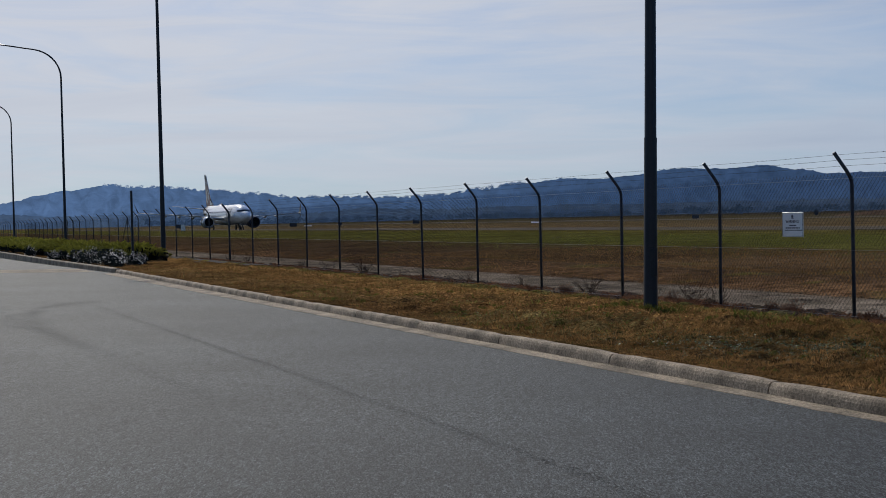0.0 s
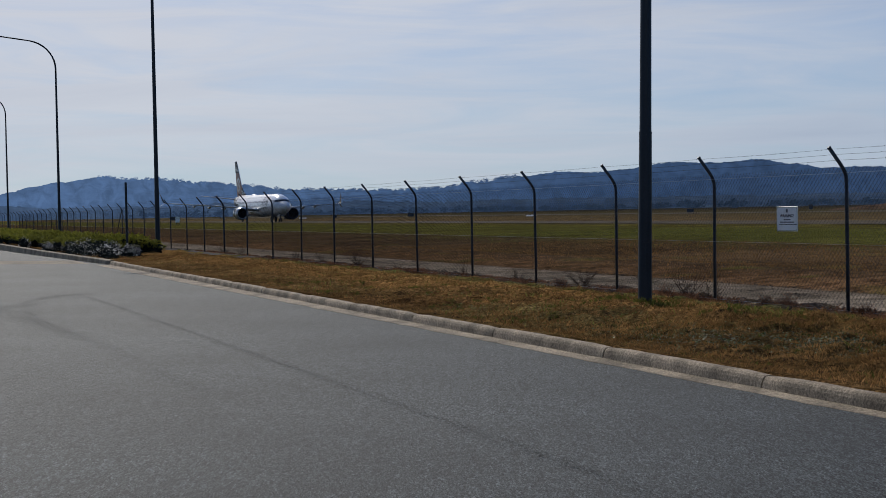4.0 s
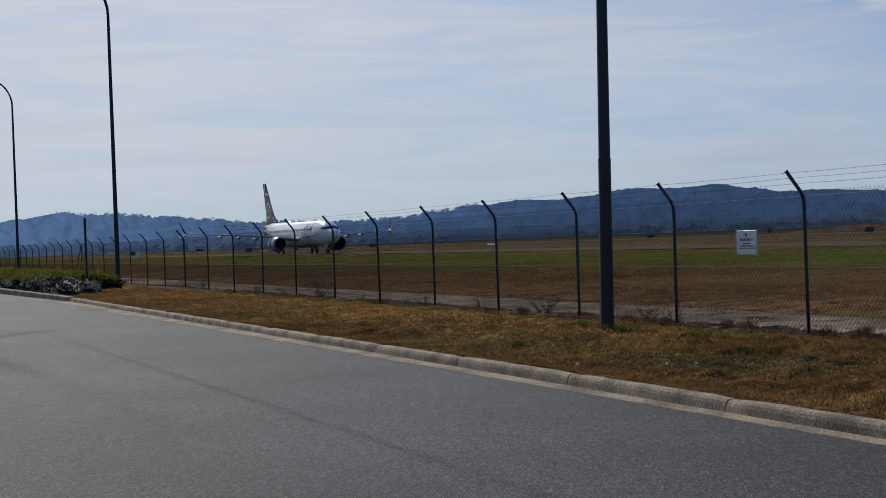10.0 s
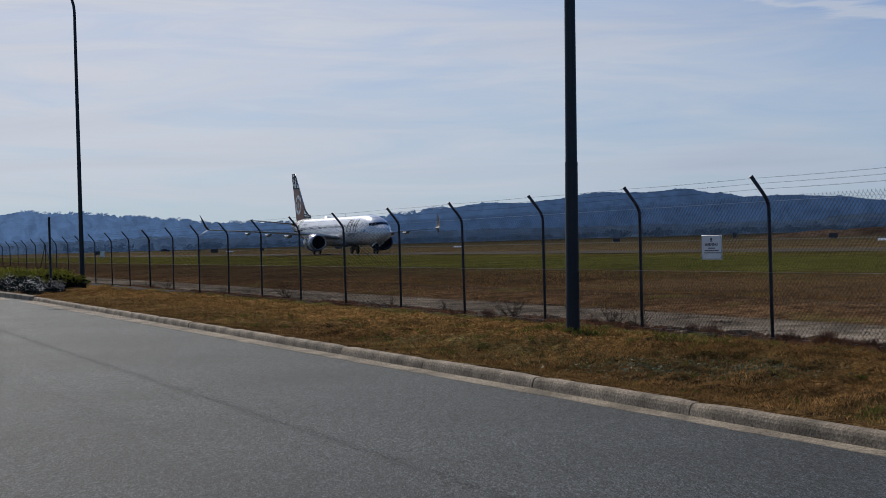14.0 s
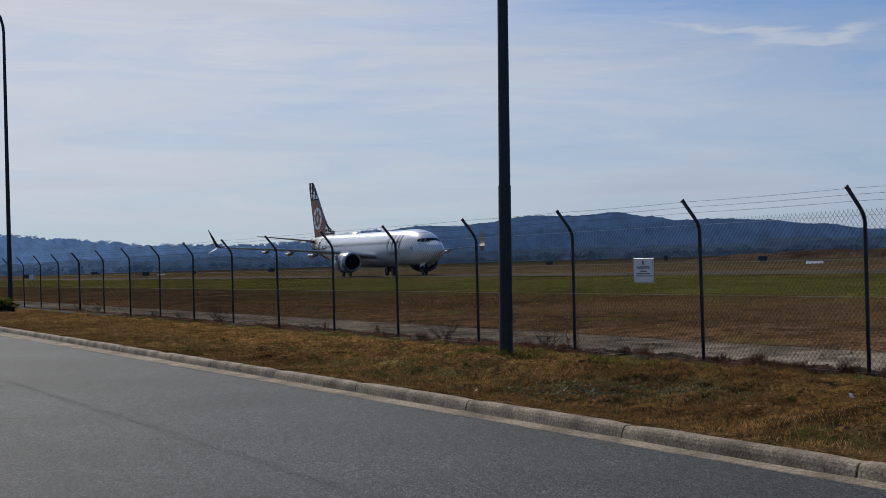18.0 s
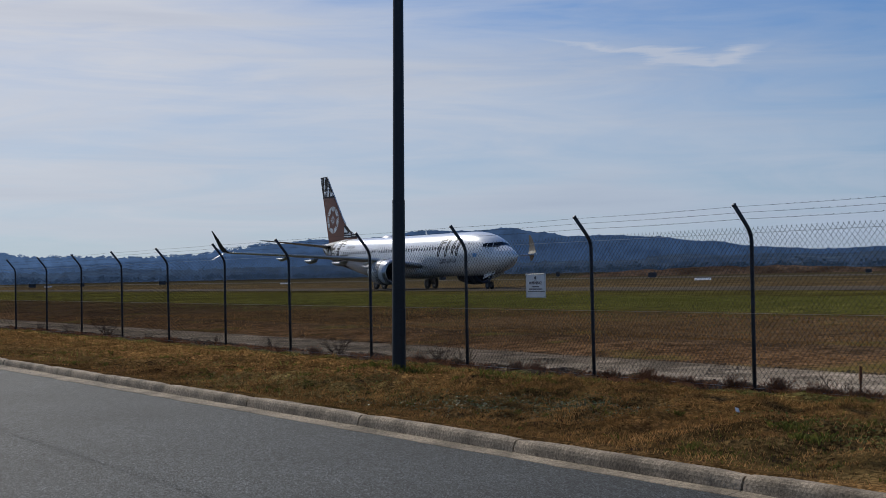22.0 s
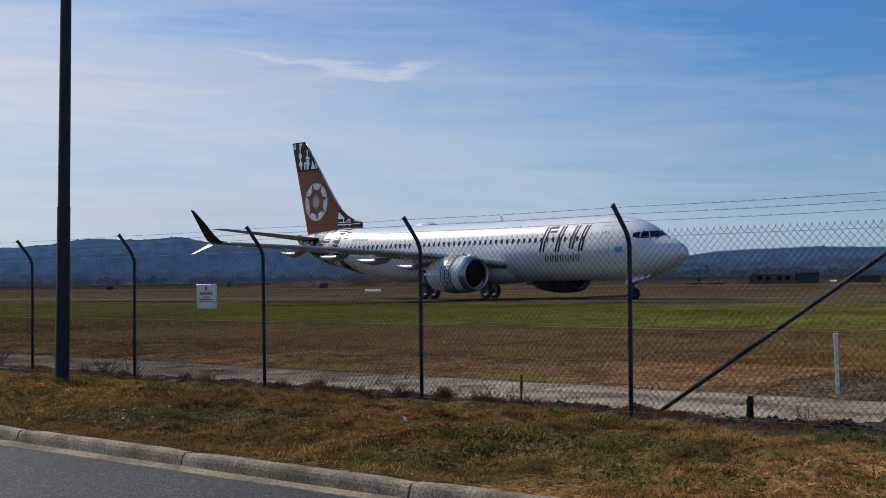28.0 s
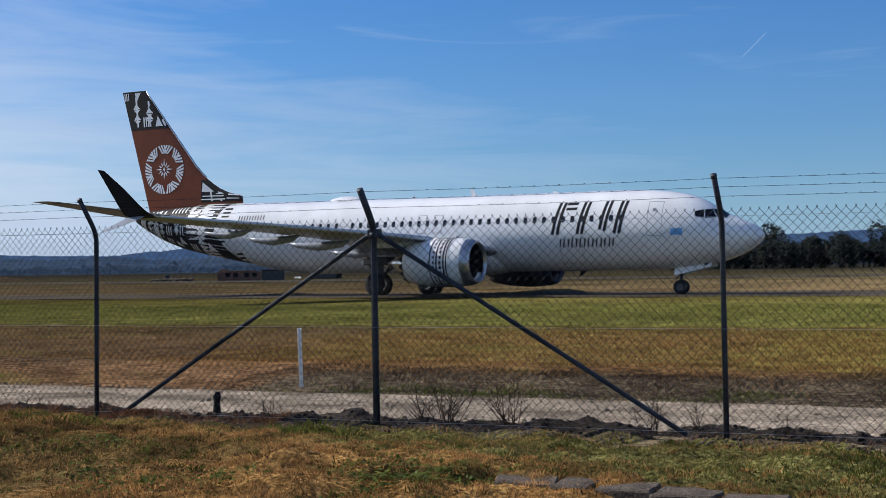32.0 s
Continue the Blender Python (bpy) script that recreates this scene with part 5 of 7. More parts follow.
        wd.loft([wing_ring((-23.0, sd * 17.3, 3.60), (-23.95, sd * 17.3, 3.60), 0.05, ax2), wing_ring((-23.45, sd * 17.7, 3.32), (-24.28, sd * 17.7, 3.30), 0.035, ax2), wing_ring((-24.5, sd * 18.15, 2.92), (-24.85, sd * 18.15, 2.90), 0.015, ax2)])
        smooth_by_angle(wd.make("winglet_lower_blade", M_GREYP, wing), 50)
        nav = Geo()
        nav.tube([(-22.25, sd * 17.2, 3.58), (-22.45, sd * 17.35, 3.64)], 0.04, 8)
        nav.make("navigation_light", M_LAMP, wing)
        # flap track fairings
        for y, s0, s1, zz, r in ((6.6, 19.0, 22.6, 2.58, 0.24), (9.2, 20.2, 23.3, 2.79, 0.22), (11.9, 21.1, 23.9, 3.01, 0.18), (3.6, 18.8, 22.0, 2.22, 0.22)):
            f = Geo()
            f.tube([(-s0, sd * y, zz + 0.15), (-s0 - 0.5, sd * y, zz), (-(s0 + s1) / 2, sd * y, zz - 0.1), (-s1 + 0.5, sd * y, zz - 0.02), (-s1, sd * y, zz + 0.1)], [0.03, r * 0.75, r, r * 0.6, 0.03], 12)
            f.make("flap_track_fairing", M_GREYP, wing, smooth=True)
        # flap and aileron seams
        sm = Geo()
        for (ya, sa, za), (yb, sb, zb) in (((2.2, 19.2, 2.39), (5.8, 19.4, 2.93)), ((6.0, 19.45, 2.95), (12.2, 21.9, 3.33)), ((12.6, 22.1, 3.35), (16.2, 23.4, 3.56))):
            sm.tube([(-sa, sd * ya, za), (-sb, sd * yb, zb)], 0.012, 4)
        sm.make("flap_seam", M_SEAM, wing)
        # tailplane
        tp = Geo()
        tp.loft([wing_ring((-le_, sd * y, z), (-te_, sd * y, z), th) for y, le_, te_, z, th in ((0.55, 33.4, 37.3, 4.52, 0.2), (1.0, 33.75, 37.45, 4.58, 0.18), (4.0, 35.7, 38.3, 4.93, 0.11), (6.9, 37.55, 39.1, 5.26, 0.06), (7.3, 37.95, 39.25, 5.3, 0.035))])
        tl = tp.make("tailplane", M_GREYP, t, "grey horizontal tailplane", smooth=True)
        smooth_by_angle(tl, 50)
        # engine
        cx, cz, s0 = sd * 4.86, 1.59, 12.75
        e = Geo()
        prof = [(0.42, 0.885), (0.2, 0.895), (0.06, 0.93), (0.0, 0.985), (0.06, 1.045), (0.25, 1.115), (0.7, 1.19), (1.5, 1.235), (2.4, 1.215), (3.1, 1.13), (3.55, 1.04), (3.7, 1.0), (3.66, 0.965), (3.2, 0.98)]
        n = 40
        rings = []
        for x, r in prof:
            rings.append([Vector((-(s0 + x), cx + r * math.cos(2 * math.pi * j / n), cz + (r * math.sin(2 * math.pi * j / n)) * (0.96 if math.sin(2 * math.pi * j / n) < 0 else 1.0))) for j in range(n)])
        e.loft(rings, caps=False)
        # left nacelle is coloured dark in place of shade from the fuselage
        eng = e.make("engine", M_WHITE if sd < 0 else M_COWL_SHADE, t, "white engine nacelle with patterned band" if sd < 0 else "engine nacelle coloured dark for fuselage shade, with patterned band", smooth=True)
        lip = Geo()
        lip.loft([[Vector((-(s0 + x), cx + (r + 0.006) * math.cos(2 * math.pi * j / n), cz + (r + 0.006) * math.sin(2 * math.pi * j / n) * (0.96 if math.sin(2 * math.pi * j / n) < 0 else 1))) for j in range(n)] for x, r in ((0.2, 0.888), (0.06, 0.922), (-0.008, 0.985), (0.06, 1.051), (0.25, 1.121), (0.48, 1.163))], caps=False)
        lip.make("inlet_lip", M_LIP if sd < 0 else M_SLATE, eng, "satin grey inlet lip" if sd < 0 else "inlet lip coloured dark for shade", smooth=True)
        fan = Geo()
        for k in range(18):
            a = 2 * math.pi * k / 18
            fan.add([Vector((-(s0 + 0.75), cx + 0.2 * math.cos(a), cz + 0.2 * math.sin(a))), Vector((-(s0 + 0.9), cx + 0.2 * math.cos(a + 0.3), cz + 0.2 * math.sin(a + 0.3))), Vector((-(s0 + 0.95), cx + 0.87 * math.cos(a + 0.42), cz + 0.87 * math.sin(a + 0.42))), Vector((-(s0 + 0.7), cx + 0.87 * math.cos(a + 0.12), cz + 0.87 * math.sin(a + 0.12)))], [(0, 1, 2, 3)])
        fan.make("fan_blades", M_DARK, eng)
        # near-black lining puts the inlet's inner shade into the colour
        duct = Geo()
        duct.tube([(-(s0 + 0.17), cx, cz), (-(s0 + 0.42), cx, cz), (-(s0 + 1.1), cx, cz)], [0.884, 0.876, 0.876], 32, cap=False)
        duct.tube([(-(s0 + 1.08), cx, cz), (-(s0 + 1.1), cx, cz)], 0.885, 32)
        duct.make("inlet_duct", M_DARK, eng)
        sp = Geo()
        sp.tube([(-(s0 + 0.45), cx, cz), (-(s0 + 0.55), cx, cz), (-(s0 + 0.8), cx, cz)], [0.02, 0.13, 0.22], 16)
        sp.make("spinner", M_DARK, eng, smooth=True)
        core = Geo()
        core.tube([(-(s0 + 3.0), cx, cz), (-(s0 + 3.7), cx, cz), (-(s0 + 4.4), cx, cz), (-(s0 + 5.0), cx, cz)], [0.7, 0.62, 0.42, 0.1], 24)
        core.make("exhaust_cone", M_METAL, eng, smooth=True)
        ch = Geo()
        for k in range(16):
            a, b = 2 * math.pi * k / 16, 2 * math.pi * (k + 1) / 16
            ch.add([Vector((-(s0 + 3.68), cx + 1.0 * math.cos(a), cz + 1.0 * math.sin(a))), Vector((-(s0 + 3.68), cx + 1.0 * math.cos(b), cz + 1.0 * math.sin(b))), Vector((-(s0 + 3.95), cx + 0.94 * math.cos((a + b) / 2), cz + 0.94 * math.sin((a + b) / 2)))], [(0, 1, 2), (2, 1, 0)])
        ch.make("chevron", M_DOOR, eng, "dark serrated nozzle edge")
        # band of marks round the cowl
        bd = Geo()
        for x in (1.12, 2.02):
            bd.loft([[Vector((-(s0 + xx), cx + (1.236 + 0.008) * math.cos(2 * math.pi * j / n), cz + (1.236 + 0.008) * math.sin(2 * math.pi * j / n) * (0.96 if math.sin(2 * math.pi * j / n) < 0 else 1))) for j in range(n)] for xx in (x, x + 0.06)], caps=False)
        for k in range(30):
            a0 = 2 * math.pi * k / 30
            for j, (x0, x1, da) in enumerate(((1.26, 1.34, 0.15), (1.42, 1.56, 0.08), (1.64, 1.72, 0.15), (1.80, 1.9, 0.07))):
                vs = [Vector((-(s0 + xx), cx + 1.243 * math.cos(a0 + q), cz + 1.243 * math.sin(a0 + q) * (0.96 if math.sin(a0 + q) < 0 else 1))) for xx, q in ((x0, -da / 1), (x1, -da * 0.4), (x1, da * 0.4), (x0, da / 1))]
                bd.add(vs, [(0, 1, 2, 3)])
        bd.make("cowl_band", M_LOGO, eng, "dark patterned cowl band")
        py = Geo()
        py.loft([[Vector((-s, cx + sd * dx, z)) for dx, z in ((-0.16, zl), (0.16, zl), (0.14, zh), (-0.14, zh))] for s, zl, zh in ((13.9, 2.78, 2.92), (15.2, 2.6, 2.98), (17.0, 2.4, 2.8), (18.6, 2.4, 2.7))])
        py.make("pylon", M_WHITE, eng)
        st = Geo()
        st.slab([(-14.1, cx - sd * 0.75, 2.78), (-14.7, cx - sd * 0.95, 2.68), (-14.75, cx - sd * 1.15, 3.0)], (0, 1, 0), 0.02)
        st.make("strake", M_WHITE, eng)
        # main gear: leg and door coloured dark for underwing shade
        mg = Geo()
        gy = sd * 2.83
        mg.tube([(-19.55, gy, 0.57), (-19.5, gy + sd * 0.12, 1.9)], 0.1, 12)
        mg.tube([(-19.55, gy - sd * 0.5, 0.57), (-19.55, gy + sd * 0.5, 0.57)], 0.07, 10)
        mg.tube([(-19.5, gy, 0.95), (-19.45, sd * 1.4, 1.5)], 0.06, 8)
        mg.tube([(-19.2, gy, 1.0), (-18.6, gy + sd * 0.1, 1.95)], 0.055, 8)
        mg.tube([(-19.9, gy - sd * 0.1, 1.1), (-20.3, gy, 1.95)], 0.045, 8)
        # added dark slab, fills the shaded wheel bay
        mg.box((-19.5, gy + sd * 0.02, 1.78), (1.5, 0.9, 0.42), bevel=0.06)
        mg.tube([(-19.75, gy, 0.6), (-19.8, gy, 0.95), (-19.6, gy, 1.2)], 0.04, 6)
        gear = mg.make("main_gear", M_DOOR, t, "landing gear leg coloured dark for underwing shade")
        dd = Geo()
        dd.box((-19.5, gy + sd * 0.22, 1.35), (0.75, 0.03, 1.1), bevel=0.01)
        dd.make("gear_door", M_DOOR, gear)
        for o in (-0.43, 0.43):
            wheel(gear, (-19.55, gy + o, 0.57), 0.57, 0.2)
    # nose gear
    ng = Geo()
    ng.tube([(-4.12, 0, 0.34), (-4.12, 0, 1.0), (-4.0, 0, 1.7)], [0.06, 0.075, 0.09], 12)
    ng.tube([(-4.12, -0.3, 0.345), (-4.12, 0.3, 0.345)], 0.05, 10)
    ng.tube([(-4.1, 0, 0.9), (-3.2, 0, 1.55)], 0.045, 8)
    ng.tube([(-4.3, 0, 0.45), (-4.38, 0, 0.72), (-4.18, 0, 0.95)], 0.03, 6)
    gear = ng.make("nose_gear", M_GALV, t, "dark grey nose gear leg")
    lt = Geo()
    lt.tube([(-3.98, -0.12, 1.02), (-3.92, -0.12, 1.03)], 0.08, 12)
    lt.make("taxi_light", M_LAMP, gear)
    for o in (-0.21, 0.21):
        wheel(gear, (-4.12, o, 0.345), 0.345, 0.1)
    for o in (-0.36, 0.36):
        d = Geo()
        d.slab([(-2.42, o, 1.78), (-4.3, o, 1.34), (-4.32, o * 1.4, 0.90), (-2.45, o * 1.4, 1.34)], (0, 1 if o > 0 else -1, 0), 0.03)
        d.make("nose_gear_door", M_WHITE, t, "white nose gear door")
        b = Geo()
        b.slab([(-2.62, o * 1.36, 1.58), (-2.8, o * 1.36, 1.54), (-2.8, o * 1.44, 1.38), (-2.62, o * 1.44, 1.42)], (0, 1 if o > 0 else -1, 0), 0.05)
        b.make("door_mark", M_LOGO, t)
    # aerials and dome on the crown
    d = Geo()
    d.loft([[Vector((-(23.2 + a * 1.25), b * 0.55 * math.sqrt(max(0.0, 1 - a * a)), 5.19 + h * (1 - 0.75 * b * b) - 0.11 * b * b)) for b in (-1, -0.8, -0.5, 0, 0.5, 0.8, 1)] for a, h in ((-1, -0.03), (-0.9, 0.07), (-0.6, 0.2), (-0.2, 0.27), (0.3, 0.27), (0.7, 0.17), (0.93, 0.05), (1, -0.03))], closed=False, caps=False)
    d.make("satcom_dome", M_WHITE, t, "pale grey dome on the fuselage crown", smooth=True)
    for s, h in ((15.2, 0.38), (10.5, 0.1)):
        a = Geo()
        a.slab([(-s, -0.01, 5.16), (-s - 0.35, -0.01, 5.16), (-s - 0.4, -0.01, 5.17 + h), (-s - 0.25, -0.01, 5.17 + h)], (0, 1, 0), 0.02)
        a.make("blade_aerial", M_WHITE, t)
    for s in (9.0, 12.2, 23.5):
        a = Geo()
        a.slab([(-s, -0.01, 1.2), (-s - 0.35, -0.01, 1.2), (-s - 0.5, -0.01, 0.93), (-s - 0.35, -0.01, 0.93)], (0, 1, 0), 0.02)
        a.make("belly_aerial", M_LOGO, t)
    q = Geo()
    q.tube([(-19.0, 0, 5.17), (-19.0, 0, 5.27)], [0.08, 0.05], 10)
    q.make("beacon", M_RUST, t)
    # the rear body runs on a little further aft of the wing
    for ob in t.children:
        if ob.type == "MESH" and ob.name.split(".")[0] not in ("window", "main_gear", "wing", "engine"):
            for v in ob.data.vertices:
                k = min(1.0, max(0.0, (-v.co.x - 24.5) / 8.0))
                v.co.x -= 0.19 * k
    return t


WHEELS = []


def wheel(parent, at, r, w):
    g = Geo()
    n = 28
    prof = [(-w * 0.5, r * 0.5), (-w * 0.55, r * 0.8), (-w * 0.42, r * 0.95), (-w * 0.2, r), (w * 0.2, r), (w * 0.42, r * 0.95), (w * 0.55, r * 0.8), (w * 0.5, r * 0.5)]
    g.loft([[Vector((q * math.cos(2 * math.pi * j / n), y, q * math.sin(2 * math.pi * j / n))) for j in range(n)] for y, q in prof], 0, True, False)
    for s in (-1, 1):
        g.loft([[Vector((q * math.cos(2 * math.pi * j / n), s * y, q * math.sin(2 * math.pi * j / n))) for j in range(n)] for y, q in ((w * 0.5, r * 0.5), (w * 0.42, r * 0.46), (w * 0.3, r * 0.2), (w * 0.36, r * 0.12), (w * 0.36, 0.002))], 1, True, False)
        for k in range(8):
            a = 2 * math.pi * k / 8
            g.box((r * 0.34 * math.cos(a), s * w * 0.36, r * 0.34 * math.sin(a)), (r * 0.09, w * 0.06, r * 0.09), 2)
    ob = g.make("wheel", [M_TYRE, M_RIM, M_DARK], parent, "black tyre on a pale rim")
    smooth_by_angle(ob, 40)
    ob.location = at
    WHEELS.append((ob, Vector(at), r))


PLANE = build_plane()


def motions():
    """The aircraft taxies along y towards the camera's side; its wheels roll."""
    rows = [(0, 65.73, 272.57, 0.41), (1, 66, 265.19, 0.34), (2, 66.26, 257.84, 0.28), (3, 66.51, 250.51, 0.21), (4, 66.75, 243.17, 0.15), (5, 66.98, 235.79, 0.09), (6, 67.2, 228.37, 0.03), (7, 67.4, 220.88, -0.03), (8, 67.6, 213.32, -0.09), (9, 67.78, 205.69, -0.16), (10, 67.95, 197.97, -0.23), (11, 68.11, 190.17, -0.3), (12, 68.25, 182.28, -0.38), (13, 68.37, 174.3, -0.47), (14, 68.48, 166.25, -0.56), (15, 68.57, 158.11, -0.66), (16, 68.65, 149.91, -0.77), (17, 68.7, 141.63, -0.89), (18, 68.74, 133.29, -1.02), (19, 68.76, 124.9, -1.16), (20, 68.76, 116.45, -1.32), (21, 68.74, 107.96, -1.48), (22, 68.7, 99.44, -1.66), (23, 68.64, 90.88, -1.86), (24, 68.55, 82.29, -2.07), (25, 68.44, 73.68, -2.3), (26, 68.31, 65.04, -2.54), (27, 68.15, 56.37, -2.81), (28, 67.97, 47.68, -3.09), (29, 67.76, 38.95, -3.39), (30, 67.53, 30.18, -3.72), (31, 67.27, 21.36, -4.06), (32, 66.98, 12.48, -4.43)]
    walk(PLANE, [(t, pose(x, y, 0.035, BANK, 0, -90 + d)) for t, x, y, d in rows])
    ts = [i / 30 for i in range(0, 32 * 30 + 1, 1)]
    for ob, at, r in WHEELS:
        keys = []
        for q in (ts if r < 0.4 else ts[::2]):
            for (t0, x0, y0, _), (t1, x1, y1, _) in zip(rows, rows[1:]):
                if q <= t1:
                    y = y0 + (y1 - y0) * (q - t0) / (t1 - t0)
                    break
            keys.append((q, Matrix.Translation(at) @ Matrix.Rotation((rows[0][2] - y) / r, 4, "Y")))
        walk(ob, keys)


BANK = -0.9


# ---- plants, stones and small things ----
def skew(x, y):
    return x + max(0.0, 8.8 - y) * 0.42


def blades(name, n, x0, x1, y0, y1, h0, h1, w, m, label, zf, keep, seed, lean=0.5, pw=1.5):
    """Grass: n tapered blades rooted on the surface zf where keep() allows it."""
    rnd = random.Random(seed)
    vs, fs = [], []
    made = 0
    while made < n:
        x, y = rnd.uniform(x0, x1), y0 + (y1 - y0) * rnd.random() ** pw
        made += 1
        if rnd.random() > keep(x, y):
            continue
        h = rnd.uniform(h0, h1) * (0.7 + 0.6 * max(0.0, 0.5 + nz2(x, y, 1.1, seed)))
        z = zf(x, y) - 0.01
        a = rnd.uniform(0, 6.283)
        dx, dy = math.cos(a) * w, math.sin(a) * w
        b = rnd.uniform(0, 6.283)
        lx, ly = math.cos(b) * h * lean * rnd.random(), math.sin(b) * h * lean * rnd.random()
        o = len(vs)
        vs += [(x - dx, y - dy, z), (x + dx, y + dy, z), (x + lx * 0.4 + dx * 0.5, y + ly * 0.4 + dy * 0.5, z + h * 0.6), (x + lx, y + ly, z + h)]
        fs += [(o, o + 1, o + 2, o + 3)]
    return tagged(ob_of(name, vs, fs, m), label, "grass", kind="stuff")


def green_keep(x, y):
    k = skew(x, y)
    patch = nz2(x, y, 0.55, 21.0)
    if k > 12.2:
        return 0.95 if x < 12.35 else 0.0
    return (0.8 if patch > (0.1 if y > 7.5 else 0.3) else 0.07) * (1.0 if nz2(x, y, 5.5, 14.0) > -0.05 else 0.15)


def straw_keep(x, y):
    k = skew(x, y)
    if k > 12.5 or x > 12.6:
        return 0.08 if x < 12.6 else 0.0
    if 6.2 < y + 0.6 * nz2(x, y, 1.2) < 9.8 and x < 10.8 and nz2(x, y, 1.5, 31.0) > -0.5:
        return 0.08
    if y > 7.2 and nz2(x, y, 1.3, 44.0) > -0.1:
        return 0.4
    return (0.95 if nz2(x, y, 0.5, 2.0) > -0.35 else 0.4) * (1.0 if nz2(x, y, 4.5, 12.0) + 0.5 * nz2(x, y, 11.0, 3.0) > 0.02 else 0.1)


blades("verge_straw", 170000, 7.32, 12.6, -1, 10, 0.02, 0.05, 0.0021, M_STRAW2, "pale orange straw-coloured grass on the verge", verge_z, straw_keep, 30, 0.9, 1.0)
blades("verge_straw", 150000, 7.32, 12.6, -1, 16, 0.018, 0.05, 0.0021, M_STRAW, "short dry straw-coloured grass on the verge", verge_z, straw_keep, 39, 0.9, 1.0)
blades("verge_straw", 80000, 7.32, 12.6, 9, 21, 0.02, 0.055, 0.003, M_STRAW, "short dry straw-coloured grass on the verge", verge_z, straw_keep, 31, 1.1)
blades("verge_straw", 52000, 7.44, 12.6, 14, 52, 0.03, 0.08, 0.006, M_STRAW, "short dry straw-coloured grass on the verge", verge_z, straw_keep, 32, 1.1)
blades("verge_green_grass", 90000, 7.32, 12.6, -1, 16, 0.016, 0.05, 0.0022, M_GREEN, "green grass growing through the dry verge", verge_z, green_keep, 33, 0.8)
blades("verge_green_grass", 7000, 7.44, 12.6, 16, 52, 0.03, 0.09, 0.006, M_GREEN, "green grass growing through the dry verge", verge_z, green_keep, 34, 0.8)
blades("field_tufts", 190000, 17.0, 33.0, -2, 60, 0.03, 0.08, 0.0055, M_STRAW, "coarse dry grass of the airfield", field_z, lambda x, y: ((0.9 if x > 20.5 else 0.3) if x > 18.6 or y > 11 else 0.08) * (1.0 if y < 14 else 0.55), 35, 1.0)
blades("field_green", 110000, 26.0, 50.0, -2, 80, 0.03, 0.07, 0.009, M_GREEN, "green mown grass beside the taxiway", field_z, lambda x, y: min(1.0, max(0.05, (x - 26) / 10.0)), 36, 0.8)
# dark blades where the relief dips, standing in for shade in the hollows
blades("verge_dead_grass", 60000, 7.32, 12.5, -1, 24, 0.015, 0.04, 0.0022, M_STALK, "dark grass put in the verge hollows to deepen their shade", verge_z, lambda x, y: 0.9 if nz2(x, y, 1.9, 5) < -0.08 else 0.12, 57, 1.0, 1.2)
blades("ditch_weeds", 50000, 16.6, 19.7, -7, 11, 0.015, 0.06, 0.0034, M_STALK, "low brown dead weeds along the edge of the track", field_z, lambda x, y: 0.85 if nz2(x, y, 0.6, 8.0) > -0.2 else 0.25, 37, 1.4)
blades("ditch_greens", 15000, 16.5, 17.6, -6, 10.0, 0.02, 0.08, 0.006, M_LEAF, "dark green weeds along the edge of the track", field_z, lambda x, y: 0.9 if nz2(x, y, 0.7, 18.0) > 0.1 else 0.05, 38, 1.3)


def foot_keep(x, y):
    return 0.95 if nz2(x * 0.3, y, 0.55, 4.0) > -0.05 else 0.18


blades("fence_foot_weeds", 60000, 12.74, 13.3, 7.5, 62, 0.02, 0.085, 0.0019, M_TWIG, "tangled brown dead weeds along the foot of the fence", verge_z, foot_keep, 51, 1.6)
blades("fence_foot_weeds", 9000, 12.6, 13.5, -4, 9, 0.015, 0.045, 0.0022, M_TWIG, "sparse brown dead weeds along the foot of the fence", verge_z, lambda x, y: 0.4, 52, 1.6)


def tufts(spots, m, seed, name, label):
    rnd = random.Random(seed)
    g = Geo()
    for x, y, r, n, h in spots:
        for _ in range(n):
            a, d = rnd.uniform(0, 6.283), r * math.sqrt(rnd.random())
            px, py = x + math.cos(a) * d, y + math.sin(a) * d
            z = verge_z(px, py) - 0.01
            b = rnd.uniform(0, 6.283)
            t = Vector((math.cos(b), math.sin(b), 0)) * h * rnd.uniform(0.3, 1.0)
            s = Vector((-math.sin(b), math.cos(b), 0)) * 0.004
            p = Vector((px, py, z))
            hh = h * rnd.uniform(0.5, 1.1)
            g.add([p - s, p + s, p + t * 0.5 + s + Vector((0, 0, hh * 0.75)), p + t + Vector((0, 0, hh))], [(0, 1, 2, 3)])
    tagged(g.make(name, m), label, "grass", kind="stuff")


def tuft_spots(seed, n, x0, x1, y0, y1, h, dense, cut):
    """Many small uneven clumps, gathered where the noise is high."""
    rnd = random.Random(seed)
    out = []
    while len(out) < n:
        x, y = rnd.uniform(x0, x1), y0 + (y1 - y0) * rnd.random() ** 1.3
        if nz2(x, y, 0.6, 21.0) + rnd.gauss(0, 0.15) < cut:
            continue
        out.append((x, y, rnd.uniform(0.03, 0.13), rnd.randint(dense // 2, dense), h * rnd.uniform(0.5, 1.2)))
    return out


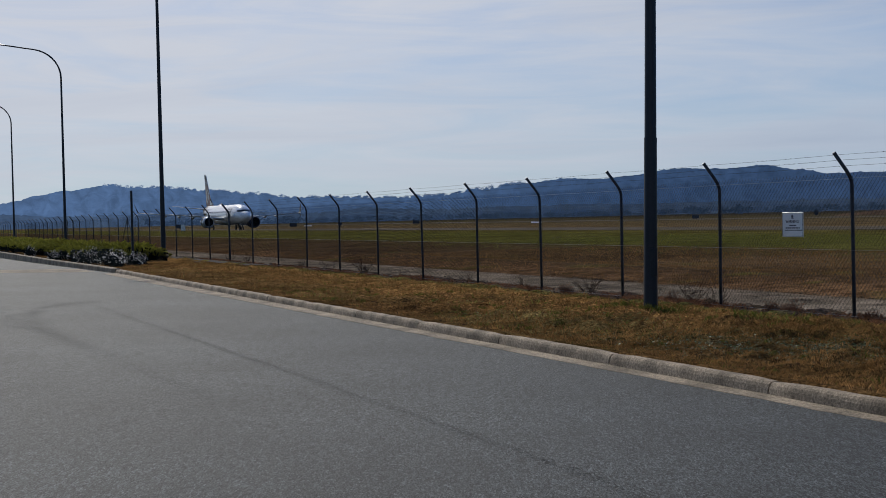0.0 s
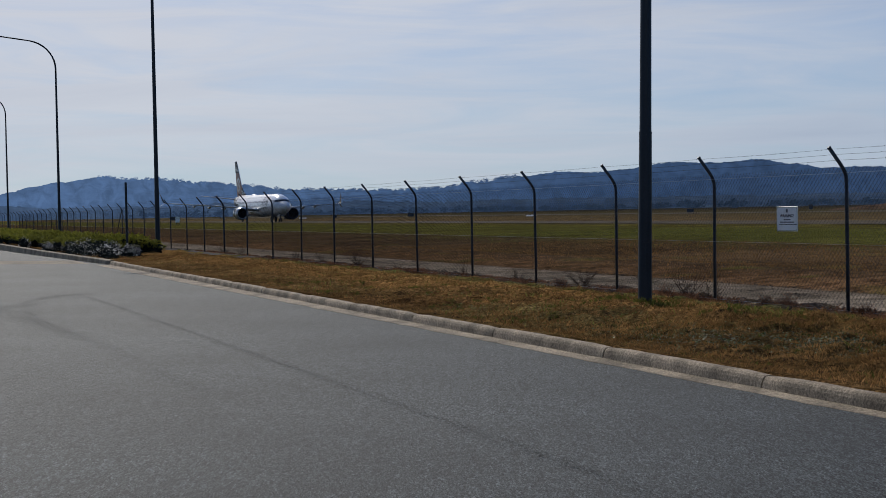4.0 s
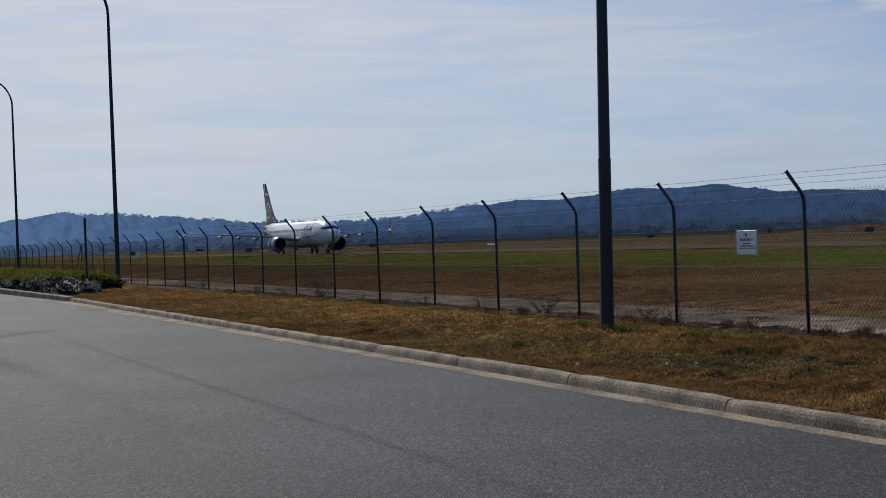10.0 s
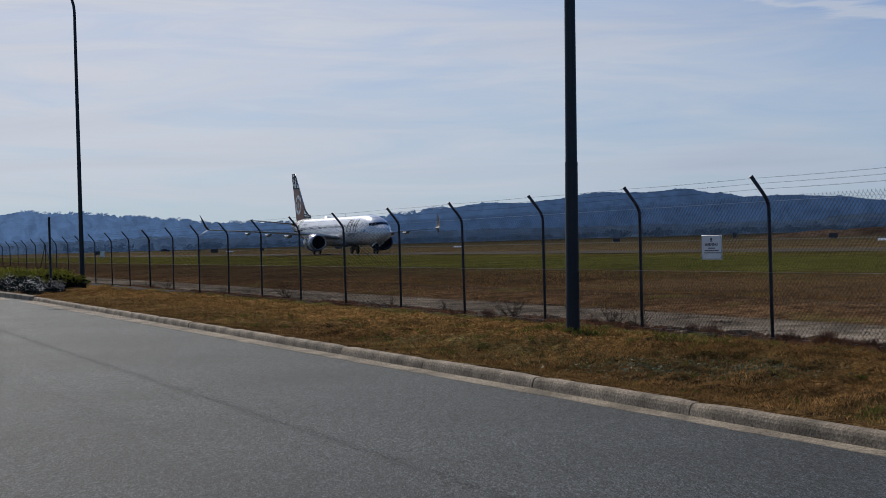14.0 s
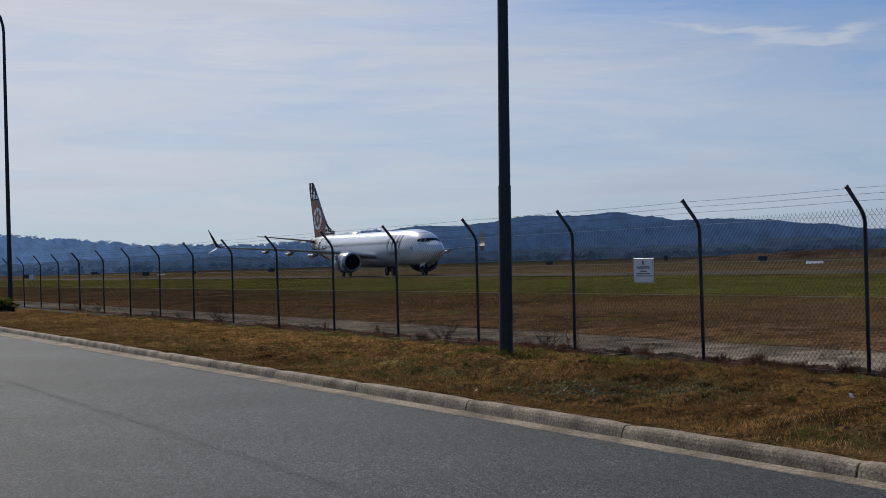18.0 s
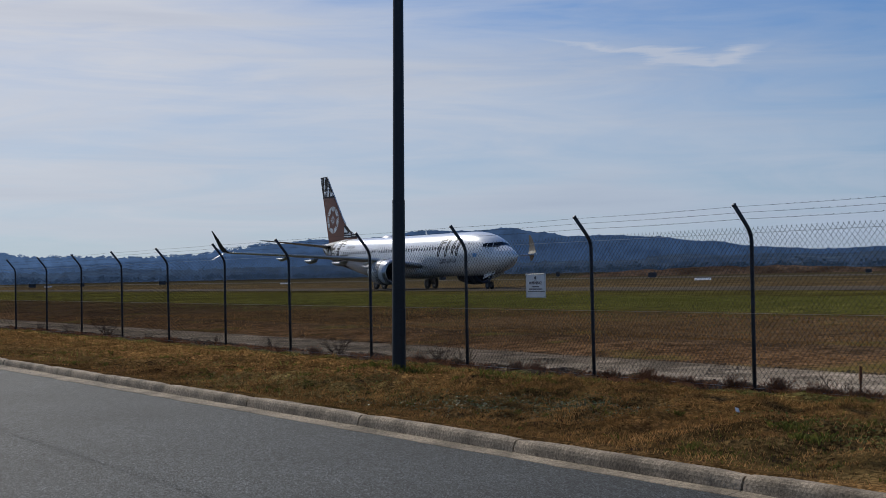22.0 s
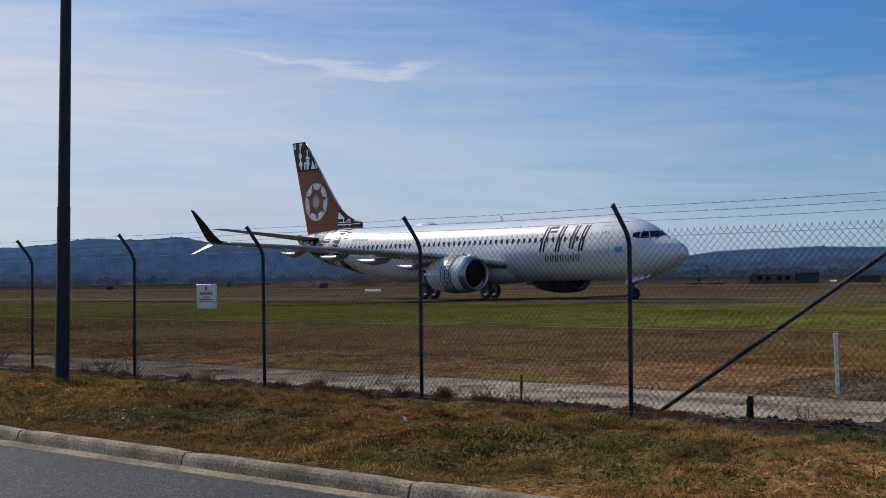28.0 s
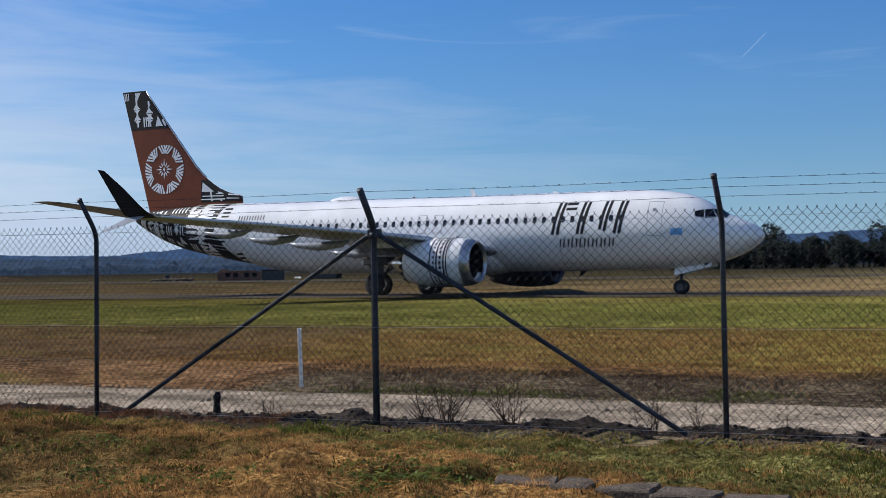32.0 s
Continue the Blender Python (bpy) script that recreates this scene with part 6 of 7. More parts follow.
tufts(tuft_spots(5, 420, 7.6, 12.4, 0, 30, 0.055, 34, 0.14) + [(10.9, 18.6, 0.4, 240, 0.1), (10.5, 19.4, 0.3, 160, 0.09), (11.3, 16.8, 0.3, 140, 0.1), (9.0, 8.6, 0.2, 130, 0.09), (9.4, 9.2, 0.22, 120, 0.08), (11.6, 9.2, 0.4, 200, 0.08), (11.4, 1.0, 0.8, 420, 0.08), (11.9, 6.6, 0.5, 240, 0.1)],
      M_GREEN, 5, "grass_tuft", "green grass tufts scattered over the verge")
tufts(tuft_spots(6, 900, 7.5, 12.5, 0, 30, 0.045, 26, -0.6), M_STRAW, 7, "grass_tuft", "dry brown grass tufts scattered over the verge")
# dark tufts as painted shade between the lighter clumps
tufts(tuft_spots(8, 1100, 7.4, 12.5, 0, 26, 0.026, 30, -0.6), M_STALK, 9, "grass_tuft", "dark grass tufts scattered over the verge as shade accents")


def leaf_patch(name, label, spots, m, seed, size=0.03):
    """Broad-leaved weeds: small tilted leaves close to the ground."""
    rnd = random.Random(seed)
    g = Geo()
    for x, y, rx, ry, n in spots:
        for _ in range(n):
            px, py = x + rnd.gauss(0, rx * 0.5), y + rnd.gauss(0, ry * 0.5)
            if px < 7.5 or px > 12.5:
                continue
            c = Vector((px, py, verge_z(px, py) + rnd.uniform(0.005, 0.045)))
            a = Vector((rnd.gauss(0, 1), rnd.gauss(0, 1), rnd.uniform(-0.1, 0.6))).normalized()
            b = a.cross(Vector((rnd.gauss(0, 0.25), rnd.gauss(0, 0.25), 1))).normalized()
            s = size * rnd.uniform(0.6, 1.5)
            g.add([c - a * s * 0.2, c + a * s * 0.5 + b * s * 0.55, c + a * s * 1.2, c + a * s * 0.5 - b * s * 0.55], [(0, 1, 2, 3)])
    tagged(g.make(name, m), label, "weeds", kind="stuff")


leaf_patch("clover_patch", "patch of glossy broad-leaved weeds in the verge", [(8.9, 12.9, 0.9, 1.5, 1500), (8.1, 14.2, 0.5, 1.0, 320), (9.3, 12.2, 0.6, 0.9, 800), (8.2, 12.9, 0.5, 0.7, 500)], M_CLOVER, 9, 0.016)
leaf_patch("clover_patch", "patch of low green weeds in the verge", [(8.7, 5.6, 0.35, 0.35, 160), (8.4, 6.5, 0.3, 0.3, 120), (9.25, 4.4, 0.45, 0.6, 900), (9.2, 3.9, 0.4, 0.4, 400), (8.75, 4.3, 0.4, 0.3, 300), (8.1, 5.9, 0.3, 0.5, 260), (9.9, 7.6, 0.4, 0.5, 300), (9.3, 8.4, 0.4, 0.6, 300), (9.9, 4.6, 0.12, 0.25, 70), (9.6, 9.4, 0.4, 1.2, 260), (9.5, 17.2, 0.5, 1.2, 200), (8.3, 19.5, 0.4, 0.7, 120), (9.2, 23.0, 0.6, 1.4, 160)], M_LEAF, 10, 0.022)


def lump(rnd, r, flat=0.8):
    """An uneven stone: a rough faceted lump."""
    bm = bmesh.new()
    bmesh.ops.create_icosphere(bm, subdivisions=1, radius=r)
    for v in bm.verts:
        v.co *= rnd.uniform(0.72, 1.22)
        v.co.z *= flat
    bm.verts.index_update()
    out = [v.co.copy() for v in bm.verts], [[v.index for v in f.verts] for f in bm.faces]
    bm.free()
    return out


def ridge_z(x, y):
    k = math.exp(-((x - 13.33) / 0.16) ** 2) * (1.0 if y < 9 else max(0.25, 1 - (y - 9) / 6.0))
    return verge_z(x, y) - 0.015 + k * (0.065 + 0.035 * nz2(x, y, 2.1, 6.0)) + 0.022 * nz2(x, y, 9.0) * min(1.0, k * 3 + 0.2) + 0.012 * nz2(x, y, 23.0)


sheet("soil_bank", steps(12.9, 13.75, 0.045), steps(-6, 22, 0.05), ridge_z, M_SOIL, "low bank of dark crumbly soil along the fence", "soil")


def build_soil():
    rnd = random.Random(17)
    kinds = [lump(rnd, 1.0) for _ in range(8)]
    g = Geo()
    for _ in range(3600):
        y = -6 + 58 * rnd.random() ** 1.7
        x = rnd.gauss(13.32, 0.17) if rnd.random() < 0.75 else rnd.uniform(12.4, 13.6)
        r = 0.008 + 0.026 * rnd.random() ** 2.2
        z = ridge_z(x, y) if 12.95 < x < 13.7 and y < 22 else verge_z(x, y)
        vs, fs = rnd.choice(kinds)
        a = rnd.uniform(0, 6.28)
        g.add([(x + (v.x * math.cos(a) - v.y * math.sin(a)) * r, y + (v.x * math.sin(a) + v.y * math.cos(a)) * r, z + v.z * r) for v in vs], fs)
    tagged(g.make("soil_ridge", M_SOIL), "ridge of dark crumbly soil and stones under the fence", "soil", kind="stuff")
    g = Geo()
    for _ in range(5200):
        y = -5 + 16 * rnd.random()
        x = rnd.uniform(12.35, 13.1)
        r = rnd.uniform(0.006, 0.02)
        vs, fs = rnd.choice(kinds)
        g.add([(x + v.x * r, y + v.y * r, verge_z(x, y) + v.z * r) for v in vs], fs)
    tagged(g.make("loose_gravel", M_ROCK), "loose grey gravel at the foot of the fence", "gravel", kind="stuff")


build_soil()


def build_track_stones():
    rnd = random.Random(61)
    kinds = [lump(rnd, 1.0) for _ in range(6)]
    g = Geo()
    for _ in range(5200):
        y = -6 + 40 * rnd.random() ** 1.6
        x = rnd.choice((rnd.gauss(13.75, 0.12), rnd.gauss(16.5, 0.12), rnd.uniform(13.6, 16.6), rnd.gauss(15.1, 0.25)))
        r = rnd.uniform(0.006, 0.02) * (1.0 if rnd.random() < 0.93 else 1.8)
        vs, fs = rnd.choice(kinds)
        z = -0.165 + 0.02 * nz2(x, y, 0.8) if 13.6 < x < 16.5 else -0.19
        g.add([(x + v.x * r, y + v.y * r, z + v.z * r) for v in vs], fs)
    tagged(g.make("track_gravel", M_GRAVEL), "loose pale stones on the perimeter track", "gravel", kind="stuff")


build_track_stones()


def build_weeds():
    """Leafless weed bushes along the fence."""
    rnd = random.Random(23)

    def weed(x, y, h, n, fuzzy):
        t = thing("dry_weed", pose(x, y, -0.19), "brown fuzzy tussock of dead weed at the fence" if fuzzy else "bare brown branching weed by the fence", "weed", "weeds along the fence")
        g = Geo()
        for _ in range(n):
            a = rnd.uniform(0, 6.283)
            sp = rnd.uniform(0.15, 0.75) if fuzzy else rnd.uniform(0.3, 1.15)
            p = Vector((rnd.gauss(0, 0.04), rnd.gauss(0, 0.1) if fuzzy else rnd.gauss(0, 0.05), 0))
            d = Vector((math.cos(a) * sp, math.sin(a) * sp, 1)).normalized()
            ln = h * (rnd.uniform(0.35, 1.0) if fuzzy else rnd.uniform(0.65, 1.3))
            path = [p]
            for k in range(4):
                d = (d + Vector((rnd.gauss(0, 0.14), rnd.gauss(0, 0.14), rnd.gauss(0.05, 0.1)))).normalized()
                path.append(path[-1] + d * ln / 4)
            g.tube(path, [0.003, 0.0026, 0.0022, 0.0018, 0.0012] if fuzzy else [0.0048, 0.004, 0.0032, 0.0024, 0.0014], 4, cap=False)
            for q in path[1:4]:
                for _ in range(2 if not fuzzy else 4):
                    e = Vector((rnd.gauss(0, 1), rnd.gauss(0, 1), rnd.uniform(0.2, 1.2))).normalized() * ln * rnd.uniform(0.12, 0.36)
                    g.tube([q, q + e * 0.6, q + e + Vector((0, 0, 0.02))], [0.002, 0.0017, 0.001] if fuzzy else [0.003, 0.0024, 0.001], 3, cap=False)
        g.make("stem", M_TWIG if fuzzy else M_STALK, t)
    for x, y, h, n, fz in ((13.3, 5.75, 0.62, 16, 0), (13.35, 5.1, 0.5, 14, 0), (13.3, 6.0, 0.4, 8, 0), (13.2, 7.75, 0.3, 6, 0), (13.3, 3.6, 0.36, 9, 0), (13.3, 3.1, 0.4, 6, 0), (13.2, 2.2, 0.25, 5, 0), (13.1, 10.9, 0.25, 6, 0), (13.1, 12.0, 0.32, 9, 0),
                           (12.95, 12.9, 0.27, 70, 1), (12.95, 13.7, 0.25, 64, 1), (12.9, 15.4, 0.27, 60, 1), (12.95, 14.6, 0.22, 56, 1), (12.95, 11.6, 0.2, 44, 1), (12.98, 12.3, 0.24, 56, 1), (12.92, 16.3, 0.22, 50, 1), (12.95, 18.2, 0.3, 40, 1), (13.05, 18.9, 0.22, 40, 1), (13.1, 20.6, 0.36, 12, 0), (13.1, 21.4, 0.5, 14, 0), (13.0, 21.9, 0.3, 26, 1), (13.1, 22.6, 0.42, 10, 0),
                           (13.3, 25.7, 0.6, 18, 0), (13.0, 26.1, 0.3, 24, 1), (13.2, 28.7, 0.3, 8, 0), (13.2, 31.9, 0.36, 9, 0), (13.1, 36.4, 0.3, 8, 0), (13.2, 40.1, 0.75, 26, 0), (13.2, 44.0, 0.4, 9, 0), (13.2, 47.0, 0.45, 9, 0), (13.2, 55.0, 0.6, 12, 0), (13.2, 58.0, 0.55, 12, 0)):
        weed(x, y, h, n, fz)


build_weeds()


def build_small():
    # white marker post, broken stub and thin stake by the track
    t = thing("marker_post", pose(17.23, 9.67, -0.2, 0, -3, 0), "slim white plastic marker post in the grass", "marker")
    g = Geo()
    g.box((0, 0, 0.38), (0.02, 0.06, 0.82), bevel=0.006)
    g.make("stem", M_PLASTIC, t)
    g = Geo()
    g.box((0, 0, 0.81), (0.026, 0.066, 0.05), bevel=0.006)
    g.make("cap", M_PLASTIC, t)
    t = thing("broken_stub", pose(13.5, 8.67, -0.2, 0, 3, 0), "short dark broken timber stub in the soil", "post")
    g = Geo()
    rnd = random.Random(2)
    n = 10
    g.loft([[Vector((math.cos(6.283 * j / n) * r * rnd.uniform(0.9, 1.1), math.sin(6.283 * j / n) * r * rnd.uniform(0.9, 1.1), z + (rnd.uniform(-0.03, 0.03) if z > 0.2 else 0))) for j in range(n)] for z, r in ((-0.1, 0.055), (0.05, 0.045), (0.17, 0.036), (0.22, 0.046), (0.27, 0.03))])
    g.make("timber", M_DARK, t)
    t = thing("thin_stake", pose(13.05, 11.68, -0.18, 1, 0, 0), "thin dark stake with rusty top", "stake")
    g = Geo()
    g.tube([(0, 0, -0.1), (0, 0, 0.3)], 0.011, 8)
    g.make("rod", M_TWIG, t)
    g = Geo()
    g.tube([(0, 0, 0.2), (0.005, 0, 0.29), (0, 0, 0.42)], [0.014, 0.021, 0.011], 8)
    g.make("cap", M_TWIG, t)
    t = thing("litter", pose(9.76, 10.33, verge_z(9.76, 10.33) + 0.03, 20, 30, 10), "scrap of white paper on the grass", "litter")
    g = Geo()
    g.add([(-0.03, -0.035, 0), (0.03, -0.02, 0.02), (0.035, 0.035, 0), (-0.02, 0.03, 0.035), (0, 0, 0.045)], [(0, 1, 4), (1, 2, 4), (2, 3, 4), (3, 0, 4)])
    g.make("paper", M_PLASTIC, t)
    # rough stone blocks edging the verge
    rnd = random.Random(6)
    for x, y, w, d, h, rz in ((9.12, 3.36, 0.46, 0.42, 0.20, 16), (9.08, 2.99, 0.34, 0.28, 0.17, -4), (9.05, 2.61, 0.36, 0.40, 0.16, 3), (8.96, 2.18, 0.36, 0.41, 0.15, -3), (8.86, 1.74, 0.36, 0.41, 0.14, 2), (8.76, 1.30, 0.36, 0.40, 0.13, -2), (8.68, 0.88, 0.36, 0.40, 0.13, 4)):
        bm = bmesh.new()
        bmesh.ops.create_cube(bm, size=1.0)
        bmesh.ops.subdivide_edges(bm, edges=bm.edges[:], cuts=3, use_grid_fill=True)
        for v in bm.verts:
            q = Vector((v.co.x * w, v.co.y * d, v.co.z * (h + 0.15)))
            e = noise.noise_vector(q * 6 + Vector((x, y, 0)) * 5) * 0.022
            v.co = q + Vector((e.x, e.y, e.z * (0.5 if v.co.z > 0.49 else 1)))
        bmesh.ops.bevel(bm, geom=[k for k in bm.edges if len(k.link_faces) == 2 and k.calc_face_angle(0) > 0.9], offset=0.012, segments=1, affect="EDGES")
        me = bpy.data.meshes.new("stone_block")
        bm.to_mesh(me)
        bm.free()
        me.materials.append(M_ROCK)
        ob = new("stone_block", me)
        ob.matrix_world = pose(x, y, -0.065 - h / 2 - 0.03, rnd.uniform(-3, 3), rnd.uniform(-5, 2), rz)
        tagged(ob, "rough brownish grey stone block edging the verge", "stone", "stone edging blocks")
    # bare steel pole in the planted bed
    t = thing("bare_pole", pose(8.95, 56.5, -0.1), "bare dark steel pole in the planted bed", "pole")
    g = Geo()
    g.tube([(0, 0, -0.2), (0, 0, 2.9)], 0.048, 12)
    g.make("shaft", M_POLE, t)
    g = Geo()
    g.tube([(0, 0, 2.88), (0, 0, 2.93)], [0.052, 0.04], 12)
    g.make("cap", M_POLE, t)


build_small()


def build_bed():
    """Clipped strappy hedge with silvery shrubs in front."""
    rnd = random.Random(41)
    sheet("bed_soil", [6.2, 8, 10, 12.6], [49.5, 60, 80, 100, 138], lambda x, y: -0.09 - (0.3 if x < 6.5 else 0), M_SOIL, "dark soil of the planted bed", "soil")
    meshes = []
    for k in range(3):
        g = Geo()
        for _ in range(2600):
            x, y = rnd.uniform(-1.5, 1.5), rnd.uniform(-2.6, 2.6)
            h = rnd.uniform(0.56, 0.76) * (1 - 0.3 * abs(x / 1.5) ** 3) * (0.86 + 0.75 * nz2(x, y, 1.3, k * 9.0 + 2))
            p = Vector((x * 0.92, y, h * rnd.uniform(0.55, 0.82)))
            a = rnd.uniform(0, 6.283)
            tip = Vector((x + math.cos(a) * 0.16, y + math.sin(a) * 0.16, h))
            s = Vector((-math.sin(a), math.cos(a), 0)) * 0.018
            mid = p.lerp(tip, 0.6) + Vector((0, 0, 0.08))
            g.add([p - s, p + s, mid + s, tip, mid - s], [(0, 1, 2, 3, 4)])
        meshes.append(g.mesh("foliage", M_HEDGE))
        # inner leaves in a dark colour, imitating the hedge's self-shadow
        g = Geo()
        for _ in range(3400):
            x, y = rnd.uniform(-1.45, 1.45), rnd.uniform(-2.6, 2.6)
            c = Vector((x, y, rnd.uniform(0.02, 0.6) * (1 - 0.3 * abs(x / 1.5) ** 3)))
            a = Vector((rnd.gauss(0, 1), rnd.gauss(0, 1), rnd.gauss(0, 0.8))).normalized() * 0.09
            b = a.orthogonal() * 0.5
            g.add([c - a, c + b, c + a, c - b], [(0, 1, 2, 3)])
        meshes.append(g.mesh("inner_leaves", M_TREE))
    for i in range(14):
        y = 60.7 + i * 4.9
        t = thing("hedge_shrub", pose(9.15 - 0.012 * (y - 60), y, -0.1, 0, 0, rnd.choice((0, 180)) + rnd.uniform(-4, 4)), "dense green strappy shrub in the roadside bed", "shrub", "hedge shrubs")
        share("foliage", meshes[2 * (i % 3)], Matrix.Identity(4), t)
        share("inner_leaves", meshes[2 * (i % 3) + 1], Matrix.Identity(4), t, "inner leaves coloured dark for the hedge's own shade")
        g = Geo()
        for j in range(6):
            g.tube([(rnd.uniform(-0.8, 0.8), rnd.uniform(-1.8, 1.8), -0.1), (rnd.uniform(-0.9, 0.9), rnd.uniform(-2, 2), 0.4)], [0.02, 0.01], 5)
        g.make("stem", M_TWIG, t)
    for i, (x, y, r) in enumerate(((7.75, 52.6, 0.62), (8.0, 54.3, 0.72), (7.7, 56.2, 0.7), (7.55, 58.4, 0.75), (7.4, 60.6, 0.6), (8.6, 53.4, 0.6), (7.2, 66.5, 0.55), (7.1, 68.5, 0.5), (7.0, 78, 0.5))):
        t = thing("silver_shrub", pose(x, y, -0.1), "low silvery-leaved shrub at the edge of the bed", "shrub", "silver shrubs")
        g = Geo()
        leaf_ball(g, (0, 0, r * 0.42), (r * 0.86, r * 0.96, r * 0.66), 300, 0.021, 90 + i, 0.95, 0)
        g.make("silver_leaves", M_SILVER, t)
        g = Geo()
        leaf_ball(g, (0, 0, r * 0.36), (r * 0.85, r * 0.95, r * 0.6), 900, 0.05, 130 + i, 0.9, 0)
        g.make("leaves", M_TREE, t)


build_bed()


def build_airfield():
    """Small things out on the airfield."""
    def at(a, d, z=0.0, rz=0.0):
        return pose(d * math.sin(radians(a)), d * math.cos(radians(a)), z, 0, 0, rz)
    for a, d, w in ((42.2, 176, 2.0), (25.3, 300, 2.2), (60.6, 250, 1.1), (16.0, 420, 2.2)):
        t = thing("gable_marker", at(a, d, 0, -a), "low white runway gable marker", "marker", "runway markers")
        g = Geo()
        g.slab([(-w / 2, -0.4, 0.02), (-w / 2, 0.4, 0.02), (-w / 2, 0, 0.3)], (1, 0, 0), w)
        g.make("board", M_PLASTIC, t)
    for a, d, w, h in ((40.2, 250, 1.5, 0.95), (31.7, 330, 1.6, 0.9), (20.4, 420, 2.0, 1.1), (15.4, 400, 2.0, 1.1), (48.6, 260, 1.1, 0.8), (55.4, 300, 0.9, 0.9), (17.3, 420, 1.2, 0.9), (36.4, 380, 1.0, 1.4), (10.9, 480, 3.0, 1.3)):
        t = thing("equipment_box", at(a, d, 0, -a), "small dark equipment box on the airfield", "box", "airfield boxes")
        g = Geo()
        g.box((0, 0, h * 0.55), (w, 0.7, h * 0.9), bevel=0.05)
        g.make("casing", M_DOOR, t)
        g = Geo()
        g.box((0, 0, 0.05), (w * 1.1, 0.8, 0.14), bevel=0.02)
        g.make("plinth", M_CONC, t)
    t = thing("taxiway_sign", at(11.0, 246, 0, -11), "small white sign beside the taxiway", "sign")
    g = Geo()
    g.box((0, 0, 0.85), (0.75, 0.08, 1.0), bevel=0.02)
    g.make("panel", M_PLASTIC, t)
    for s in (-0.25, 0.25):
        g = Geo()
        g.tube([(s, 0, -0.1), (s, 0, 0.4)], 0.04, 8)
        g.make("leg", M_GALV, t)
    # car standing far across the airfield
    t = thing("car", at(13.46, 700, 0, -13.46), "small dark blue car with pale roof far across the airfield", "car")
    g = Geo()
    g.loft([[Vector((x, -0.85 * w_, 0.3)), Vector((x, 0.85 * w_, 0.3)), Vector((x, 0.85 * w_, h)), Vector((x, -0.85 * w_, h))] for x, h, w_ in ((-2.1, 0.7, 0.85), (-1.9, 0.95, 1.0), (0.7, 1.0, 1.0), (1.9, 0.85, 1.0), (2.1, 0.6, 0.85))])
    g.make("body", M_SLATE, t)
    g = Geo()
    g.loft([[Vector((x, -0.7, 0.96)), Vector((x, 0.7, 0.96)), Vector((x * 0.72, 0.6, 1.42)), Vector((x * 0.72, -0.6, 1.42))] for x in (-1.7, -0.5, 0.9)])
    g.make("cabin", M_GLASS, t, "dark glazed cabin")
    g = Geo()
    g.box((-0.25, 0, 1.45), (1.7, 1.2, 0.05), bevel=0.02)
    g.make("roof", M_PLASTIC, t, "pale roof")
    for x in (-1.3, 1.3):
        for y in (-0.8, 0.8):
            g = Geo()
            g.tube([(x, y - 0.1, 0.32), (x, y + 0.1, 0.32)], 0.32, 14)
            g.make("wheel", M_TYRE, t)
    # earth bank
    rows = []
    for i in range(41):
        a = 37.0 + 13.0 * i / 40
        d = 330
        hgt = 1.9 * math.sin(math.pi * i / 40) ** 0.6 * (1 + 0.35 * nz2(i * 0.5, 3)) if 0 < i < 40 else 0.0
        rows.append([Vector(((d + o) * math.sin(radians(a)), (d + o) * math.cos(radians(a)), hgt * k - 0.05)) for o, k in ((-7, 0), (-4, 0.55), (-1.5, 0.95), (1.5, 1.0), (5, 0.6), (9, 0))])
    g = Geo()
    g.loft(rows, closed=False, caps=False)
    tagged(g.make("earth_bank", mat("bare_red_earth", (0.075, 0.05, 0.034), 0.95, 0, 0.4, 0.15, 0.9, coords="World", spec=0.0), smooth=True), "low bank of bare reddish earth across the airfield", "bank", kind="structure")
    # ruined brick hut
    t = thing("brick_hut", at(58.7, 215, 0, -58.7), "low ruined red-brick hut with dark openings", "building")
    g = Geo()
    g.box((-1.7, 0, 0.7), (6.6, 3.4, 1.4), bevel=0.03)
    g.make("wall", M_BRICK, t)
    g = Geo()
    g.box((-4.0, -0.2, 1.5), (1.1, 1.1, 0.5), bevel=0.03)
    g.make("chimney_stump", M_BRICK, t)
    g = Geo()
    g.box((-1.4, -0.1, 1.47), (4.2, 3.6, 0.14), bevel=0.03)
    g.make("roof_slab", M_CONC, t)
    # near-black plates on the wall, coloured as the shade inside openings
    for x in (-3.4, -2.2, -0.6, 0.6):
        g = Geo()
        g.box((x, -1.71, 0.85), (0.7, 0.06, 0.6), bevel=0.02)
        g.make("opening", M_DARK, t)
    g = Geo()
    g.box((3.4, 0.2, 0.75), (3.4, 3.0, 1.5), bevel=0.05)
    g.make("dark_annexe", M_DOOR, t)
    g = Geo()
    g.box((3.4, 0.1, 1.55), (3.7, 3.4, 0.12), bevel=0.03)
    g.make("annexe_roof", M_GALV, t)
    t = thing("rubble_heap", at(55.6, 216, 0, -57), "low heap of rubble beside the hut", "rubble")
    rnd = random.Random(71)
    g = Geo()
    for _ in range(60):
        vs, fs = lump(rnd, rnd.uniform(0.15, 0.45))
        ox, oy = rnd.uniform(-3, 3), rnd.uniform(-1, 1)
        g.add([v + Vector((ox, oy, 0.15)) for v in vs], fs)
    g.make("stones", M_ROCK, t)
    # plain dark box added in place of low distant vegetation
    t = thing("container", at(61.8, 225, 0, -61.8), "long low dark box put for distant vegetation", "container")
    g = Geo()
    g.box((0, 0, 0.5), (4.6, 1.6, 0.95), bevel=0.04)
    g.make("box", M_DOOR, t)
    g = Geo()
    g.box((0, 0, 1.0), (4.7, 1.7, 0.07), bevel=0.02)
    g.make("lid", M_SLATE, t)
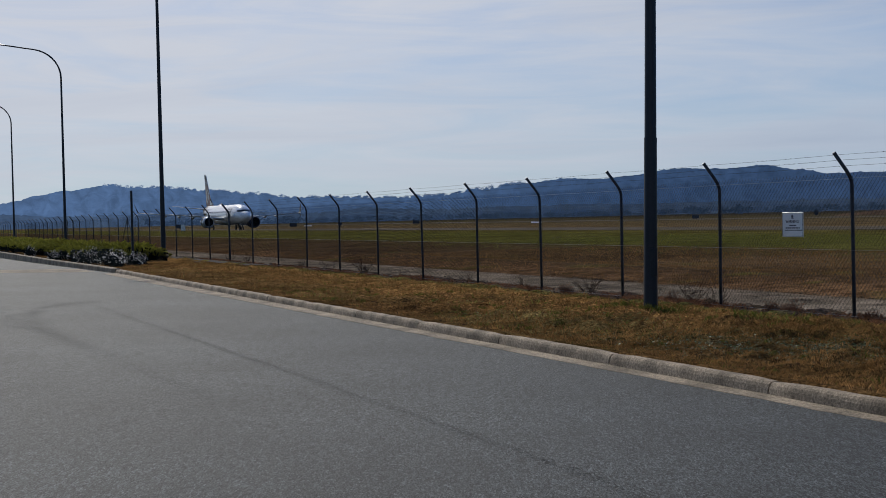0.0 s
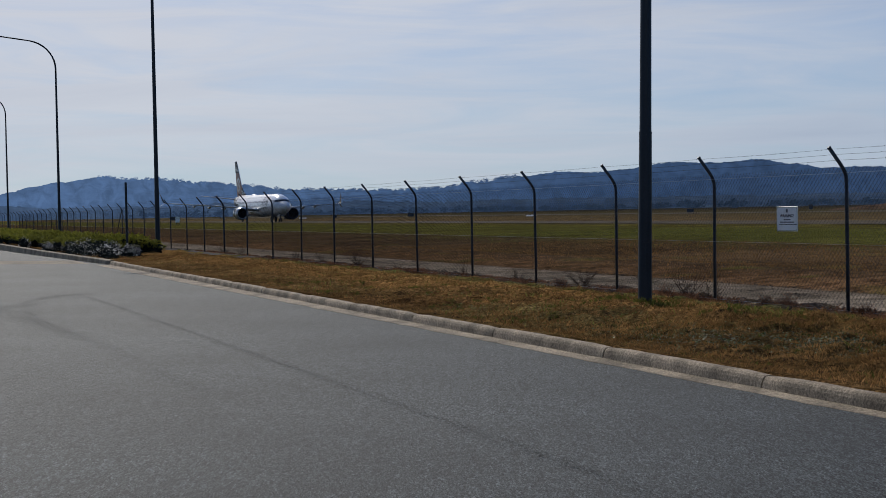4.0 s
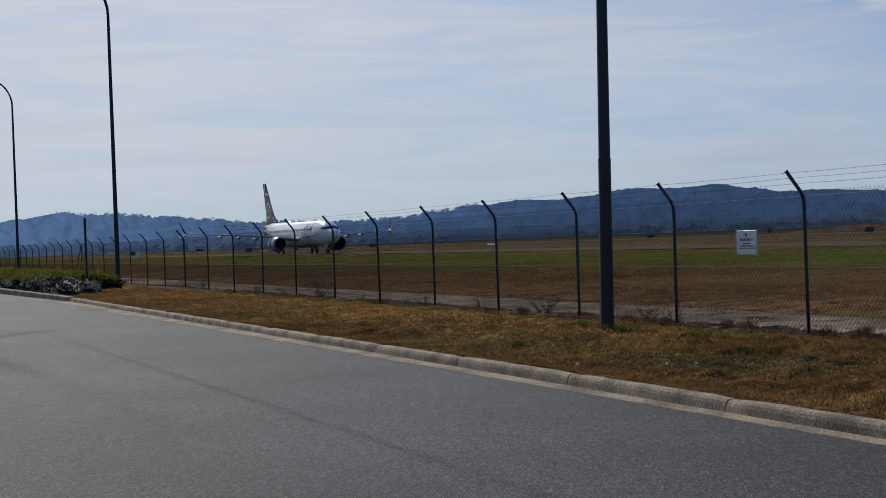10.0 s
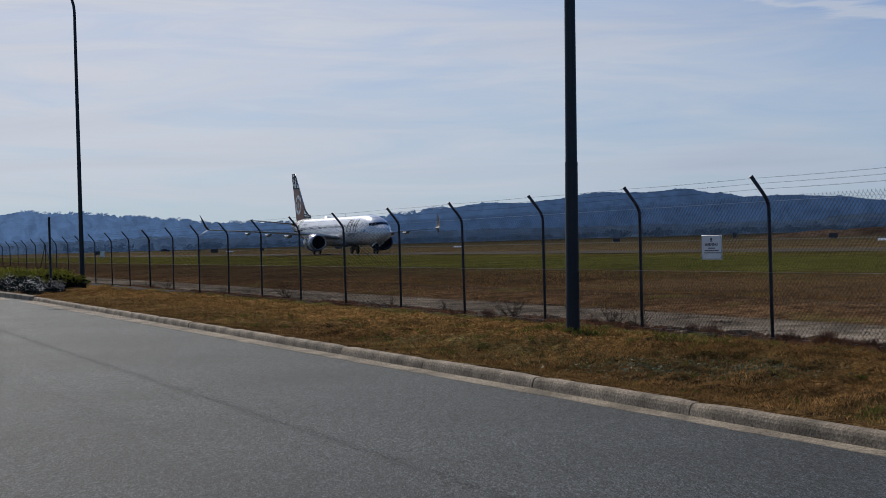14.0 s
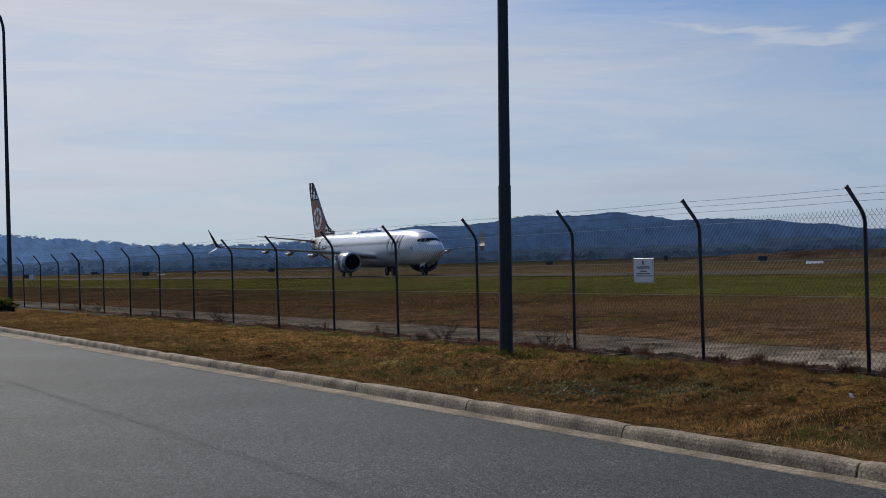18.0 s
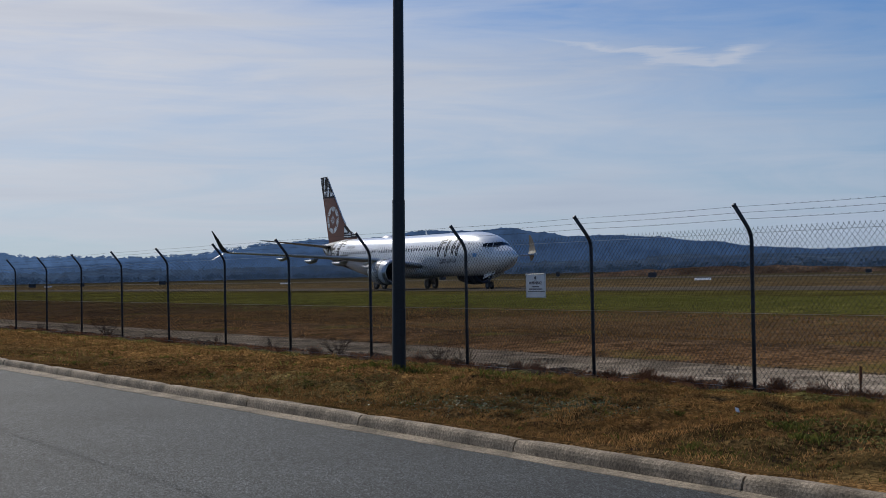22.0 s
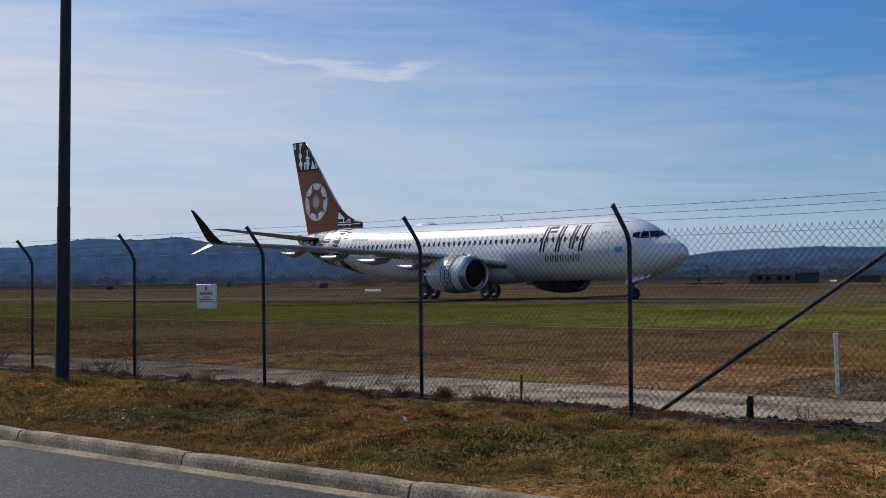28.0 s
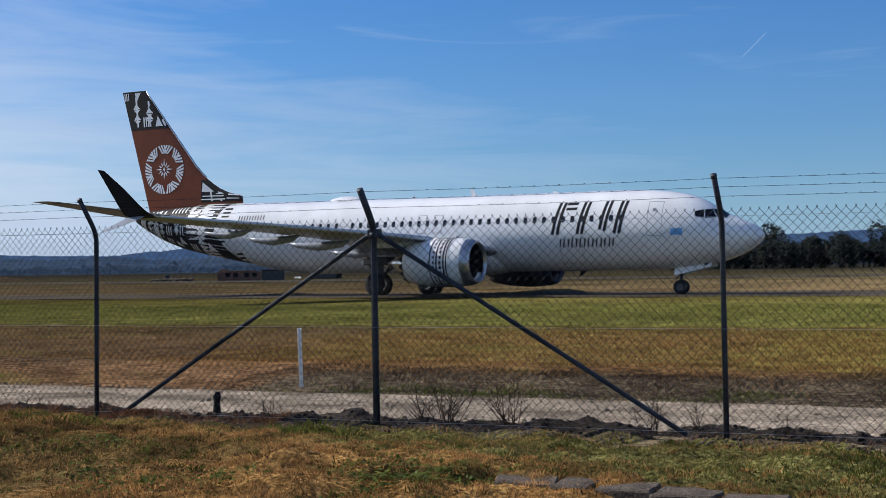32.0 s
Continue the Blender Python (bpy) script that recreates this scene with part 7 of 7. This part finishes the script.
    t = thing("yellow_marker", at(67.4, 330, 0, -67), "yellow marker board at the far edge of the airfield", "marker")
    g = Geo()
    g.box((0, 0, 0.7), (0.9, 0.1, 1.0), bevel=0.03)
    g.make("panel", M_YELLOW, t)
    g = Geo()
    g.tube([(0, 0, -0.1), (0, 0, 0.4)], 0.05, 8)
    g.make("leg", M_GALV, t)


build_airfield()


def build_road_marks():
    """Worn paving seam and curved tyre marks: many small dark smears on the asphalt."""
    tar = mat("tar_seam", (0.0215, 0.025, 0.0258), 0.86, 0, 0.3, 3.0, 60.0, coords="World", spec=0.18, island=0.3)

    rubber = mat("tyre_rubber_trace", (0.0228, 0.0268, 0.0275), 0.86, 0, 0.3, 3.0, 60.0, coords="World", spec=0.2, island=0.3)

    def road_z(x):
        return ROAD_Z + 0.02 * (6.93 - x) / 6.0 + 0.002
    rnd = random.Random(12)

    def blot(g, x, y, r):
        a0 = rnd.uniform(0, 6.28)
        pts = [(x + r * rnd.uniform(0.6, 1.2) * math.cos(a0 + k * 1.0472), y + 1.8 * r * rnd.uniform(0.6, 1.2) * math.sin(a0 + k * 1.0472)) for k in range(6)]
        g.add([(u, v, road_z(u)) for u, v in pts], [(0, 1, 2, 3, 4, 5)])
    g = Geo()
    for _ in range(1900):
        y = rnd.uniform(4.0, 30.0)
        if nz2(y, 1.0, 0.45, 3.0) < -0.22:
            continue
        x = 4.0 - 0.008 * (y - 10) + 0.05 * nz2(y, 0, 0.8) + rnd.gauss(0, 0.05)
        blot(g, x, y, rnd.uniform(0.004, 0.013))
    tagged(g.make("paving_seam", tar), "worn dark paving seam in the road", "seam", kind="stuff")
    # one hooked mark that swings over to the kerb, and a short one beside it
    hook = [Vector(p) for p in ((2.7, 12.5, 0), (2.6, 16.5, 0), (2.3, 20.5, 0), (2.18, 23.5, 0), (2.3, 26.3, 0), (2.7, 28.7, 0), (3.3, 30.3, 0), (4.3, 31.0, 0))]
    stub = [Vector(p) for p in ((1.95, 23.4, 0), (1.85, 24.9, 0), (1.95, 26.2, 0), (2.2, 27.6, 0))]
    for line, n in ((hook, 4200), (stub, 800)):
        g = Geo()
        for _ in range(n):
            q = rnd.random() * (len(line) - 1)
            k = min(int(q), len(line) - 2)
            p = line[k].lerp(line[k + 1], q - k)
            fade = 0.35 if p.y < 19 else 1.0
            if rnd.random() > fade or nz2(p.x * 3, p.y, 0.9, 6.0) < -0.3:
                continue
            blot(g, p.x + rnd.gauss(0, 0.12), p.y + rnd.gauss(0, 0.25), rnd.uniform(0.005, 0.014))
        tagged(g.make("tyre_mark", rubber), "faint curved tyre mark on the asphalt", "mark", kind="stuff")
    g = Geo()
    g.add([(x, y, road_z(x) + 0.001) for x, y in ((-9, 61.9), (6.75, 51.2), (6.75, 55.4), (-9, 66.4))], [(0, 1, 2, 3)])
    tagged(g.make("crossing_strip", M_GUTTER), "pale concrete strip across the road mouth", "strip", kind="structure")


build_road_marks()

motions()
